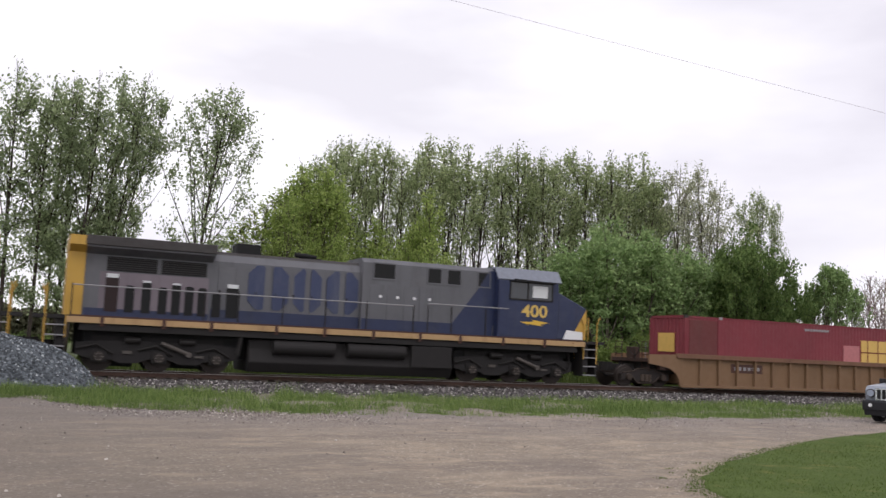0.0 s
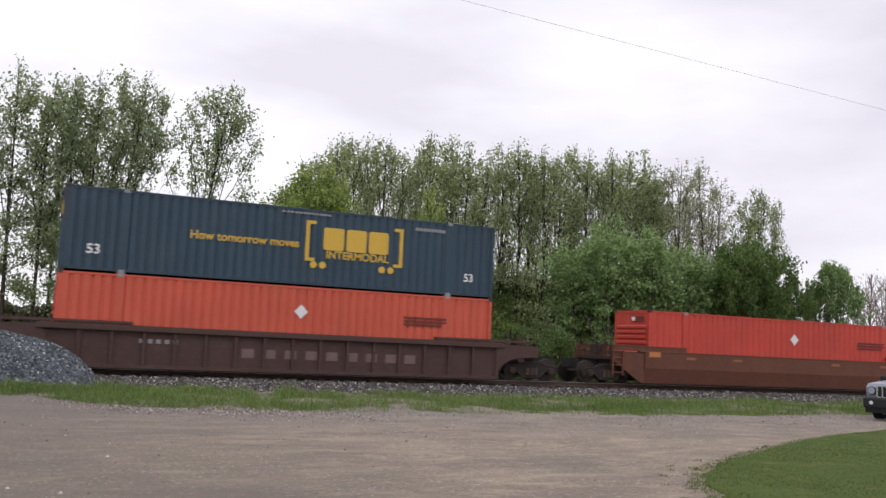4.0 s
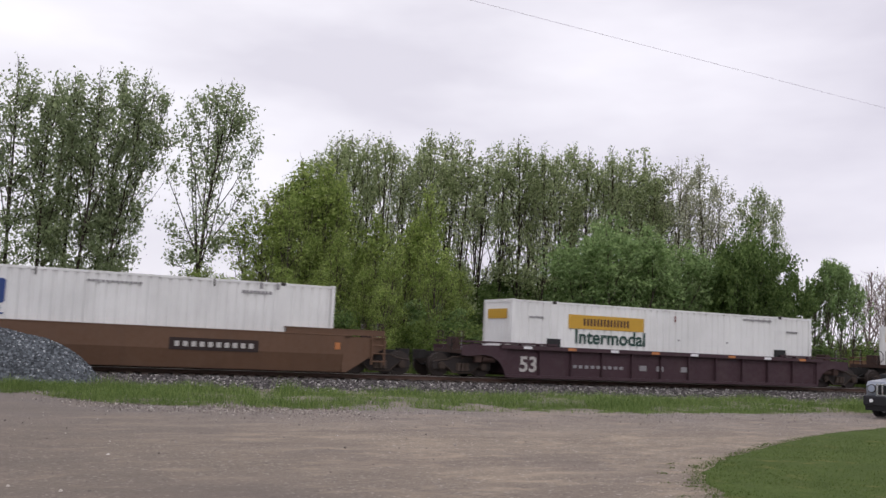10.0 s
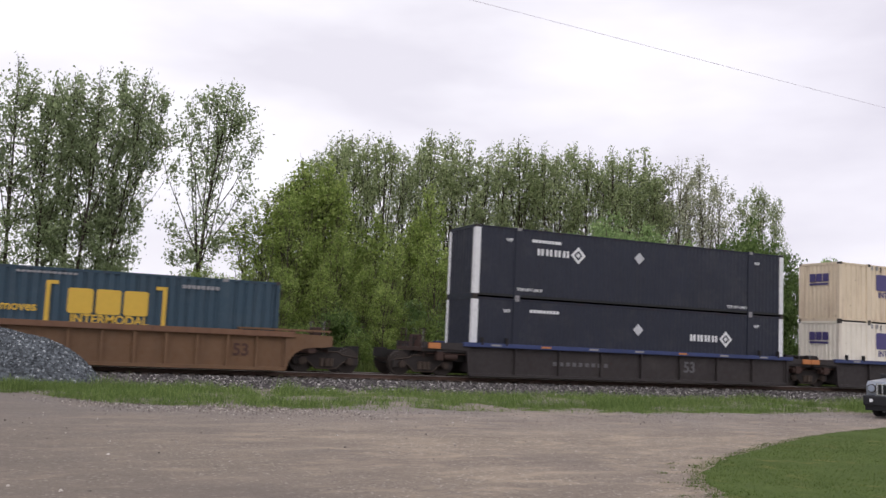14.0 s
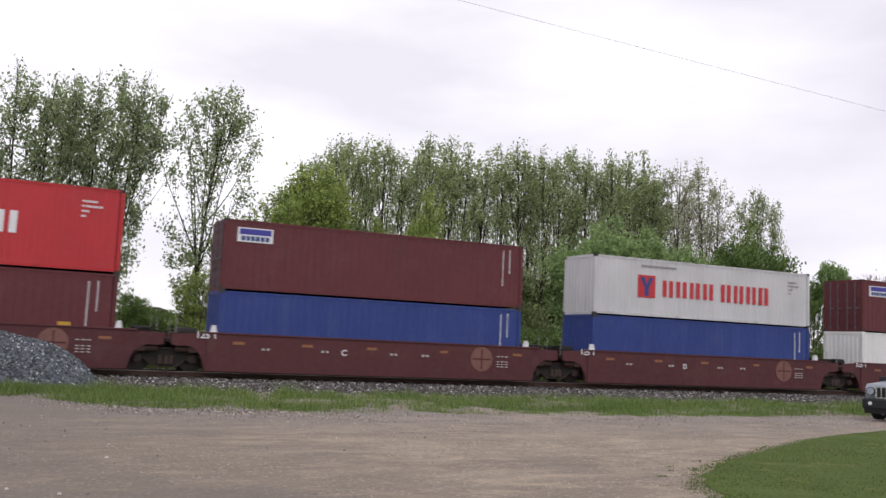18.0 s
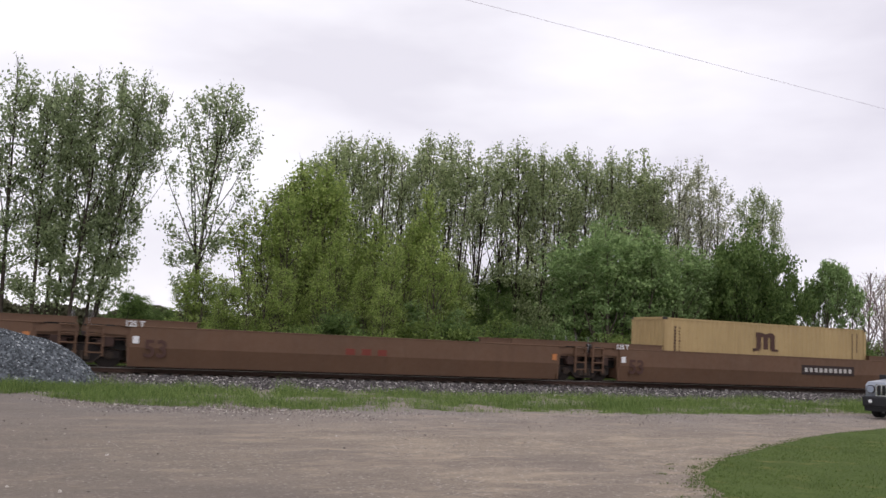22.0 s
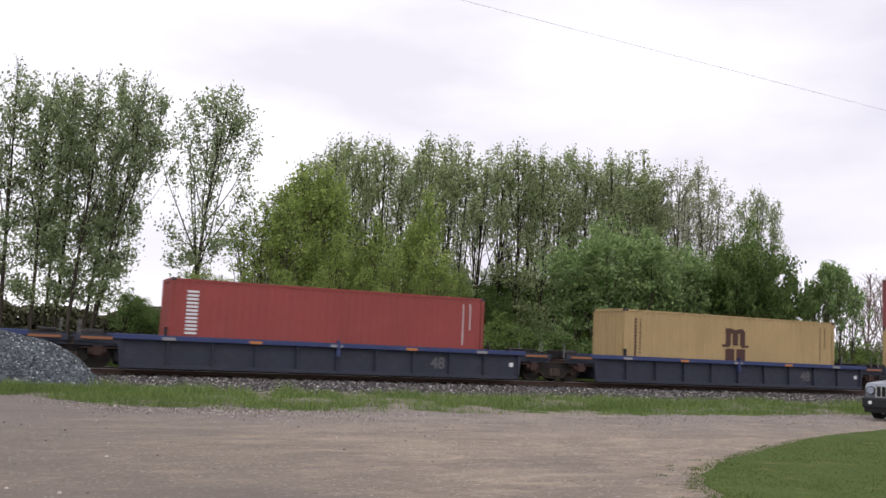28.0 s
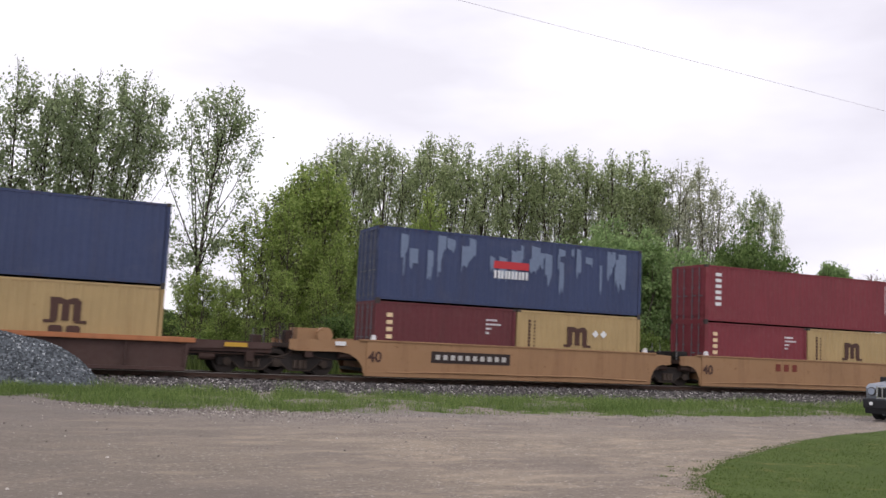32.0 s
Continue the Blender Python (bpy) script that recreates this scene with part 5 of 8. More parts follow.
def bar_red_box(mat, where, style="plate"):
    b = container("orange-red domestic container with a dark faded name bar", 16.154, H53, mat, style, False)
    x0, x1, z = where
    g = Geo()
    for k in range(3):
        g.box(x0, x1 - (0.2 if k == 0 else 0), -0.006, 0.01, z + k * 0.13, z + 0.09 + k * 0.13)
    part("name_bars", g, m_fadedmark, b, "dark bars of a faded name", at=pose(0, -b["w"] / 2 - 0.004, 0))
    if style != "plate":
        slat = shared("end_slat", lambda: Geo().prism([(-0.06, 0.03), (-0.06, 0.11), (0, 0.16), (0, -0.02)], -1.1, 1.1), mat)
        for k in range(9):
            part("end_slat", slat, None, b, at=pose(-16.154 / 2 + 0.012, 0, 0.25 + k * 0.23, 0, 0, 0))
        part("end_placard", Geo().box(-0.03, 0, -0.9, -0.3, 2.42, 2.62), m_fadedmark, b, "dark name patch on the end", at=pose(-16.154 / 2 + 0.006, 0, 0))
        part("end_sticker", Geo().box(-0.03, 0, -0.28, -0.05, 2.44, 2.6), m_white, b, "small white sticker", at=pose(-16.154 / 2 + 0.004, 0, 0))
    else:
        part("end_placard", Geo().box(-0.03, 0, -0.75, 0.75, 2.3, 2.52), m_fadedmark, b, "dark name patch on the end", at=pose(-16.154 / 2 + 0.006, 0, 0))
        pale = plain("faded_orange_stripe", C(206, 112, 86), 0.6, 0, 0.12)
        for x in (-6.4, -6.05, 6.05, 6.4):
            mark(b, x - 0.05, x + 0.05, 0.2, 2.75, pale, "post_stripe", "faded pale stripe on a post")
    for x, z in ((-3.6, 0.55), (1.9, 0.45)):
        blocks(b, x, x + 0.5, z, z + 0.3, 2, m_fadedmark, "dull dark stencil blocks")
    return b


def sand_box(L=12.192, H=H_STD, under=False, mid=None, x=0.1, z=None, doors=False):
    b = container("sand-yellow shipping container with a dark brown arch emblem", L, H, SAND, "iso", doors)
    z = z if z is not None else H - 1.35
    arch_mark(b, x, z, z + 0.78, 1.15 if L > 8 else 1.0, m_brownmark, under)
    for left, wide, tall, count in ((0.53, 0.1, 0.11, 13), (0.8, 0.05, 0.08, 11)):
        g = Geo()
        for k in range(count):
            g.box(left - L / 2, left + wide - L / 2, -0.004, 0.01, H - 0.5 - k * 0.14, H - 0.5 + tall - k * 0.14)
        part("code_column", g, m_brownmark, b, "column of small brown code bars", at=pose(0, -b["w"] / 2 - 0.004, 0))
    if L > 8:
        tall_codes(b, H, L, m_brownmark)
    return b


def plain_iso(label, mat, H, L=12.192, doors=False, code=True):
    b = container(label, L, H, mat, "iso", doors)
    if code:
        tall_codes(b, H, L) if L > 8 else codes(b, H, L)
    return b


def put(b, c, level=0.0, dx=0.0):
    """Set a container into the well or on another one."""
    return rides(b, c + dx, 0, BASE + level)


# ---- the train: bogies and well cars ----
def bogie_parts(b):
    def frame_side():
        return Geo().prism([(-1.25, 0.30), (-1.25, 0.58), (-0.62, 0.66), (-0.45, 0.78), (0.45, 0.78), (0.62, 0.66), (1.25, 0.58), (1.25, 0.30), (1.0, 0.28), (0.72, 0.42), (0.42, 0.16), (-0.42, 0.16), (-0.72, 0.42), (-1.0, 0.28)], -0.07, 0.07)
    for s in (-1, 1):
        side = part("side_frame", shared("side_frame", frame_side, m_frame, bevel=0.015), None, b, at=pose(0, s * 0.99, 0))
        for x in (-0.9, 0.9):
            part("bearing_cap", shared("bearing_cap", lambda: Geo().cyl((0, 0, 0), 0.15, 0.16, "y", 14).cyl((0, 0, 0), 0.09, 0.22, "y", 10), m_dust), None, side, at=pose(x, s * 0.1, 0.43))
        part("frame_rim", shared("frame_rim", lambda: Geo().tube([(-1.2, 0, 0.6), (-0.62, 0, 0.68), (-0.44, 0, 0.79), (0.44, 0, 0.79), (0.62, 0, 0.68), (1.2, 0, 0.6)], 0.03, 6).tube([(-0.95, 0, 0.3), (-0.7, 0, 0.43), (-0.4, 0, 0.17), (0.4, 0, 0.17), (0.7, 0, 0.43), (0.95, 0, 0.3)], 0.03, 6), m_dust), None, side, "dusty cast rim", at=pose(0, s * 0.075, 0))
        part("spring_nest", shared("spring_nest", lambda: Geo().cyl((-0.17, 0, 0), 0.09, 0.3, "z", 10).cyl((0.03, 0, 0), 0.09, 0.3, "z", 10).cyl((0.2, 0, 0), 0.08, 0.3, "z", 10), plain("spring_steel", C(72, 60, 52), 0.7, 0.2)), None, side, at=pose(0, s * 0.09, 0.40))
    part("bolster", shared("bolster", lambda: Geo().box(-0.24, 0.24, -1.0, 1.0, 0.46, 0.74).cyl((0, 0, 0.8), 0.2, 0.14, "z", 14), m_steel), None, b)
    part("brake_rigging", shared("brake_rigging", lambda: Geo().box(-0.42, 0.42, -0.66, 0.66, 0.2, 0.5).box(-0.5, -0.42, -0.9, 0.9, 0.3, 0.42).box(0.42, 0.5, -0.9, 0.9, 0.3, 0.42), m_steel), None, b)
    for x in (-0.9, 0.9):
        ws = part("axle", shared("axle", lambda: Geo().cyl((0, 0, 0), 0.08, 2.1, "y", 10), m_wheel), None, b, at=pose(x, 0, 0.46))
        for s in (-1, 1):
            part("wheel", shared("wheel", lambda: Geo().cyl((0, 0, 0), 0.46, 0.11, "y", 28).cyl((0, -0.06, 0), 0.34, 0.05, "y", 24).cyl((0, 0.075, 0), 0.49, 0.03, "y", 28), m_wheel), None, ws, at=pose(0, s * 0.755, 0, 0, 0, 0 if s < 0 else 180))


m_endgear = plain("rusty_end_gear", C(62, 44, 38), 0.8, 0.1, 0.4)
first_bogie = []


def bogie(c):
    """A four-wheeled bogie under the train at c metres along it."""
    if not first_bogie:
        b = thing("bogie", "dark grimy two-axle freight bogie on the rails", "bogie", "bogies")
        bogie_parts(b)
        first_bogie.append(b)
    else:
        b = copy_thing(first_bogie[0], pose(0, 0, 0))
    return rides(b, c)


def guide_bar(x0, x1, top, rise, style):
    """The raised edge over a car's end: a plate with a lip, or a bar on short posts."""
    if style == "smooth":
        return Geo().box(x0, x1, -0.09, 0.09, top - 0.004, top + rise).box(x0 - 0.05, x1, -0.11, 0.11, top + rise - 0.03, top + rise + 0.012)
    g = Geo().box(x0, x1, -0.1, 0.1, top + 0.035, top + rise + 0.04)
    for k in range(6):
        x = x0 + 0.05 + (x1 - x0 - 0.15) * k / 5
        g.box(x, x + 0.05, -0.09, 0.09, top - 0.004, top + 0.04)
    return g


def well_car(c, mat, label, half, top, tip_l, tip_r, style="rib", coup_l=False, coup_r=False, chord=None, rib=1.04, raise_end=0.0, raise_from=None, arch=True, low=0.07, group="well cars", slant=False):
    """A container well car. half: half the well's length at its foot; tips: how far each end platform reaches."""
    car = thing("well_car", label, "railway car", group)
    chord = chord or mat
    car["w"] = 3.0
    Y = 1.5
    sunk = {"rib": 0.165, "beam": 0.165, "plain": 0.02, "smooth": 0.0}[style]
    car["face"], car["chord"] = -Y + sunk, top - 0.21
    for s in (-1, 1):
        if style == "smooth":
            prof = [(-Y, top), (-Y, 0.72), (-Y + 0.16, low), (-Y + 0.24, low), (-Y + 0.08, 0.75), (-Y + 0.08, top)]
            part("side_sill", shared(("side_sill", half, top, style, low), lambda: Geo().prism(prof, -half, half, "x"), mat), None, car, at=pose(0, 0, 0, 0, 0, 0 if s < 0 else 180))
        else:
            part("side_sill", shared(("side_sill", half, top, style, low), lambda: Geo().box(-half, half, -Y + sunk, -Y + sunk + 0.03, low, top - 0.05), mat), None, car, at=pose(0, 0, 0, 0, 0, 0 if s < 0 else 180))
            part("bottom_chord", shared(("bottom_chord", half, low), lambda: Geo().box(-half, half, -Y + 0.03, -Y + 0.2, low - 0.02, low + 0.10), mat), None, car, at=pose(0, 0, 0, 0, 0, 0 if s < 0 else 180))
        hl, hr = (half + 0.3, half + 0.3)
        ch = {"rib": 0.2, "beam": 0.17, "smooth": 0.05, "plain": 0.06}[style]
        part("top_chord", shared(("top_chord", half, top, ch), lambda: Geo().box(-hl, hr, -Y - 0.015, -Y + 0.16, top - ch, top), chord, bevel=0.012), None, car, at=pose(0, 0, 0, 0, 0, 0 if s < 0 else 180))
    if style in ("rib", "beam"):
        n = round(2 * half / rib)
        wide = 0.1 if style == "rib" else 0.05
        me = shared(("rib", top, style, low), lambda: Geo().box(-wide / 2, wide / 2, 0.01, 0.16, low + 0.1, top - (0.2 if style == "rib" else 0.17)), mat)
        for k in range(1, n):
            part("rib", me, None, car, at=pose(-half + 2 * half * k / n, -Y + 0.02, 0))
    part("well_floor", shared(("well_floor", half), lambda: Geo().box(-half + 0.15, half - 0.15, -1.25, 1.25, 0.2, 0.3).box(-6.6, -5.6, -1.3, 1.3, 0.22, 0.335).box(5.6, 6.6, -1.3, 1.3, 0.22, 0.335).box(-0.6, 0.6, -1.3, 1.3, 0.22, 0.335), m_steel), None, car)
    for side, tip, coup in ((-1, tip_l, coup_l), (1, tip_r, coup_r)):
        turn = 0 if side > 0 else 180
        r = min(1.0, (tip - half) * 0.55)
        short = slant and style == "rib"
        brow = half + 0.95 if short else tip
        if arch:
            prof = [(half - 0.02, top - 0.04), (tip, top - 0.10), (tip, top - 0.48), (tip - 0.25, top - 0.52)]
            for k in range(5):
                a = k / 4 * 1.5708
                prof.append((half + 0.06 + r - r * math.sin(a), 0.92 - (0.92 - low) * (1 - math.cos(a))))
            prof.append((half - 0.02, low))
        elif slant and coup:
            prof = [(half - 0.02, top - 0.05), (brow - 0.1, top - 0.08), (brow - 0.1, top - 0.45), (half + 0.15, low), (half - 0.02, low)]
        else:
            prof = [(half - 0.02, top - 0.05), (tip, top - 0.06), (tip, top - 0.28), (half + 0.12, top - 0.34), (half + 0.02, low), (half - 0.02, low)]
        frame_me = shared(("end_frame", half, tip, top, arch, low, slant and coup), lambda: Geo().prism(prof, -0.04, 0.04), mat)
        for s in (-1, 1):
            part("end_frame", frame_me, None, car, at=pose(0, s * (Y - 0.1), 0, 0, 0, turn))
        part("end_deck", shared(("end_deck", half, tip, top), lambda: Geo().box(half - 0.1, tip, -Y + 0.14, Y - 0.14, top - 0.42, top - 0.30).box(half - 0.12, half - 0.02, -1.36, 1.36, 0.2, top - 0.25), m_endgear if short else mat), None, car, at=pose(0, 0, 0, 0, 0, turn))
        if raise_end:
            x0 = raise_from if raise_from is not None else half - 1.5
            part("raised_guide", shared(("raised_guide", x0, tip, top, raise_end), lambda: guide_bar(x0, brow - 0.1, top, raise_end, style), mat), None, car, at=pose(0, -Y + 0.095, 0, 0, 0, turn))
            part("raised_guide", stock[(("raised_guide", x0, tip, top, raise_end), mat.name)], None, car, at=pose(0, Y - 0.095, 0, 0, 0, turn))
        part("draft_sill", shared(("draft_sill", half, tip, top), lambda: Geo().box(half - 0.05, tip - 0.15, -1.05, 1.05, 0.6, max(top - 0.4, 0.86)), m_steel), None, car, at=pose(0, 0, 0, 0, 0, turn))
        if coup:
            def end_ladder():
                g = Geo()
                for y in (-1.25, -0.75):
                    g.tube([(tip - 0.12, y, 0.7), (tip - 0.12, y, top + 0.45)], 0.022, 5)
                for z in (0.85, top - 0.12, top + 0.2, top + 0.45):
                    g.tube([(tip - 0.12, -1.25, z), (tip - 0.12, -0.75, z)], 0.018, 5)
                return g
            for y in (0, 2.0):
                part("end_ladder", shared(("end_ladder", tip, top), end_ladder, m_endgear), None, car, "rusty end ladder", at=pose(0, y, 0) if side > 0 else pose(0, -y, 0, 0, 0, 180))
            part("brake_stand", shared(("brake_stand", tip, top), lambda: Geo().box(tip - 0.5, tip - 0.16, -0.5, 0.1, top - 0.3, top + 0.22), m_endgear, bevel=0.03), None, car, "rusty brake stand", at=pose(0, 0, 0, 0, 0, turn))
        # steps and grab irons at the corners
        g = Geo()
        for z in (0.5, 0.8, 1.1, top - 0.06):
            g.tube([(tip - 0.6, -Y - 0.03, z), (tip - 0.1, -Y - 0.03, z)], 0.026, 5)
        for x in (tip - 0.6, tip - 0.1):
            g.box(x - 0.035, x + 0.035, -Y - 0.045, -Y + 0.02, 0.38, top + 0.02)
        # brake rods, pipes and a cylinder hung under the platform
        rod = shared(("brake_rod", half, tip), lambda: Geo().tube([(half + 0.1, -1.1, 0.98), (tip - 0.5, -1.15, 0.94), (tip - 0.1, -1.1, 0.8)], 0.035, 6), m_endgear)
        pipe = shared(("air_pipe", half, tip, top), lambda: Geo().tube([(half + 0.1, 0, top - 0.5), (tip - 0.2, 0, top - 0.5)], 0.03, 6), m_endgear)
        drum = shared(("brake_cylinder", half, top), lambda: Geo().cyl((half + 0.75, 0, top - 0.62), 0.13, 0.55, "x", 12), m_endgear)
        valve = shared(("valve_box", tip, top), lambda: Geo().box(tip - 0.9, tip - 0.6, -0.12, 0.12, top - 0.75, top - 0.42), m_endgear, bevel=0.02)
        near = -1.28 if side > 0 else 1.28
        part("brake_rod", rod, None, car, "rusty brake rod", at=pose(0, 0, 0, 0, 0, turn))
        for name, me, y in (("air_pipe", pipe, near), ("brake_cylinder", drum, near * 0.95), ("valve_box", valve, near)):
            part(name, me, None, car, at=Matrix.Rotation(radians(turn), 4, "Z") @ pose(0, y, 0))
        # scuffed plates of the walkway over the bogie
        part("tread_plate", shared(("tread_plate", half, tip, top), lambda: Geo().box(half + 0.15, tip - 0.1, -1.3, 1.3, top - 0.295, top - 0.27).box(tip - 0.1, tip + 0.02, -1.35, 1.35, top - 0.42, top - 0.27), m_endgear), None, car, at=pose(0, 0, 0, 0, 0, turn))
        if style == "smooth":
            part("corner_ladder", shared(("corner_ladder", tip), lambda: g, mat), None, car, at=pose(0, 0, 0, 0, 0, turn))
        if side < 0 and style == "smooth":
            part("corner_ladder", stock[(("corner_ladder", tip), mat.name)], None, car, at=pose(-2 * tip + 0.65, 0, 0))
        for s in (-0.9, 0.9):
            part("grab_post", shared("grab_post", lambda: Geo().tube([(0, 0, -0.3), (0, 0, 0.45)], 0.013, 5), m_greymark), None, car, at=pose(side * (tip - 0.2), s, top))
        if coup:
            part("coupler", shared(("coupler", tip), lambda: Geo().box(tip - 0.9, tip + 1.1, -0.14, 0.14, 0.74, 0.96).prism([(tip + 1.0, -0.2), (tip + 1.45, -0.2), (tip + 1.5, 0.02), (tip + 1.3, 0.2), (tip + 1.0, 0.2)], 0.66, 1.02, "z"), m_steel), None, car, at=pose(0, 0, 0, 0, 0, turn))
            part("air_hose", shared(("air_hose", tip), lambda: Geo().tube([(tip, -0.4, 0.8), (tip + 0.5, -0.45, 0.5), (tip + 1.0, -0.3, 0.42), (tip + 1.4, -0.2, 0.6)], 0.03, 6), m_black), None, car, at=pose(0, 0, 0, 0, 0, turn))
            part("brake_wheel", shared(("brake_wheel", tip, top), lambda: Geo().tube([(tip + 0.03, 0.35 * math.cos(k * 0.524) + 0.4, top + 0.15 + 0.3 * math.sin(k * 0.524)) for k in range(13)], 0.02, 5).tube([(tip, 0.4, top - 0.4), (tip, 0.4, top + 0.15)], 0.03, 5), m_steel), None, car, at=pose(0, 0, 0, 0, 0, turn))
        else:
            part("equipment_box", shared(("equipment_box", tip, top), lambda: Geo().box(tip - 0.95, tip - 0.35, -0.75, 0.2, top - 0.3, top + 0.1), m_steel, bevel=0.03), None, car, "dark brake gear on the platform", at=pose(0, 0, 0, 0, 0, turn))
            part("air_tank", shared(("air_tank", tip, top), lambda: Geo().cyl((tip - 0.65, 0.55, top - 0.05), 0.17, 0.6, "x", 12), m_steel), None, car, at=pose(0, 0, 0, 0, 0, turn))
            part("deck_pipe", shared(("deck_pipe", tip, top), lambda: Geo().tube([(tip - 1.3, -1.0, top - 0.1), (tip - 0.6, -0.9, top + 0.06), (tip - 0.05, -1.0, top - 0.05)], 0.03, 6), m_steel), None, car, at=pose(0, 0, 0, 0, 0, turn))
            part("drawbar", shared(("drawbar", tip), lambda: Geo().box(tip - 0.6, tip + 0.35, -0.3, 0.3, 0.78, 1.05), m_steel), None, car, at=pose(0, 0, 0, 0, 0, turn))
    return rides(car, c)


def panel(car, x0, x1, z0, z1, n, mat=None, back=None, label=""):
    """A stencilled number on a dark panel, as plain bars."""
    face = -1.5 if abs(x0) > 7 else car["face"]
    on, off, w, h = car, 0.012, (x1 - x0) / n, z1 - z0
    if back:
        on = part("stencil_panel", Geo().box(x0 - 0.12, x1 + 0.12, -off, 0.03, z0 - 0.1, z1 + 0.1), back, car, "dark stencil panel", at=pose(0, face, 0))
    me = shared(("number_bar", round(w, 3), round(h, 3)), lambda: Geo().box(0.22 * w, 0.78 * w, -off - 0.006, 0.02, 0.1 * h, 0.9 * h), mat or m_worn)
    for k in range(n):
        part("number_bar", me, None, on, label or "pale stencilled number bar", at=pose(x0 + k * w, 0 if back else face, z0))


def stencil(car, text, x0, x1, z0, mat):
    ob = words(car, text, x0, x1, z0, mat, "stencilled lettering")
    ob.location.y = (-1.5 if text == "125T" or z0 > car["chord"] else car["face"]) - 0.02
    return ob


def patch(car, x0, x1, z0, z1, mat, name="reflector"):
    return part(name, Geo().box(x0, x1, -0.02, 0.02, z0, z1), mat, car, at=pose(0, -1.5 if name == "stencil_panel" or z1 > car["chord"] else car["face"], 0))


TAN2 = paint("dull_tan_car_paint", C(112, 84, 60), 0.7, 0.5, 0.4, C(58, 42, 36))
SCUFFED = paint("scuffed_chord_paint", C(116, 84, 64), 0.7, 0.7, 0.6, C(66, 42, 38))
TAN = paint("tan_car_paint", C(126, 98, 72), 0.7, 0.4, 0.35, C(70, 50, 38))
RUST = paint("rust_brown_car_paint", C(102, 61, 43), 0.65, 0.6, 0.4, C(58, 40, 33))
UMBER = paint("umber_car_paint", C(102, 75, 56), 0.65, 0.35, 0.2, C(58, 42, 34))
MAROONCAR = paint("maroon_car_paint", C(84, 40, 43), 0.65, 0.35, 0.25, C(54, 38, 36))
DARKBROWN = paint("dark_brown_car_paint", C(77, 55, 50), 0.7, 0.4, 0.3, C(48, 38, 36))
PLUM = paint("plum_car_paint", C(65, 43, 50), 0.65, 0.3, 0.2, C(48, 36, 36))
OCHRE = paint("ochre_car_paint", C(157, 121, 87), 0.65, 0.8, 0.8, C(104, 66, 46))
DUSK = paint("grey_blue_car_paint", C(47, 51, 66), 0.65, 0.6, 0.2, C(44, 42, 44))
SOOT = paint("soot_grey_car_paint", C(54, 48, 48), 0.7, 0.4, 0.25, C(34, 30, 30))
CHORDBLUE = paint("blue_chord_paint", C(50, 62, 106), 0.6, 0.3, 0.15)
CHORDORANGE = paint("orange_chord_paint", C(176, 112, 72), 0.6, 0.4, 0.3)


def rib_marks(car, num_at=-3.0, ends="both"):
    if ends != "right":
        patch(car, -8.05, -7.2, 0.16, 1.24, m_black, "stencil_panel")
        stencil(car, "125T", -8.0, -7.3, 0.42, m_worn)
        for x in (-7.9, -7.45):
            patch(car, x, x + 0.12, 0.95, 1.02, m_worn)
    if ends != "left":
        patch(car, 7.2, 8.05, 0.16, 1.24, m_black, "stencil_panel")
        panel(car, 7.35, 7.9, 0.3, 0.36, 3)
        panel(car, 7.35, 7.9, 0.5, 0.56, 3)
    panel(car, num_at, num_at + 1.6, 0.86, 1.05, 6, m_greymark, m_brownmark)
    stencil(car, "53", 6.45, 7.0, 0.55, m_brownmark)


# rib-sided tan three-unit car
TAN_L = "rib-sided tan container well car streaked with rust"
X = 9.47
for k, (l, r, cl, cr) in enumerate(((10.1, 9.75, True, False), (9.75, 9.75, False, False), (9.75, 10.1, False, True))):
    car = well_car(X + 19.7 * k, TAN, TAN_L, 8.35, 1.52, l, r, "rib", cl, cr, SCUFFED, group="tan well cars")
    rib_marks(car, -5.4 if k == 0 else 1.0, ("right", "both", "left")[k])
    bogie(X + 19.7 * k + (9.85 if k < 2 else 10.0))
bogie(X - 10.0)
b = put(container("crimson domestic container with a tan patch and small white codes", 16.154, H53, CRIMSON, "fine"), X)
mark(b, 2.62, 4.5, 1.1, 2.24, m_tanmark, "tan_panel", "tan patch with dark lines")
mark(b, 1.44, 2.5, 1.1, 1.95, plain("pale_rose_mark", C(176, 110, 112), 0.6), "faded_panel", "faded rose patch")
for x in (3.05, 3.75):
    mark(b, x - 0.03, x + 0.03, 1.1, 2.24, m_fadedmark).location.y -= 0.006
mark(b, 2.62, 4.5, 1.62, 1.68, m_fadedmark).location.y -= 0.006
blocks(b, -1.07, 0.51, 2.52, 2.64, 9, m_greymark, "small unreadable code bars")
mark(b, 6.1, 6.55, 2.24, 2.46, m_white, "placard")
blocks(b, 6.83, 7.75, 2.26, 2.44, 6, m_white, "small unreadable code bars")
mark(b, -5.0, -4.6, 0.9, 1.1, m_greymark)
mark(b, -7.85, -6.3, 0.3, 2.7, paint("browned_red_paint", C(104, 50, 50), 0.7, 0.5, 0.4), "browned_panel", "browned patch of old paint").location.y += 0.003
part("end_patch", Geo().box(-0.03, 0, -0.55, 0.6, 1.25, 2.1), m_tanmark, b, "tan patch on the end wall", at=pose(-16.154 / 2 + 0.01, 0, 0))
b = put(stripe_blue_box(False), X + 19.7)
b = put(bar_red_box(ORANGE, (2.6, 4.4, 1.95)), X + 19.7, H53)
b = put(navy_box(True, -0.2), X + 39.4)
b = put(stripe_blue_box(True), X + 39.4, H53)

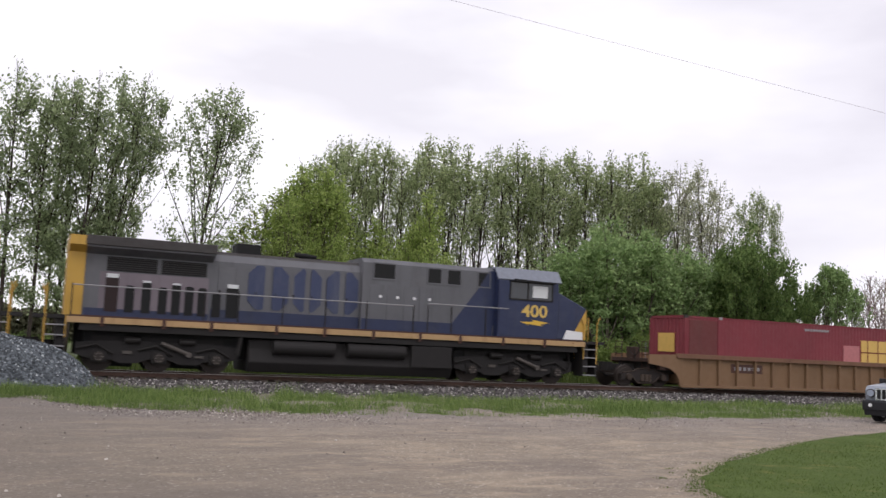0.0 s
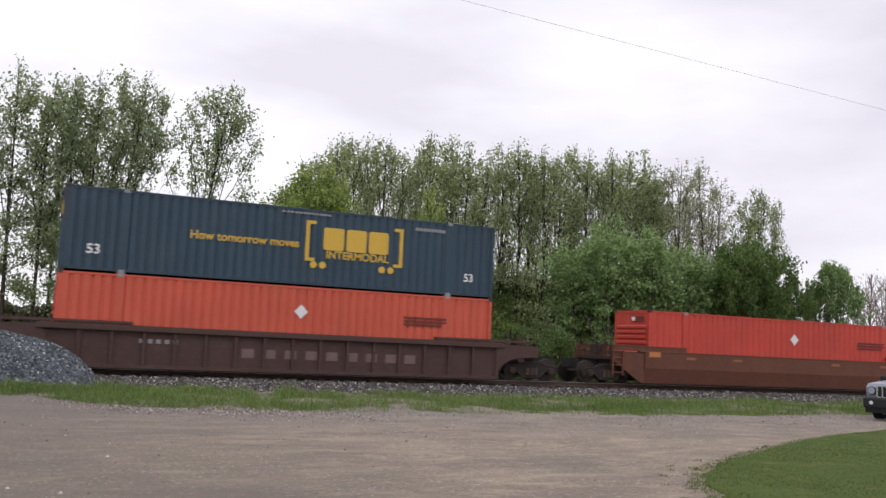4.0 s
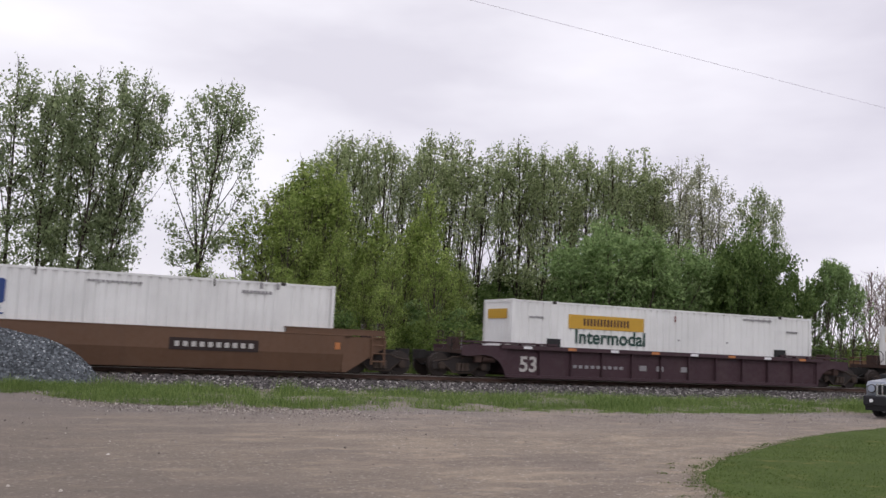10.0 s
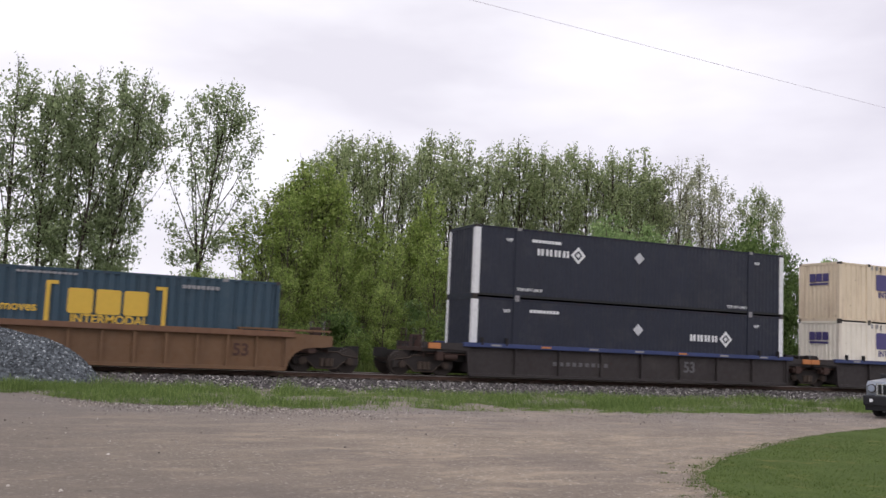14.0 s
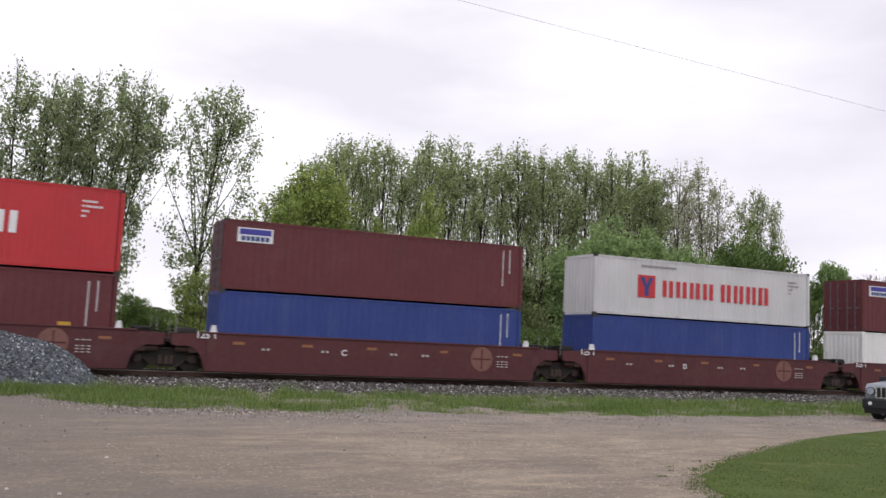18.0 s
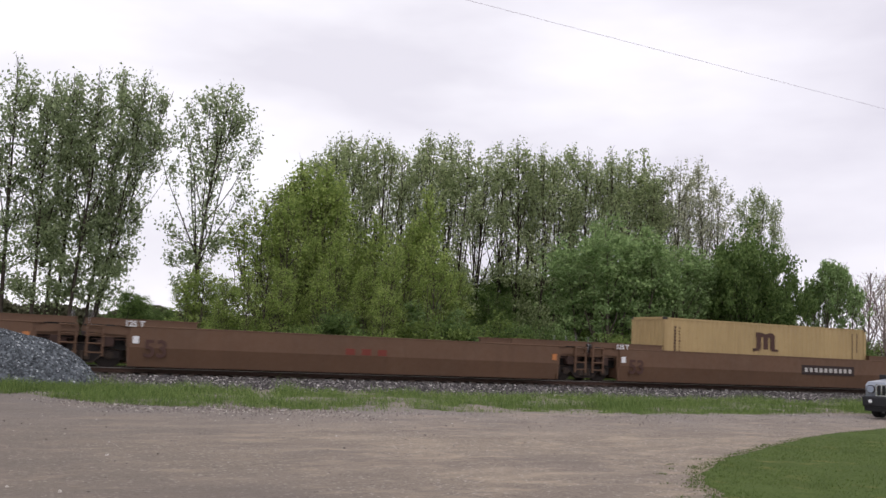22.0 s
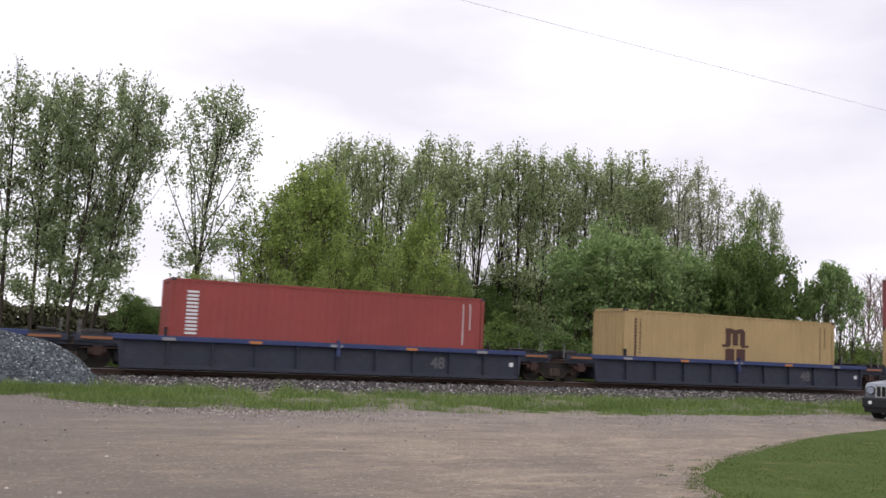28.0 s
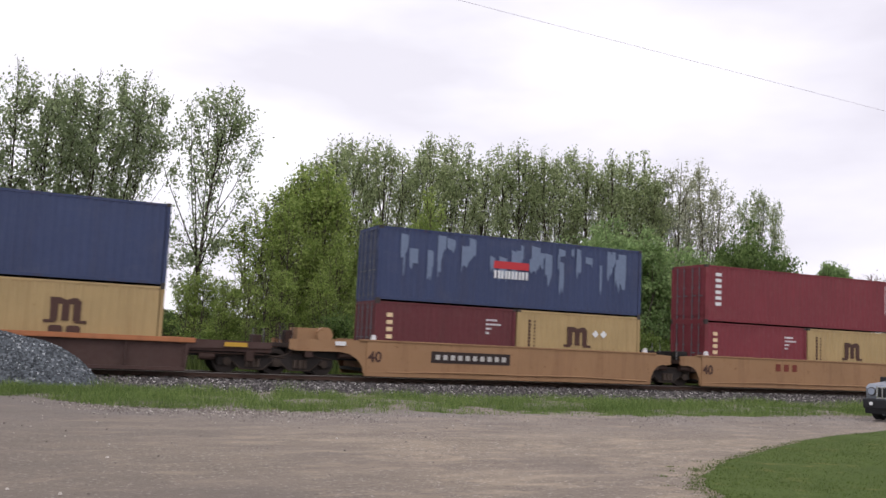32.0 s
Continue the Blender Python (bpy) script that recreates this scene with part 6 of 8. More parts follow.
# dark rib-sided single car
X = 72.31
car = well_car(X, DARKBROWN, "rib-sided dark brown container well car, grimy", 8.3, 1.5, 10.2, 10.2, "rib", True, True, group="single well cars", raise_end=0.08, raise_from=5.6)
panel(car, -5.4, -4.0, 0.9, 1.08, 5, m_greymark)
panel(car, -2.0, 5.0, 0.5, 0.9, 9, plain("faint_mark", C(112, 92, 88), 0.7), None, "faint weathered marks")
patch(car, 8.2, 8.35, 0.7, 0.95, m_white)
bogie(X - 10.1)
bogie(X + 10.1)
b = put(bar_red_box(ORANGE, (4.3, 6.1, 1.65), "wave"), X)
diamond(b, 0.25, 1.95, 0.26, m_white)
b = put(teal_box(), X, H53)

# rust-brown smooth three-unit car
X = 96.15
for k in range(3):
    car = well_car(X + 19.72 * k, RUST, "smooth-sided rust-brown container well car", 8.4, 1.45, 10.1 if k == 0 else 9.75, 10.1 if k == 2 else 9.75, "smooth", k == 0, k == 2, arch=False, slant=True, group="rust-brown well cars", raise_end=0.2, raise_from=6.2)
    for x in (-6.2, -3.6, 2.4, 5.6):
        patch(car, x, x + 0.5, 1.14, 1.25, m_dullorange)
    patch(car, -8.2, -7.6, 1.2, 1.42, m_orangemark)
    patch(car, 7.6, 8.2, 1.2, 1.42, m_orangemark)
    if k == 1:
        panel(car, -1.45, 1.15, 0.72, 1.1, 3, m_worn, m_panel)
        for q, x in enumerate((-1.5, 2.6, 3.4)):
            patch(car, x if q else -2.6, (x if q else -2.6) + 0.5, 0.66, 0.78, m_dullorange)
    if k == 2:
        panel(car, 2.2, 5.0, 0.8, 1.0, 10, m_greymark)
    bogie(X + 19.72 * k + (9.86 if k < 2 else 10.0))
bogie(X - 10.0)
b = put(bar_red_box(RED, (4.3, 6.1, 1.65), "wave"), X)
diamond(b, 0.25, 1.95, 0.26, m_white)
put(stripe_blue_box(False), X + 19.72)
put(panel_white_box("plate", False), X + 19.72, H53)
put(block_white_box(), X + 39.45)

# umber smooth three-unit car
X = 159.33
for k in range(3):
    car = well_car(X + 19.68 * k, UMBER, "smooth-sided brown container well car with stencilled panels", 8.4, 1.45, 10.1 if k == 0 else 9.75, 10.1 if k == 2 else 9.75, "smooth", k == 0, k == 2, arch=False, slant=True, group="brown well cars", raise_end=0.2, raise_from=6.2)
    if k != 1:
        x = -4.85 if k == 0 else 2.25
        panel(car, x, x + 2.85, 0.78, 1.0, 10, m_worn, m_panel)
    else:
        panel(car, -0.9, 1.0, 0.72, 1.0, 3, m_fadedmark)
    if k:
        stencil(car, "53", -7.75, -7.0, 0.36, m_brownmark)
        stencil(car, "125 T", -8.35, -7.75, 1.42, m_white)
    patch(car, -8.25, -8.05, 0.9, 1.15, m_white)
    patch(car, 8.05, 8.25, 0.9, 1.15, m_orangemark)
    bogie(X + 19.68 * k + (9.84 if k < 2 else 10.0))
bogie(X - 10.0)
put(block_white_box(), X)
b = put(bar_red_box(RED, (3.9, 5.8, 1.85), "fine"), X, H53)
g = Geo()
for k in range(40):
    g.box(-7.8 + k * 0.4, -7.6 + k * 0.4, -0.006, 0.01, 0.06, 0.1)
part("edge_marks", g, m_white, b, "row of small white marks along the foot", at=pose(0, -b["w"] / 2 - 0.004, 0))
b = put(bar_red_box(RED, (4.2, 5.95, 1.72), "wave"), X + 19.7)
diamond(b, 0.15, 1.7, 0.24, m_orangemark)
put(bar_red_box(ORANGE, (-5.07, -3.26, 2.3)), X + 19.7, H53)
put(block_white_box(), X + 39.3)

# plum single car
X = 222.27
car = well_car(X, PLUM, "dark plum container well car with orange and white reflectors", 8.3, 1.36, 10.3, 10.3, "beam", True, True, rib=1.5, group="single well cars", raise_end=0.06, raise_from=6.0)
stencil(car, "53", -7.7, -6.92, 0.32, m_worn)
panel(car, -5.2, -2.6, 0.5, 0.66, 9, m_greymark)
for x in (-1.8, -0.9, 0.4):
    patch(car, x, x + 0.35, 0.5, 0.72, m_greymark)
for k in range(8):
    patch(car, -7.6 + k * 2.1, -7.2 + k * 2.1, 1.22, 1.33, m_orangemark if k % 2 else m_white)
bogie(X - 10.1)
bogie(X + 10.1)
put(panel_white_box("wave", True), X)

# second rib-sided tan three-unit car
X = 245.9
for k in range(3):
    car = well_car(X + 19.76 * k, TAN2, TAN_L, 8.35, 1.46, 10.1 if k == 0 else 9.8, 10.1 if k == 2 else 9.8, "rib", k == 0, k == 2, SCUFFED, raise_end=0.06, raise_from=6.6, group="tan well cars")
    rib_marks(car, -4.8, ("right", "both", "left")[k])
    bogie(X + 19.76 * k + (9.88 if k < 2 else 10.0))
bogie(X - 10.0)
put(panel_white_box("wave", True), X)
put(panel_white_box("plate", False), X + 19.77)
put(teal_box(), X + 39.5)

# soot-grey three-unit car with blue chords
X = 309.35
for k in range(3):
    car = well_car(X + 19.65 * k, SOOT, "soot-grey container well car with blue top chords", 8.2, 1.38, 10.2 if k == 0 else 9.7, 10.2 if k == 2 else 9.7, "beam", k == 0, k == 2, CHORDBLUE, 2.05, 0.0, arch=False, group="grey and blue well cars")
    for q in range(7):
        patch(car, -7.3 + q * 2.3, -6.85 + q * 2.3, 1.26, 1.34, m_orangemark if q % 3 == 1 else m_greymark)
    panel(car, -4.4, -1.6, 0.55, 0.75, 9, plain("faint_grey_mark", C(96, 94, 96), 0.7))
    stencil(car, "53", 2.3, 2.9, 0.5, plain("faint_grey_mark", C(96, 94, 96), 0.7))
    patch(car, -10.0, -9.5, 1.08, 1.3, m_orangemark)
    patch(car, 9.1, 9.6, 1.08, 1.3, m_orangemark)
    for x in (-7.7, -6.6, 6.5, 7.6):
        part("corner_guide", Geo().box(x - 0.05, x + 0.05, -1.52, -1.4, 1.3, 1.6), m_steel, car)
    bogie(X + 19.65 * k + (9.83 if k < 2 else 10.0))
bogie(X - 10.0)
put(navy_box(False), X)
put(navy_box(True), X, H53)
VIOLET = plain("violet_blue_mark", C(74, 66, 118), 0.5, 0, 0.1)
put(block_white_box(IVORY, VIOLET), X + 19.72)
put(block_white_box(CREAM, VIOLET), X + 19.72, H53)
put(block_white_box(paint("dusty_white_container_paint", C(206, 198, 192), 0.6, 0.4, 0.25, C(120, 100, 88))), X + 39.3)
put(teal_box(), X + 39.3, H53)

# maroon five-unit car for forty-foot boxes
X = 371.0
for k in range(5):
    car = well_car(X + 15.66 * k, MAROONCAR, "smooth maroon container well car with a round pale emblem", 6.5, 1.42, 9.3 if k == 0 else 7.7, 9.3 if k == 4 else 7.7, "plain", k == 0, k == 4, group="maroon well cars", arch=True)
    ex = 4.2 if k < 4 else -4.0
    g = Geo().cyl((ex, 0, 0.85), 0.48, 0.02, "y", 24)
    part("round_emblem", g, plain("emblem_tan", C(120, 82, 74), 0.7), car, "pale round emblem with a cross", at=pose(0, -1.5 + 0.005, 0))
    g = Geo().box(ex - 0.4, ex + 0.4, -0.014, 0, 0.82, 0.88).box(ex - 0.03, ex + 0.03, -0.014, 0, 0.45, 1.25)
    part("emblem_cross", g, MAROONCAR, car, at=pose(0, -1.5, 0))
    stencil(car, "BCDEA"[k], -1.6 if k < 4 else 0.9, (-1.6 if k < 4 else 0.9) + 0.2, 0.78, m_white)
    for x, w in ((-5.6, 0.5), (-3.1, 0.5), (-0.6, 0.5), (2.4, 0.4), (5.6, 0.5)):
        patch(car, x, x + w * 0.8, 1.02, 1.12, m_dullorange)
    for x in (-4.6, -2.4, 0.3, 1.6):
        panel(car, x, x + 0.35, 0.84, 0.94, 2)
    for z in (0.55, 0.65, 0.75, 0.95):
        panel(car, 4.85, 5.4, z, z + 0.05, 3)
    if k < 4:
        stencil(car, "125 T", -6.9, -6.2, 1.2, m_white)
    if k in (0, 4):
        panel(car, -5.0 if k == 0 else 2.4, -2.3 if k == 0 else 4.95, 0.66, 0.9, 10, m_greymark if k == 0 else m_white)
    for x in (-6.3, 6.2):
        part("corner_guide", Geo().prism([(x - 0.12, 1.4), (x + 0.12, 1.4), (x + 0.06, 1.66), (x - 0.06, 1.66)], -1.5, -1.36), m_white, car, "pale corner guide")
    bogie(X + 15.66 * k + (7.83 if k < 4 else 9.0))
bogie(X - 9.0)
b = put(plain_iso("maroon shipping container with white vertical lettering blocks", MAROON, H_HC), X)
tall_blocks(b, -5.64, -5.28, 1.25, 2.5, 3, m_white, "three white lettering blocks")
mark(b, 4.3, 4.7, 0.9, 1.2, m_yellowmark, "warning_mark")
b = put(container("bright red shipping container with a green triangle and white blocks", 12.192, H_HC, BRIGHT, "fine"), X, H_HC)
part("triangle_mark", Geo().prism([(-4.1, 1.15), (-2.95, 1.15), (-3.45, 1.98)], -0.006, 0.01), m_greenmark, b, "green triangle", at=pose(0, -b["w"] / 2 - 0.004, 0))
blocks(b, -2.8, 2.9, 1.12, 1.85, 7, m_white, "large white lettering blocks", 0.24)
mark(b, -5.6, -4.45, 2.33, 2.65, m_white, "placard")
blocks(b, -5.45, -4.6, 2.42, 2.58, 4, m_black).location.y -= 0.006
codes(b, H_HC, 12.192)
for q, c in ((1, X + 15.63), (3, X + 46.95)):
    low = put(plain_iso("faded royal blue shipping container with pale scuffs", ROYAL, H_STD) if q == 1 else plain_iso("white shipping container with a red and navy emblem", WHITE, H_STD), c)
    if q == 3:
        mark(low, -3.96, -3.0, 0.75, 1.75, m_redmark, "emblem_panel")
        mark(low, -3.8, -3.15, 0.85, 1.65, m_navy).location.y -= 0.006
        blocks(low, -2.3, 3.6, 0.85, 1.4, 8, plain("faded_pink_mark", C(206, 142, 146), 0.6, 0, 0.2), "faded pink lettering blocks", 0.26)
    b = put(plain_iso("dark maroon shipping container with a small blue and white sign", MAROON, H_STD, doors=True), c, H_STD)
    mark(b, -5.62, -4.33, 1.78, 2.3, m_white, "sign_panel", "small white sign with a blue band")
    mark(b, -5.55, -4.4, 2.05, 2.26, m_violet).location.y -= 0.006
    blocks(b, -5.5, -4.45, 1.83, 2.0, 6, m_navy).location.y -= 0.006
put(plain_iso("faded royal blue shipping container with pale scuffs", ROYAL, H_STD), X + 31.29)
b = put(plain_iso("pale grey shipping container with a red emblem and red blocks", paint("pale_grey_container_paint", C(204, 203, 206), 0.55, 0.3, 0.25, C(120, 112, 108)), H_STD, code=False), X + 31.29, H_STD)
mark(b, -3.85, -2.93, 0.87, 1.85, m_redmark, "emblem_panel")
part("emblem", Geo().prism([(-3.75, 1.75), (-3.5, 1.75), (-3.39, 1.4), (-3.28, 1.75), (-3.03, 1.75), (-3.28, 1.3), (-3.28, 0.95), (-3.5, 0.95), (-3.5, 1.3)], -0.014, 0), m_navy, b, at=pose(0, -b["w"] / 2 - 0.004, 0))
blocks(b, -2.62, 0.36, 0.96, 1.68, 4, m_redmark, "large red lettering blocks", 0.26)
blocks(b, 0.64, 3.6, 0.92, 1.72, 4, m_redmark, "large red lettering blocks", 0.26)
codes(b, H_STD, 12.192, m_greymark)
blocks(b, -3.7, -1.8, 2.2, 2.3, 12, m_greymark, "small unreadable code bars")
b = put(plain_iso("dark green shipping container with white blocks", FOREST, H_STD), X + 62.64)
blocks(b, -1.44, 1.1, 1.5, 2.0, 7, m_white, "white lettering blocks", 0.22)
b = put(plain_iso("ivory shipping container with large violet-blue blocks and a rusty rim", IVORY, H_STD, code=False), X + 62.64, H_STD)
blocks(b, -3.9, -2.3, 0.62, 2.05, 1, m_violet, "large violet block", 0.1)
blocks(b, -2.3, 3.52, 0.62, 1.62, 5, m_violet, "large violet lettering blocks", 0.22)
codes(b, H_STD, 12.192, m_greymark)

# second umber smooth three-unit car: a box, an empty well, a box
X = 455.61
for k in range(3):
    car = well_car(X + 19.8 * k, UMBER, "smooth-sided brown container well car" + (", its well empty" if k == 1 else " with stencilled panels"), 8.4, 1.45, 10.1 if k == 0 else 9.8, 10.1 if k == 2 else 9.8, "smooth", k == 0, k == 2, arch=False, slant=True, group="brown well cars", raise_end=0.2, raise_from=6.2)
    if k == 1:
        panel(car, -0.9, 1.0, 0.72, 1.0, 3, m_fadedmark)
    else:
        x = -5.0 if k == 0 else 1.95
        panel(car, x, x + 3.1, 0.74, 0.98, 10, m_greymark if k == 0 else m_worn, m_panel)
    if k:
        stencil(car, "53", -7.95, -7.2, 0.42, m_brownmark)
        stencil(car, "125 T", -8.6, -8.0, 1.42, m_white)
    patch(car, -8.3, -8.1, 0.85, 1.1, m_white)
    patch(car, 8.1, 8.3, 0.85, 1.1, m_orangemark)
    bogie(X + 19.8 * k + (9.9 if k < 2 else 10.0))
bogie(X - 10.0)
b = put(plain_iso("brick-red shipping container with white vertical blocks", BRICKRED, H_HC), X)
tall_blocks(b, -5.56, -5.12, 1.1, 2.54, 5, m_white, "white lettering blocks running down")
put(sand_box(H=H_STD, x=-0.32, z=1.38), X + 39.81)

# three single ochre cars
for k, X in enumerate((519.33, 543.18, 567.28)):
    car = well_car(X, OCHRE, "ochre-yellow container well car with raised end guides", 8.4, 1.36, 10.1, 10.1, "rib", True, True, rib=1.68, arch=False, slant=True, group="ochre well cars", raise_end=0.12, raise_from=6.25)
    stencil(car, "53", 5.3, 6.0, 0.34, m_brownmark)
    if k == 1:
        panel(car, -0.0, 2.4, 0.38, 0.8, 3, m_worn, m_panel)
    else:
        panel(car, -4.9 if k == 2 else -4.6, -2.4 if k == 2 else -3.1, 0.4, 0.6, 9, m_worn, m_panel)
    bogie(X - 10.0)
    bogie(X + 10.0)
    if k == 1:
        for s in (-1, 1):
            low = put(container("faded sea-blue twenty-foot container with a red square and white blocks", 6.058, H_STD, SEA, "iso"), X, 0, s * 3.06)
            if s < 0:
                mark(low, -2.7, -2.2, 1.62, 2.0, m_redmark)
                blocks(low, -2.1, 0.45, 1.6, 1.98, 5, m_white, "white lettering blocks", 0.2)
            else:
                mark(low, -0.75, 0.7, 1.35, 1.65, m_redmark)
                blocks(low, -0.75, 0.7, 0.95, 1.28, 5, m_white, "white lettering blocks", 0.2)
            mark(low, 2.1, 2.4, 1.7, 2.1, m_greymark)
            mark(low, 2.1, 2.75, 2.02, 2.12, m_greymark)
        b = put(plain_iso("maroon shipping container with white vertical blocks", MAROON, H_HC), X, H_STD)
        tall_blocks(b, -5.66, -5.28, 1.25, 2.5, 3, m_white, "white lettering blocks running down")
        mark(b, 4.5, 4.95, 1.0, 1.2, m_yellowmark, "warning_mark")
    else:
        for s in (-1, 1):
            put(sand_box(6.058, H_STD, False, None, -0.2 if s < 0 else -0.1), X, 0, s * 3.06)
    if k == 0:
        b = put(plain_iso("slate-grey shipping container with pale blank patches", SLATE, H_STD), X, H_STD)
        mark(b, -5.46, -4.59, 1.9, 2.2, m_greymark, "pale_patch")
        mark(b, -4.48, -3.94, 1.72, 2.1, plain("pale_grey_mark", C(176, 180, 186), 0.6), "pale_patch")
        mark(b, 5.3, 5.9, 0.12, 0.7, m_greymark, "pale_patch")
        part("end_patch", Geo().box(-0.03, 0, -0.95, 0.35, 1.55, 2.15), plain("pale_grey_mark", C(176, 180, 186), 0.6), b, "pale blank patch on the end wall", at=pose(-12.192 / 2 + 0.01, 0, 0))

# grey-blue five-unit car
X = 590.15
spots_k = (590.15, 608.55, 627.5, 645.8, 664.0)
for k, X in enumerate(spots_k):
    car = well_car(X, DUSK, "grey-blue container well car with a blue and orange top chord", 7.6, 1.2, 10.0 if k == 0 else 9.1, 10.0 if k == 4 else 9.1, "beam", k == 0, k == 4, CHORDBLUE, 1.52, 0.0, arch=False, low=0.09, group="grey-blue well cars")
    for q in range(5):
        patch(car, -6.3 + q * 3.0, -5.85 + q * 3.0, 1.04, 1.14, m_orangemark if q % 2 else m_greymark)
    for s in (-1, 1):
        patch(car, s * 8.4 - 0.5, s * 8.4 + 0.5, 0.99, 1.08, m_dullorange)
    stencil(car, "48", 3.8, 4.4, 0.4, plain("faint_grey_mark", C(96, 94, 96), 0.7))
    patch(car, 7.25, 7.42, 0.55, 0.72, m_white)
    part("middle_post", Geo().box(-0.07, 0.07, -1.53, -1.4, 0.7, 1.24).box(-0.03, 0.03, -1.54, -1.4, 1.2, 1.32), CHORDBLUE, car)
    for x in (-6.2, 6.2):
        part("corner_guide", Geo().box(x - 0.05, x + 0.05, -1.5, -1.38, 1.18, 1.5), m_steel, car)
    if k == 4:
        g = Geo().prism([(-3.2, 0.5), (-2.5, 0.9), (-2.4, 0.8), (-3.0, 0.45)], -0.01, 0).prism([(-2.3, 0.45), (-2.2, 0.9), (-1.4, 0.85), (-1.5, 0.75)], -0.01, 0).prism([(-1.2, 0.5), (-0.6, 0.95), (-0.5, 0.85), (-0.9, 0.5)], -0.01, 0).box(-3.4, -1.6, -0.012, 0, 0.4, 0.46)
        part("scrawl", g, m_white, car, "white paint scrawl", at=pose(0, -1.335 - 0.002, 0))
for c in [spots_k[0] - 9.3] + [(a + b) / 2 for a, b in zip(spots_k, spots_k[1:])] + [spots_k[4] + 9.4]:
    bogie(c)
for s in (-1, 1):
    put(sand_box(6.058, H_STD, True, None, 0.0), spots_k[0], 0, s * 3.06)
b = put(plain_iso("brick-red shipping container with white vertical blocks", BRICKRED, H_HC), spots_k[1])
tall_blocks(b, -5.56, -5.1, 0.92, 2.5, 6, m_white, "white lettering blocks running down")
put(sand_box(H=H_HC, under=True, x=0.0), spots_k[2])
put(sand_box(H=H_HC, under=True, x=0.1), spots_k[3])
put(plain_iso("faded rose-red shipping container with door rods", ROSE, H_STD, doors=True), spots_k[3], H_HC)
b = put(plain_iso("deep red shipping container with pale vertical blocks", GOLDRED, H_HC, code=False), spots_k[4])
tall_blocks(b, -5.65, -5.2, 0.9, 2.5, 4, plain("pale_gold_mark", C(226, 200, 160), 0.5), "pale lettering blocks running down")
codes(b, H_HC, 12.192)
put(sand_box(H=H_STD, under=True, x=0.1, z=1.3, doors=True), spots_k[4], H_HC)

# brown single car with an orange chord
X = 685.1
car = well_car(X, DARKBROWN, "dark brown container well car with a rusty orange top chord", 6.9, 1.2, 9.9, 9.9, "beam", True, True, CHORDORANGE, 1.9, 0.0, arch=False, group="single well cars")
for s in (-1, 1):
    patch(car, s * 8.6 - 0.4, s * 8.6 + 0.4, 0.95, 1.1, m_yellowmark)
    bogie(X + s * 9.3)
    put(sand_box(6.058, H_STD, True, None, -0.1), X, 0, s * 3.06)
b = put(container("dark sea-blue shipping container with rust at its edge", 12.192, H_HC, SEA, "iso"), X, H_STD)

# ochre car for forty-foot boxes
for k, X in enumerate((705.05, 720.76)):
    car = well_car(X, OCHRE, "smooth ochre-yellow container well car", 6.45, 1.42, 9.4 if k == 0 else 7.6, 7.6, "plain", k == 0, False, group="ochre well cars")
    stencil(car, "40", -6.4, -5.85, 0.6, m_brownmark)
    if k == 0:
        panel(car, -3.7, -0.5, 0.74, 0.98, 10, m_worn, m_panel)
        patch(car, -7.7, -7.3, 1.15, 1.3, m_white)
        part("brake_stand", Geo().box(-9.0, -8.2, -0.9, 0.4, 1.1, 1.75).cyl((-8.0, -0.9, 1.5), 0.3, 0.5, "y", 14), OCHRE, car)
    else:
        panel(car, -2.3, -0.8, 0.8, 1.2, 3, m_fadedmark)
    part("brake_pipe", Geo().tube([(-6.3, -1.46, 0.2), (-2.5, -1.52, 0.28), (0, -1.52, 0.26), (3.0, -1.52, 0.28), (6.3, -1.5, 0.2)], 0.03, 5), OCHRE, car)
    for x in (-6.2, 6.2):
        part("corner_guide", Geo().prism([(x - 0.1, 1.4), (x + 0.1, 1.4), (x + 0.05, 1.6), (x - 0.05, 1.6)], -1.5, -1.36), m_white, car, "pale corner guide")
    bogie(X + 7.68)
    low = put(plain_iso("red twenty-foot shipping container with a pale vertical mark", CRIMSON if k else MAROON, H_STD, 6.058, True), X, 0, -3.06)
    tall_blocks(low, -2.6, -2.3, 1.1, 2.2, 2, plain("pale_gold_mark", C(226, 200, 160), 0.5), "pale lettering blocks running down")
    low = put(sand_box(6.058, H_STD, False, None, -0.15), X, 0, 3.06)
    if k == 0:
        for x in (0.75, 1.15):
            diamond(low, x, 1.75, 0.16, m_white)
bogie(705.05 - 8.9)
b = put(container("sea-blue shipping container with peeling pale streaks and a red sign", 12.192, H_HC, SEA, "iso", True), 705.05, H_STD)
r2 = random.Random(5)
bare_patch = plain("bare_grey_patch", C(110, 124, 150), 0.7, 0, 0.2)
for k in range(46):
    x = r2.uniform(-5.6, 5.4)
    z1 = H_HC - r2.choice((0.18, 0.25, 0.5, 0.8))
    w, z0 = r2.uniform(0.05, 0.4), max(0.3, z1 - r2.uniform(0.3, 1.5))
    edge = [(x + w * q / 4, z0 + (z1 - z0) * r2.uniform(0.0, 0.45)) for q in range(5)]
    part("bare_patch", Geo().prism(edge + [(x + w, z1 - r2.uniform(0, 0.1)), (x, z1)], -0.003 - 0.0002 * k, 0.01), bare_patch, b, "pale grey streak where paint has peeled", at=pose(0, -b["w"] / 2 - 0.002, 0))
mark(b, -1.14, 0.48, 1.6, 1.9, m_redmark, "sign_panel").location.y -= 0.006
blocks(b, -1.13, 0.46, 1.2, 1.52, 5, m_white, "white lettering blocks", 0.16).location.y -= 0.006
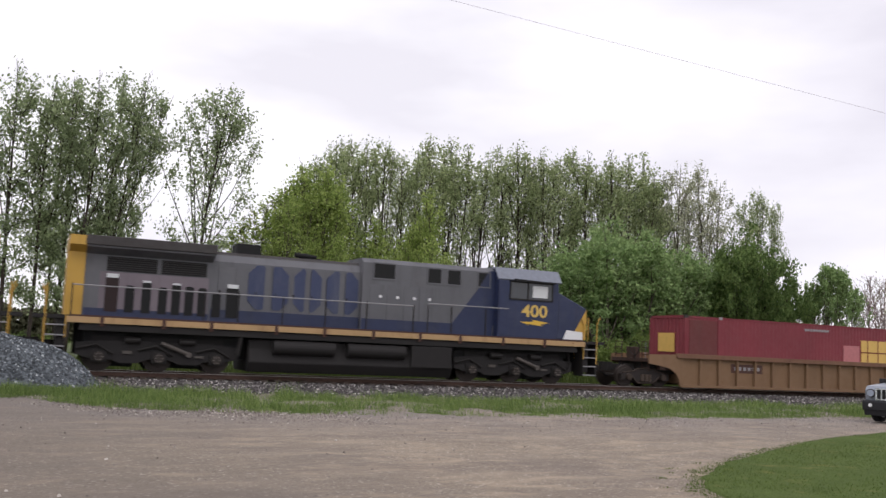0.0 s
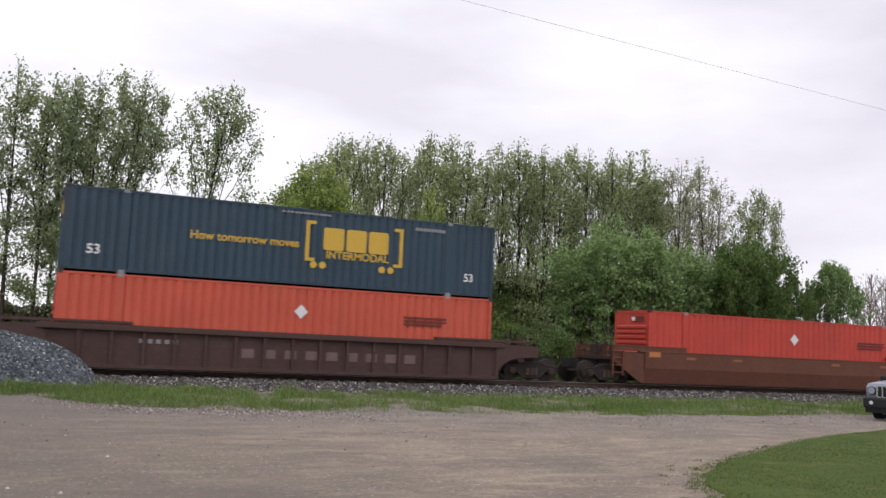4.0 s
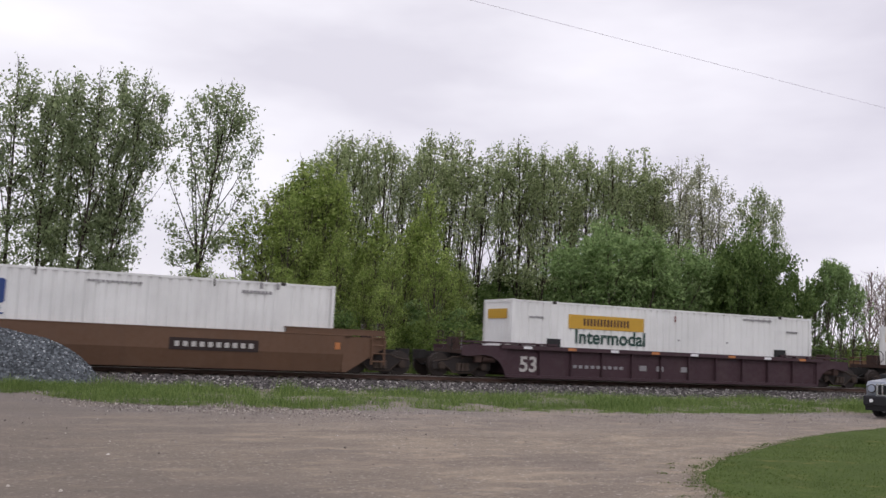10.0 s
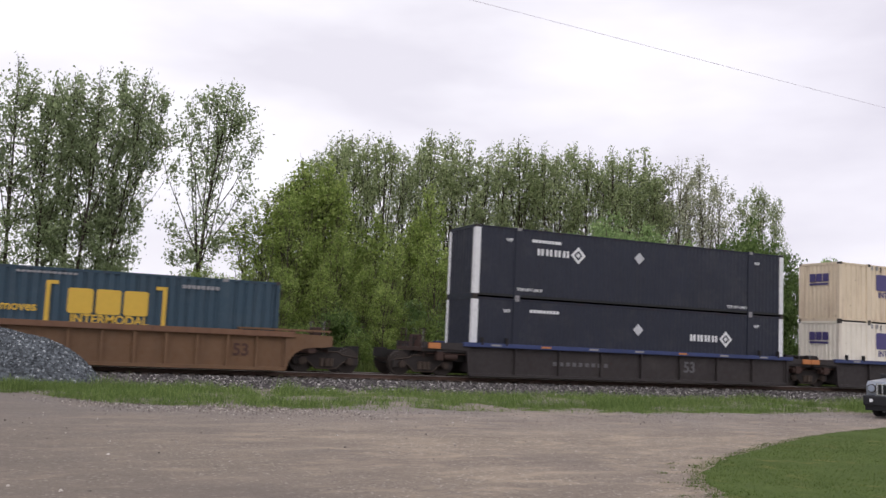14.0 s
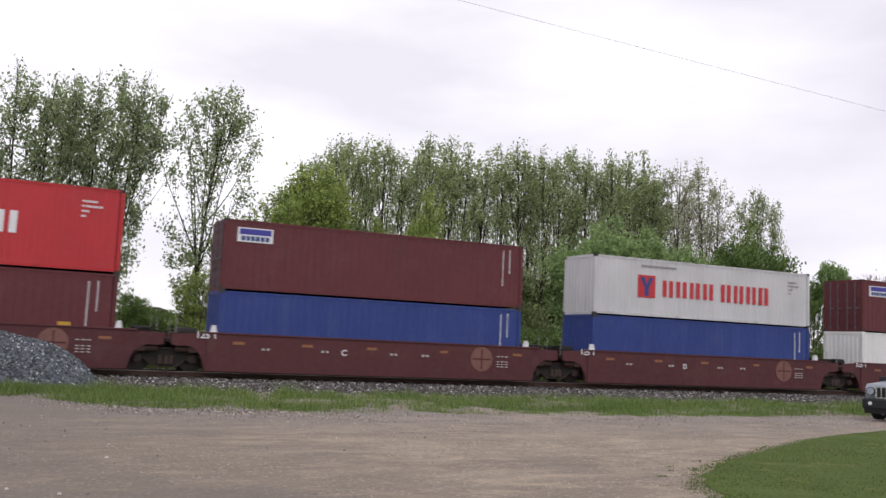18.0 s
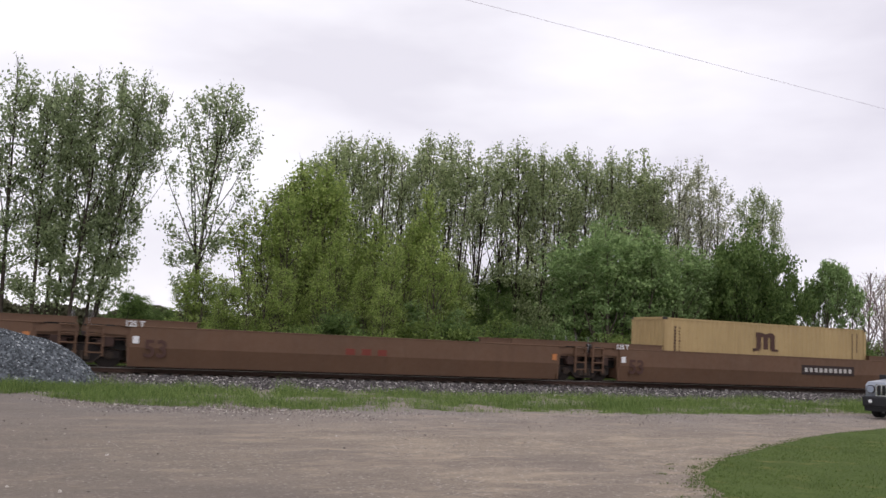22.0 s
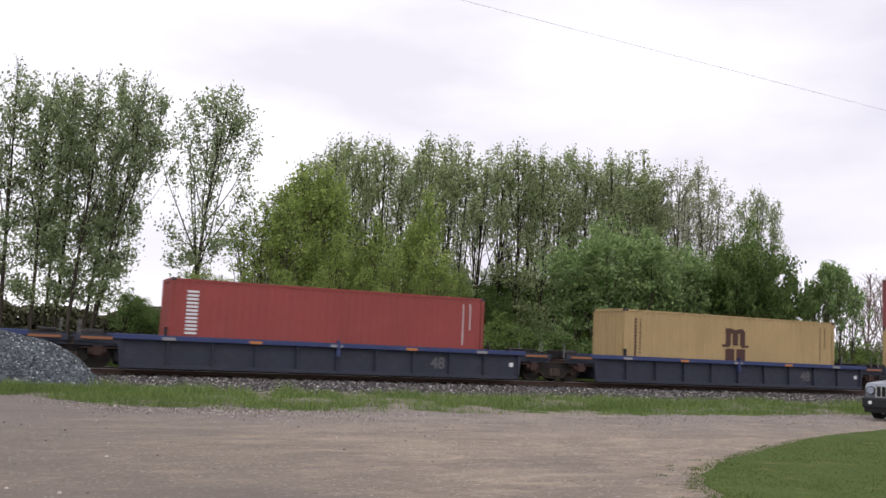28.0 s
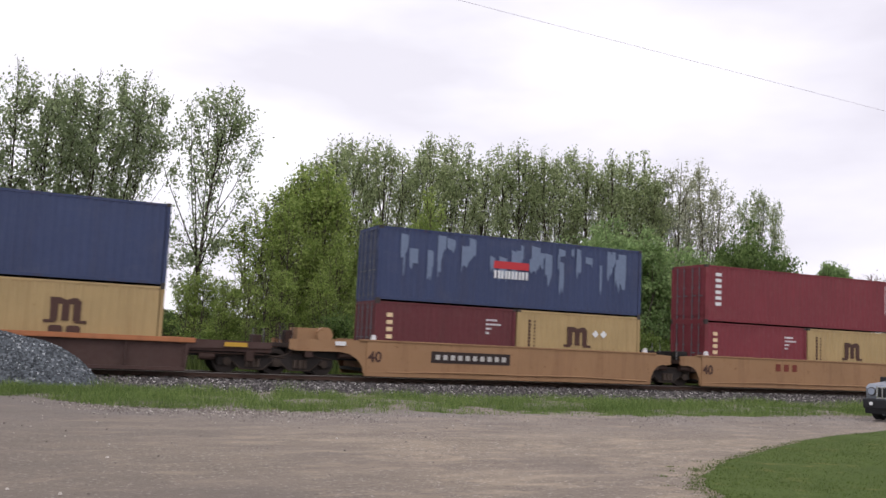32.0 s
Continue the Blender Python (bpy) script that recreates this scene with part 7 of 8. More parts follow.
b = put(plain_iso("maroon shipping container with white slanted vertical blocks", CRIMSON, H_STD, doors=True), 720.76, H_STD)
tall_blocks(b, -5.56, -5.18, 0.7, 2.3, 3, m_white, "white lettering blocks running down")

# ---- the locomotives ----
L_GREY = paint("locomotive_grey_paint", C(98, 98, 103), 0.5, 0.5, 0.15, C(40, 38, 40))
L_BLUE = paint("locomotive_blue_paint", C(37, 46, 78), 0.45, 0.5, 0.1, C(34, 34, 42))
L_YELLOW = paint("locomotive_yellow_paint", C(190, 150, 64), 0.5, 0.35, 0.2, C(70, 54, 36))
L_ROOF = paint("sooty_roof_paint", C(58, 54, 54), 0.7, 0.5, 0.15, C(30, 28, 28))
L_STRIPE = paint("worn_yellow_stripe_paint", C(178, 146, 104), 0.6, 0.95, 0.85, C(92, 52, 32))
L_PALE = paint("faded_mauve_grey_paint", C(122, 112, 120), 0.6, 0.6, 0.3, C(60, 46, 48))
m_glass = glass("dark_cab_glass")
m_pane = plain("pale_grey_white", C(206, 208, 210), 0.3, 0, 0.05)
# near-black: shade of openings and underside put into the colour, also black fittings
m_void = plain("black_and_deep_shade", C(14, 14, 16), 0.8)
m_tank = plain("grimy_tank_steel", C(29, 26, 26), 0.75, 0.1)


def locomotive(label):
    """A six-axle freight locomotive; x = 0 is its middle, its cab towards +x."""
    o = thing("locomotive", label, "locomotive", "locomotives")
    Y = 1.55
    part("walkway", Geo().box(-10.0, 10.1, -Y + 0.02, Y - 0.02, 1.62, 1.84), m_tank, o)
    for s in (-1, 1):
        part("side_sill", Geo().box(-10.0, 10.05, -0.02, 0.02, 1.60, 1.80), L_STRIPE, o, "worn yellow sill stripe", at=pose(0, s * Y, 0))
        for x in (-8.9, -6.9, -5.3, -3.0, -1.2, 0.7, 2.6, 4.3, 6.2, 8.1):
            part("sill_bracket", shared("sill_bracket", lambda: Geo().box(-0.06, 0.06, -0.03, 0.03, 1.5, 1.82), plain("rusty_bracket", C(70, 46, 40), 0.8)), None, o, at=pose(x, s * (Y + 0.005), 0))
        part("rust_line", Geo().box(-9.9, 10.0, -0.012, 0.012, 1.80, 1.86), plain("rusty_bracket", C(70, 46, 40), 0.8), o, "rusty line above the sill", at=pose(0, s * (Y - 0.01), 0))
        part("under_sill", Geo().box(-9.6, 9.7, -0.03, 0.03, 1.36, 1.56), m_tank, o, at=pose(0, s * (Y - 0.08), 0))
    # filler between the bogies, coloured near-black for the shade beneath
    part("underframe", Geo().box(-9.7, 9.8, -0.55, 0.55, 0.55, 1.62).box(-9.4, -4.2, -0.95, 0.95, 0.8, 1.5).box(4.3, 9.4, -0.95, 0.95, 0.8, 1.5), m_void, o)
    # radiator section with its overhanging roof
    part("radiator_body", Geo().prism([(-0.95, 1.84), (0.95, 1.84), (0.95, 3.95), (1.42, 4.16), (1.42, 4.22), (-1.42, 4.22), (-1.42, 4.16), (-0.95, 3.95)], -9.55, -5.3, "x"), L_GREY, o)
    part("rear_face", Geo().prism([(-1.0, 1.84), (1.0, 1.84), (1.0, 3.98), (1.45, 4.2), (1.45, 4.52), (-1.45, 4.52), (-1.45, 4.2), (-1.0, 3.98)], -10.1, -9.55, "x"), L_YELLOW, o, "yellow rear end")
    part("radiator_roof", Geo().prism([(-1.5, 4.22), (1.5, 4.22), (1.46, 4.55), (-1.46, 4.55)], -9.6, -5.25, "x"), L_ROOF, o, bevel=0.03)
    for x0, x1 in ((-8.85, -7.2), (-7.05, -5.5)):
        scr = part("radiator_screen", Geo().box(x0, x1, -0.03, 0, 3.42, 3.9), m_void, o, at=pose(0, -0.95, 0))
        for k in range(6):
            part("slat", shared(("screen_slat", x0), lambda: Geo().box(x0, x1, -0.045, -0.02, 0, 0.02), L_ROOF), None, scr, at=pose(0, 0, 3.47 + k * 0.075))
    part("louvre_panel", Geo().box(-9.05, -5.4, -0.015, 0, 2.12, 3.38), L_PALE, o, "faded mauve panel behind the louvres", at=pose(0, -0.95, 0))
    for k, x in enumerate((-8.85, -8.2, -7.65, -7.1, -6.65, -6.2, -5.75, -5.25, -4.75)):
        wide = 0.42 if k in (0, 8) else 0.3
        top = (3.2, 2.95, 3.1, 2.95, 3.08, 3.04, 3.02, 2.86, 3.1)[k]
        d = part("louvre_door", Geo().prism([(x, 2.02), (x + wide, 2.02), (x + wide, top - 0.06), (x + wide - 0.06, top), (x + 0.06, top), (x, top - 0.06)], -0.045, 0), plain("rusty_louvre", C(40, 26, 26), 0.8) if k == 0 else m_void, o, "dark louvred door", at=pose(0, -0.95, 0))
        if k in (0, 2, 4, 8):
            part("louvre_cap", Geo().box(x + 0.02, x + wide - 0.02, -0.06, 0, top - 0.02, top + (0.12 if k in (0, 8) else 0.05)), m_pane, d, "pale cap")
    # engine hood
    part("engine_hood", Geo().prism([(-0.92, 1.84), (0.92, 1.84), (0.92, 4.02), (0.72, 4.3), (-0.72, 4.3), (-0.92, 4.02)], -5.3, 0.3, "x"), L_GREY, o)
    part("hood_roof", Geo().prism([(-0.74, 4.28), (0.74, 4.28), (0.6, 4.4), (-0.6, 4.4)], -5.28, 0.28, "x"), L_ROOF, o)
    part("exhaust_stack", Geo().box(-4.4, -3.5, -0.5, 0.5, 4.38, 4.78), m_void, o, bevel=0.04)
    part("air_horn", Geo().box(-2.0, -1.1, -0.3, 0.3, 4.38, 4.46).cyl((-1.9, -0.2, 4.55), 0.09, 0.5, "x", 10).cyl((-1.4, 0.15, 4.56), 0.1, 0.45, "x", 10, 0.05), m_void, o)
    for k, x in enumerate((-5.1, -4.45, -3.8, -3.1, -2.4, -1.7, -1.0, -0.35)):
        d = part("hood_door", Geo().box(x + 0.03, x + 0.6, -0.025, 0, 1.95, 3.85), L_GREY, o, at=pose(0, -0.92, 0))
        part("door_latch", Geo().box(x + 0.06, x + 0.14, -0.05, -0.02, 2.9, 3.0), m_steel, d)
    for x0, x1 in ((-4.0, -2.5), (-2.3, -1.25), (-1.05, 0.2)):
        z0, z1, c = 2.38, 3.98, 0.3
        me, w = Geo(), (x1 - x0) * 0.4
        for a, b, l, r in ((x0, x0 + w, c, 0.06), (x1 - w, x1, 0.06, c)):
            me.prism([(a + l, z0), (b - r, z0), (b, z0 + r), (b, z1 - r), (b - r, z1), (a + l, z1), (a, z1 - l), (a, z0 + l)], -0.05, -0.02)
        part("emblem_block", me, paint("dull_blue_mark", C(56, 64, 94), 0.6, 0.95, 0.1, C(104, 106, 114)), o, "large faded blue block", at=pose(0, -0.92, 0))
    # auxiliary cab section
    part("equipment_body", Geo().prism([(-1.12, 1.84), (1.12, 1.84), (1.12, 4.42), (0.9, 4.6), (-0.9, 4.6), (-1.12, 4.42)], 0.3, 5.95, "x"), L_GREY, o)
    for x, w, z in ((0.75, 0.85, 3.85), (3.0, 0.55, 3.82), (3.85, 0.55, 3.82), (5.2, 0.5, 3.82)):
        f = part("intake_window", Geo().box(x, x + w, -0.02, 0.01, z, z + 0.55), m_void, o, "dark intake grille", at=pose(0, -1.12, 0))
        part("intake_frame", Geo().box(x - 0.05, x, -0.03, 0, z - 0.05, z + 0.6).box(x + w, x + w + 0.05, -0.03, 0, z - 0.05, z + 0.6).box(x - 0.05, x + w + 0.05, -0.03, 0, z + 0.55, z + 0.6).box(x - 0.05, x + w + 0.05, -0.03, 0, z - 0.05, z), L_GREY, f)
    for x in (0.6, 1.3, 2.0, 2.65):
        d = part("hood_door", Geo().box(x + 0.03, x + 0.6, -0.02, 0, 1.98, 3.6), L_GREY, o, at=pose(0, -1.12, 0))
        part("door_latch", Geo().box(x + 0.4, x + 0.5, -0.05, -0.02, 3.1, 3.2), m_white, d)
    part("lower_band", Geo().box(-5.3, 0.28, -0.05, -0.02, 1.86, 2.3), L_BLUE, o, "blue lower band", at=pose(0, -0.92, 0))
    part("lower_band", Geo().box(-9.5, -5.35, -0.03, 0, 1.86, 2.12), L_BLUE, o, "blue lower band", at=pose(0, -0.95, 0))
    part("lower_band", Geo().box(0.32, 5.9, -0.025, 0, 1.86, 2.28), L_BLUE, o, "blue lower band", at=pose(0, -1.12, 0))
    part("blue_flash", Geo().prism([(4.1, 2.28), (5.95, 2.28), (5.95, 4.5), (5.65, 4.45), (5.2, 3.7)], -0.02, 0.0), L_BLUE, o, "slanting blue flash", at=pose(0, -1.12 - 0.004, 0))
    # cab and nose
    cab = part("cab", Geo().prism([(-1.5, 1.84), (1.5, 1.84), (1.5, 4.1), (1.2, 4.62), (-1.2, 4.62), (-1.5, 4.1)], 5.95, 8.75, "x"), L_BLUE, o, bevel=0.03)
    part("cab_roof", Geo().prism([(-1.54, 4.18), (-1.2, 4.66), (1.2, 4.66), (1.54, 4.18), (1.5, 4.14), (1.18, 4.6), (-1.18, 4.6), (-1.5, 4.14)], 5.9, 8.85, "x"), plain("pale_cab_roof", C(120, 124, 136), 0.6), o)
    win = part("cab_window", Geo().box(6.5, 8.4, -0.015, 0.01, 3.42, 4.06), m_glass, cab, "dark cab side window", at=pose(0, -1.5, 0))
    part("window_frame", Geo().box(6.44, 6.5, -0.03, 0, 3.36, 4.12).box(8.4, 8.46, -0.03, 0, 3.36, 4.12).box(6.44, 8.46, -0.03, 0, 4.06, 4.12).box(6.44, 8.46, -0.03, 0, 3.36, 3.42).box(7.25, 7.32, -0.03, 0, 3.4, 4.1), m_steel, cab, at=pose(0, -1.5, 0))
    # pale sheet on the glass: light in the window as a colour
    part("window_blind", Geo().box(7.5, 8.2, -0.03, -0.016, 3.5, 3.98), m_pane, cab, "pale lit pane", at=pose(0, -1.5, 0))
    part("awning", Geo().prism([(6.6, 4.1), (8.5, 4.1), (8.5, 4.14), (6.6, 4.2)], -0.25, 0), m_void, cab, at=pose(0, -1.5, 0))
    nose = part("nose", Geo().prism([(8.75, 1.84), (10.05, 1.84), (10.15, 2.2), (10.15, 3.2), (8.75, 3.82)], -1.42, 1.42), L_BLUE, o, bevel=0.06)
    part("nose_chevron", Geo().prism([(9.4, 1.9), (10.12, 1.9), (10.16, 2.3), (10.16, 3.15)], -0.012, 0), L_YELLOW, nose, "yellow slanting nose panel", at=pose(0, -1.42, 0))
    part("nose_front", Geo().prism([(-1.38, 1.9), (1.38, 1.9), (1.38, 3.1), (-1.38, 3.1)], 10.155, 10.175, "x"), L_YELLOW, nose)
    part("nose_scuff", Geo().prism([(9.05, 1.88), (10.0, 1.88), (9.98, 2.2), (9.2, 2.26)], -0.02, 0), m_white, nose, "pale scuffed patch", at=pose(0, -1.42, 0))
    part("windscreen", Geo().prism([(-1.3, 3.75), (1.3, 3.75), (1.15, 4.4), (-1.15, 4.4)], 8.74, 8.78, "x"), m_glass, cab)
    me = letters("400", 1.0, plain("pale_gold_number", C(204, 172, 92), 0.5, 0, 0.15))
    wide = max(v.co.x for v in me.vertices) - min(v.co.x for v in me.vertices)
    num = part("lettering", me, None, cab, "yellow road number", at=pose(7.02, -1.512, 2.72))
    num.scale = (1.2 / wide, 1, 1.2 / wide * 0.85)
    part("flash_mark", Geo().prism([(6.95, 2.5), (7.6, 2.52), (7.5, 2.6), (8.3, 2.5), (7.9, 2.42), (8.0, 2.36), (7.3, 2.42), (7.4, 2.36)], -0.012, 0), m_gold, cab, "yellow flash under the number", at=pose(0, -1.5, 0))
    part("cab_door", Geo().box(6.02, 6.4, -0.02, 0.0, 1.95, 3.7), L_BLUE, cab, at=pose(0, -1.5, 0))
    # handrails
    for s in (-1, 1):
        rail_line = part("handrail", Geo().tube([(-9.9, 0, 2.85), (2.3, 0, 2.85)], 0.024, 6).tube([(2.9, 0, 2.98), (6.4, 0, 2.98)], 0.024, 6), m_greymark, o, at=pose(0, s * (Y - 0.03), 0))
        for x in (-9.9, -5.6, -4.4, -2.8, -1.2, 0.4, 2.3, 2.9, 3.9, 5.4):
            part("stanchion", shared("stanchion", lambda: Geo().tube([(0, 0, 1.8), (0, 0, 2.9)], 0.024, 6), m_steel), None, rail_line, at=pose(x, 0, 0))
    # end steps and their rails
    for side in (-1, 1):
        for s in (-1, 1):
            st = part("end_steps", Geo().box(10.0, 10.04, -0.35, 0.35, 0.4, 1.85).box(10.62, 10.66, -0.35, 0.35, 0.4, 1.85).box(9.95, 11.05, -0.35, 0.35, 1.72, 1.84), m_tank, o, at=pose(0, s * 1.15, 0, 0, 0, 0) if side > 0 else pose(0, s * 1.15, 0, 0, 0, 180))
            for z in (0.42, 0.78, 1.14, 1.48):
                part("step_tread", shared("step_tread", lambda: Geo().box(10.02, 10.64, -0.36, 0.36, 0, 0.04), m_greymark), None, st, at=pose(0, 0, z))
            part("step_rail", shared("step_rail", lambda: Geo().tube([(10.02, -0.34, 1.1), (10.02, -0.34, 2.5), (9.9, -0.34, 2.75)], 0.025, 6).tube([(10.66, -0.34, 0.9), (10.66, -0.34, 2.55), (10.8, -0.34, 2.85)], 0.025, 6).tube([(10.02, 0.34, 1.1), (10.02, 0.34, 2.5)], 0.025, 6).tube([(10.66, 0.34, 0.9), (10.66, 0.34, 2.85)], 0.025, 6), L_YELLOW), None, st, "yellow step rails")
        part("end_beam", Geo().box(10.05, 10.3, -1.4, 1.4, 0.55, 1.75), m_tank, o, at=pose(0, 0, 0, 0, 0, 0 if side > 0 else 180))
        part("coupler", Geo().box(10.2, 11.35, -0.14, 0.14, 0.74, 0.98).prism([(11.2, -0.2), (11.65, -0.2), (11.6, 0.2), (11.2, 0.2)], 0.64, 1.05, "z"), m_steel, o, at=pose(0, 0, 0, 0, 0, 0 if side > 0 else 180))
    # fuel tank and air reservoirs
    part("fuel_tank", Geo().prism([(-1.25, 0.95), (-1.4, 0.5), (-1.2, 0.14), (1.2, 0.14), (1.4, 0.5), (1.25, 0.95), (1.25, 1.3), (-1.25, 1.3)], -3.9, 4.1, "x"), m_tank, o, bevel=0.05)
    for x in (-1.9, 0.9):
        part("air_reservoir", Geo().cyl((0, 0, 0), 0.26, 2.3, "x", 18), m_tank, o, at=pose(x, -1.36, 1.05), smooth=False)
    part("gauge_box", Geo().box(2.3, 4.0, -1.5, -1.35, 0.5, 1.32), m_tank, o, bevel=0.02)
    # six-wheeled bogies
    for side in (-1, 1):
        tr = part("locomotive_bogie", Geo().prism([(-2.7, 0.62), (-2.7, 0.95), (-1.6, 1.05), (1.6, 1.05), (2.7, 0.95), (2.7, 0.55), (2.2, 0.42), (1.55, 0.42), (1.3, 0.3), (0.7, 0.3), (0.35, 0.45), (-0.35, 0.45), (-0.7, 0.3), (-1.3, 0.3), (-1.55, 0.42), (-2.2, 0.42), (-2.7, 0.55)], -1.18, -1.05).prism([(-2.7, 0.62), (-2.7, 0.95), (2.7, 0.95), (2.7, 0.62)], 1.05, 1.18).box(-2.2, 2.2, -1.0, 1.0, 0.75, 1.2), m_tank, o, at=pose(side * 6.95, 0, 0))
        for x in (-1.35, 0.6, 1.35):
            part("traction_motor", shared("traction_motor", lambda: Geo().box(-0.55, 0.55, -0.62, 0.62, 0.16, 0.85), m_void, bevel=0.06), None, tr, at=pose(x, 0, 0))
        for x in (-1.95, 0.0, 1.95):
            w = part("wheelset", shared("loco_wheelset", lambda: Geo().cyl((0, 0, 0), 0.09, 2.2, "y", 12).cyl((0, -0.755, 0), 0.52, 0.13, "y", 28).cyl((0, 0.755, 0), 0.52, 0.13, "y", 28), m_wheel), None, tr, at=pose(x, 0, 0.52))
            part("axle_box", shared("axle_box", lambda: Geo().box(-0.24, 0.24, -1.25, -1.02, -0.2, 0.2).cyl((0, -1.27, 0), 0.15, 0.1, "y", 14), m_steel), None, tr, at=pose(x, 0, 0.52))
            hub = part("hub_cap", shared("hub_cap", lambda: Geo().cyl((0, -1.33, 0), 0.17, 0.05, "y", 16), plain("greasy_hub", C(56, 50, 47), 0.5, 0.4)), None, tr, "greasy grey hub cap", at=pose(x, 0, 0.5))
            for q in range(6):
                part("hub_bolt", shared("hub_bolt", lambda: Geo().cyl((0, -1.37, 0), 0.025, 0.04, "y", 6), plain("pale_bolt", C(112, 104, 98), 0.5, 0.4)), None, hub, at=pose(0.11 * math.cos(q * 1.047), 0, 0.11 * math.sin(q * 1.047)))
            part("brake_link", shared("brake_link", lambda: Geo().tube([(-0.7, -1.22, 0.25), (-0.1, -1.24, 0.4), (0.45, -1.22, 0.1)], 0.05, 6), m_steel), None, tr, at=pose(x, 0, 0.5))
        part("damper", Geo().tube([(0.05, -1.26, 1.02), (0.95, -1.3, 0.68)], 0.07, 10).cyl((0.98, -1.3, 0.66), 0.1, 0.12, "y", 12), plain("dusty_damper", C(84, 78, 74), 0.6, 0.2), tr, "dusty grey slanting damper")
        part("equaliser_pad", Geo().box(-1.2, -0.9, -1.25, -1.15, 0.62, 0.72).box(1.2, 1.5, -1.25, -1.15, 0.55, 0.62), plain("dusty_damper", C(84, 78, 74), 0.6, 0.2), tr)
        part("brake_cylinder", Geo().cyl((-0.9, -1.24, 1.08), 0.12, 0.5, "x", 12).cyl((0.9, -1.24, 1.08), 0.12, 0.5, "x", 12), m_steel, tr)
    part("sand_pipe_group", Geo().tube([(9.4, -1.3, 1.5), (9.5, -1.25, 0.8), (9.3, -1.0, 0.3)], 0.03, 6).tube([(-4.2, -1.4, 1.4), (-4.3, -1.38, 0.7)], 0.08, 8), m_steel, o)
    return o


loco = rides(locomotive("blue and grey six-axle freight locomotive with yellow ends, weathered"), -14.03)
lead = copy_thing(loco, pose(0, 0, 0))
tagged(lead, "leading blue and grey locomotive with a yellow end rail")
rides(lead, -14.03 - 22.4, 0, 0, 180)


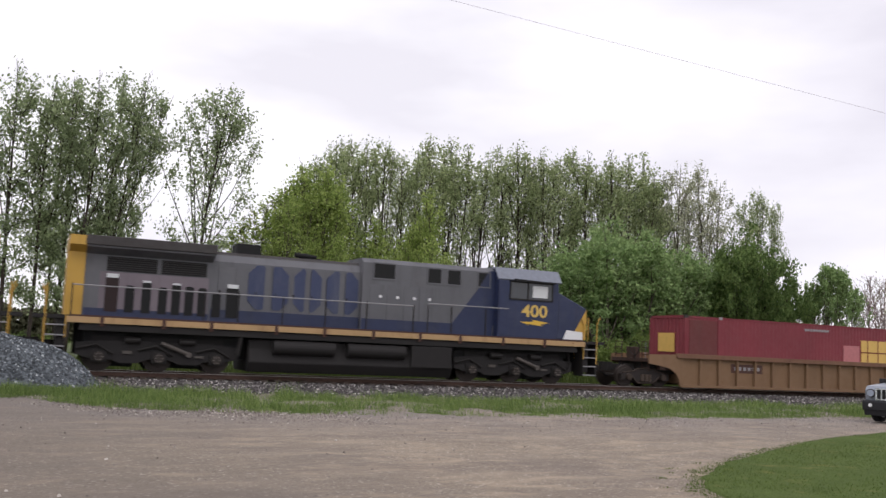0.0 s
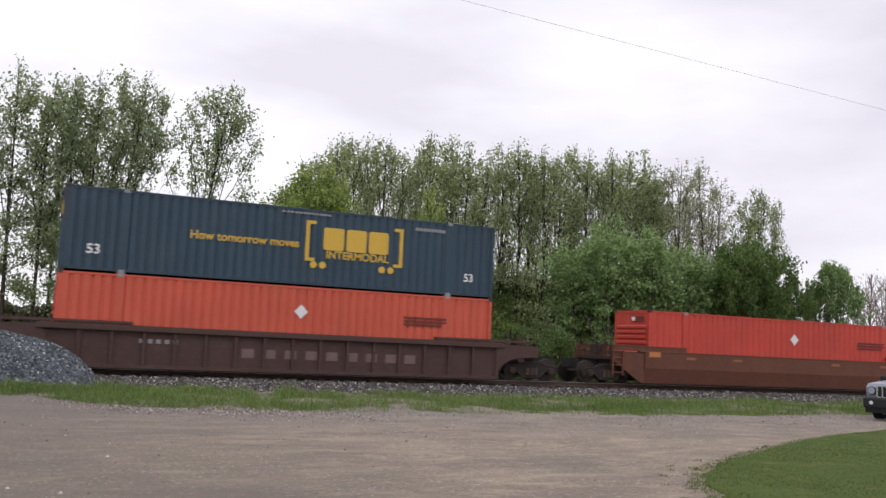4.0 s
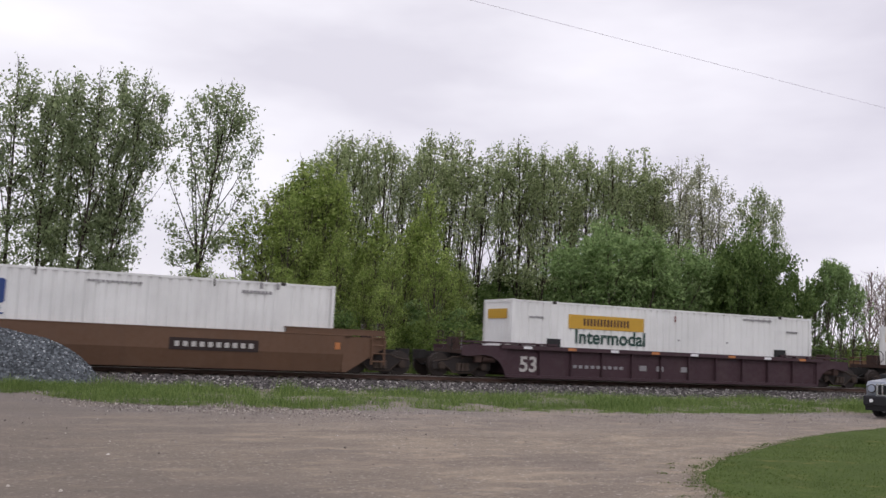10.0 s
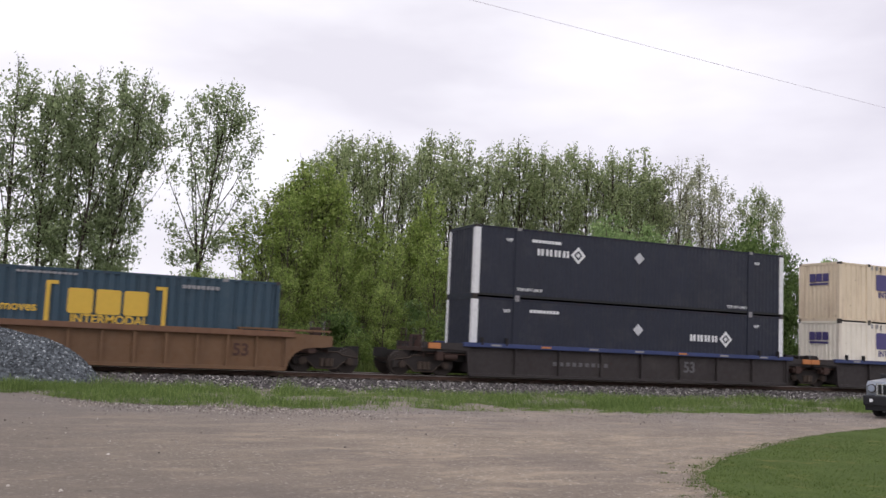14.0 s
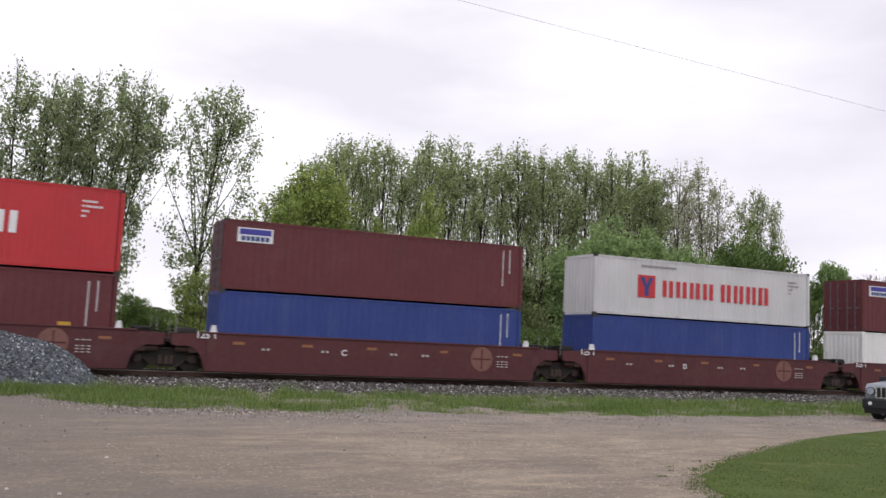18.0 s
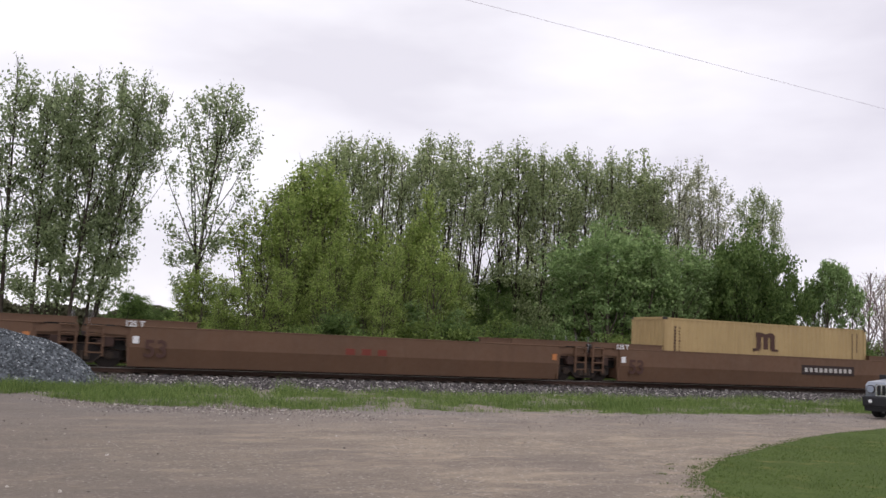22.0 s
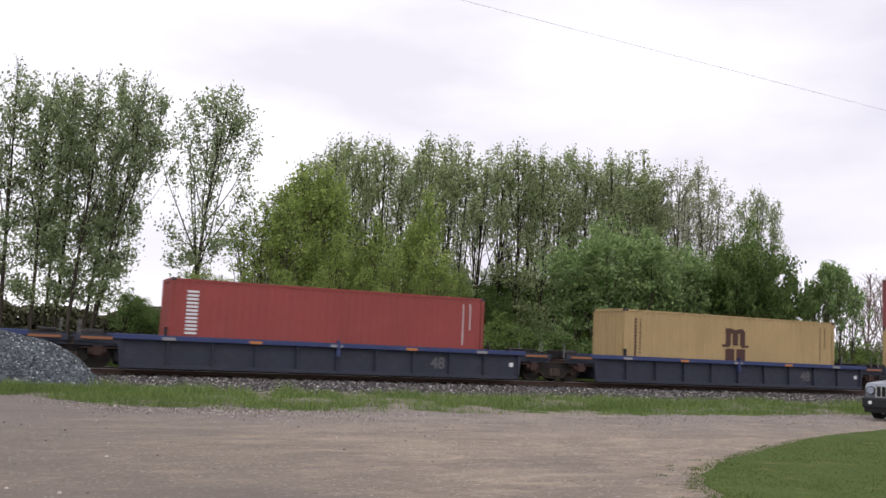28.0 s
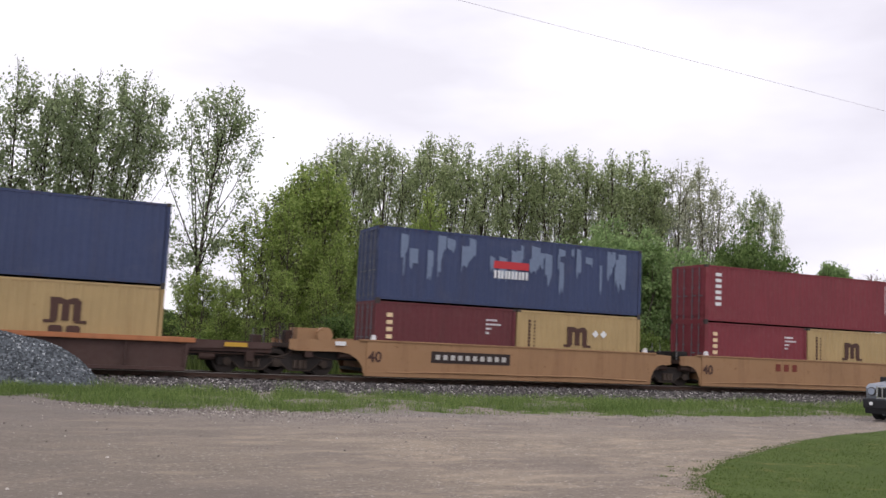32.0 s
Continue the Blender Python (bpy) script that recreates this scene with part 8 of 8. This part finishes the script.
# ---- the parked car ----
def parked_car(x, y, turn):
    o = thing("parked_car", "silver boxy off-road car with a slotted grille, parked on the gravel", "car", "", pose(x, y, LOT + 0.01, 0, 0, turn))
    silver = plain("silver_car_paint", C(136, 142, 152), 0.3, 0.3, 0.05)
    dark = plain("dark_bumper_plastic", C(24, 25, 30), 0.6)
    tyre = plain("tyre_rubber", C(28, 28, 30), 0.9)
    # length along x, front at -x
    part("body", Geo().prism([(-2.1, 0.62), (-2.14, 0.98), (-2.0, 1.1), (-0.75, 1.2), (-0.72, 1.16), (2.1, 1.18), (2.15, 0.55), (1.75, 0.42), (-1.7, 0.42)], -0.9, 0.9), silver, o, bevel=0.05)
    cabin = part("cabin", Geo().prism([(-0.85, 1.15), (-0.25, 1.68), (1.85, 1.7), (2.08, 1.15)], -0.78, 0.78), silver, o, bevel=0.06)
    part("windscreen", Geo().prism([(-0.84, 1.2), (-0.8, 1.2), (-0.26, 1.62), (-0.32, 1.64)], -0.68, 0.68), m_glass, cabin)
    for s in (-1, 1):
        part("side_window", Geo().prism([(-0.55, 1.22), (-0.15, 1.6), (1.7, 1.6), (1.85, 1.22)], -0.01, 0.01), m_glass, cabin, at=pose(0, s * 0.785, 0))
    part("bumper", Geo().prism([(-2.28, 0.36), (-2.3, 0.66), (-2.1, 0.68), (-2.0, 0.36)], -0.92, 0.92), dark, o, bevel=0.04)
    grille = part("grille", Geo().box(-2.18, -2.08, -0.56, 0.56, 0.68, 1.04), plain("chrome_trim", C(200, 204, 208), 0.2, 0.8), o)
    part("valance", Geo().prism([(-2.2, 0.22), (-2.24, 0.4), (-1.8, 0.44), (-1.75, 0.2)], -0.88, 0.88), dark, o)
    for k in range(7):
        part("grille_slot", shared("grille_slot", lambda: Geo().box(-2.2, -2.15, -0.045, 0.045, 0.72, 1.0), m_void), None, grille, at=pose(0, -0.45 + k * 0.15, 0))
    for s in (-1, 1):
        part("headlight", Geo().cyl((-2.14, s * 0.71, 0.88), 0.105, 0.1, "x", 18), glass("headlight_glass", (0.3, 0.34, 0.42, 1)), o)
        part("headlight_ring", Geo().cyl((-2.12, s * 0.71, 0.88), 0.13, 0.08, "x", 18), m_cast, o)
        part("fog_lamp", Geo().cyl((-2.3, s * 0.66, 0.52), 0.055, 0.04, "x", 12), m_white, o)
        part("mirror", Geo().box(-0.75, -0.6, s * 1.0 - 0.1, s * 1.0 + 0.1, 1.15, 1.32), dark, o, bevel=0.02)
        for x in (-1.4, 1.35):
            part("wheel_arch", shared("wheel_arch", lambda: Geo().prism([(0.46 * math.cos(k * 0.3927), 0.46 * math.sin(k * 0.3927)) for k in range(9)] + [(-0.40 * math.cos(k * 0.3927), 0.40 * math.sin(k * 0.3927)) for k in range(9)], -0.03, 0.03), dark), None, o, at=pose(x, s * 0.91, 0.38))
            w = part("wheel", shared("car_tyre", lambda: Geo().cyl((0, 0, 0), 0.36, 0.24, "y", 26), tyre, bevel=0.03), None, o, at=pose(x, s * 0.8, 0.36))
            part("rim", shared("car_rim", lambda: Geo().cyl((0, 0, 0), 0.22, 0.26, "y", 20), plain("alloy_rim", C(150, 152, 156), 0.35, 0.6)), None, w)
    return o


parked_car(25.76, -13.81, 16)

# ---- the wire overhead ----
a, b = Vector((-40.0, 0.0, 18.3)), Vector((90.0, 0.0, 12.55))
line = [a + (b - a) * (k / 48) for k in range(49)]
wire = tagged(new("overhead_wire", Geo().tube(line, 0.008, 6).mesh("overhead_wire", plain("dull_wire", C(206, 198, 212), 0.6))), "thin grey overhead wire across the sky", "wire", "", "structure")


# ---- what moves ----
def motions():
    times = [0, 0.5, 1, 2, 4, 6, 8, 11, 14, 17, 20, 23, 26, 28, 30, 31, 31.5, 32]
    for ob, x, y, z, turn in moving:
        walk(ob, [(t, pose(x - run(t), y, z, 0, 0, turn)) for t in times])


motions()
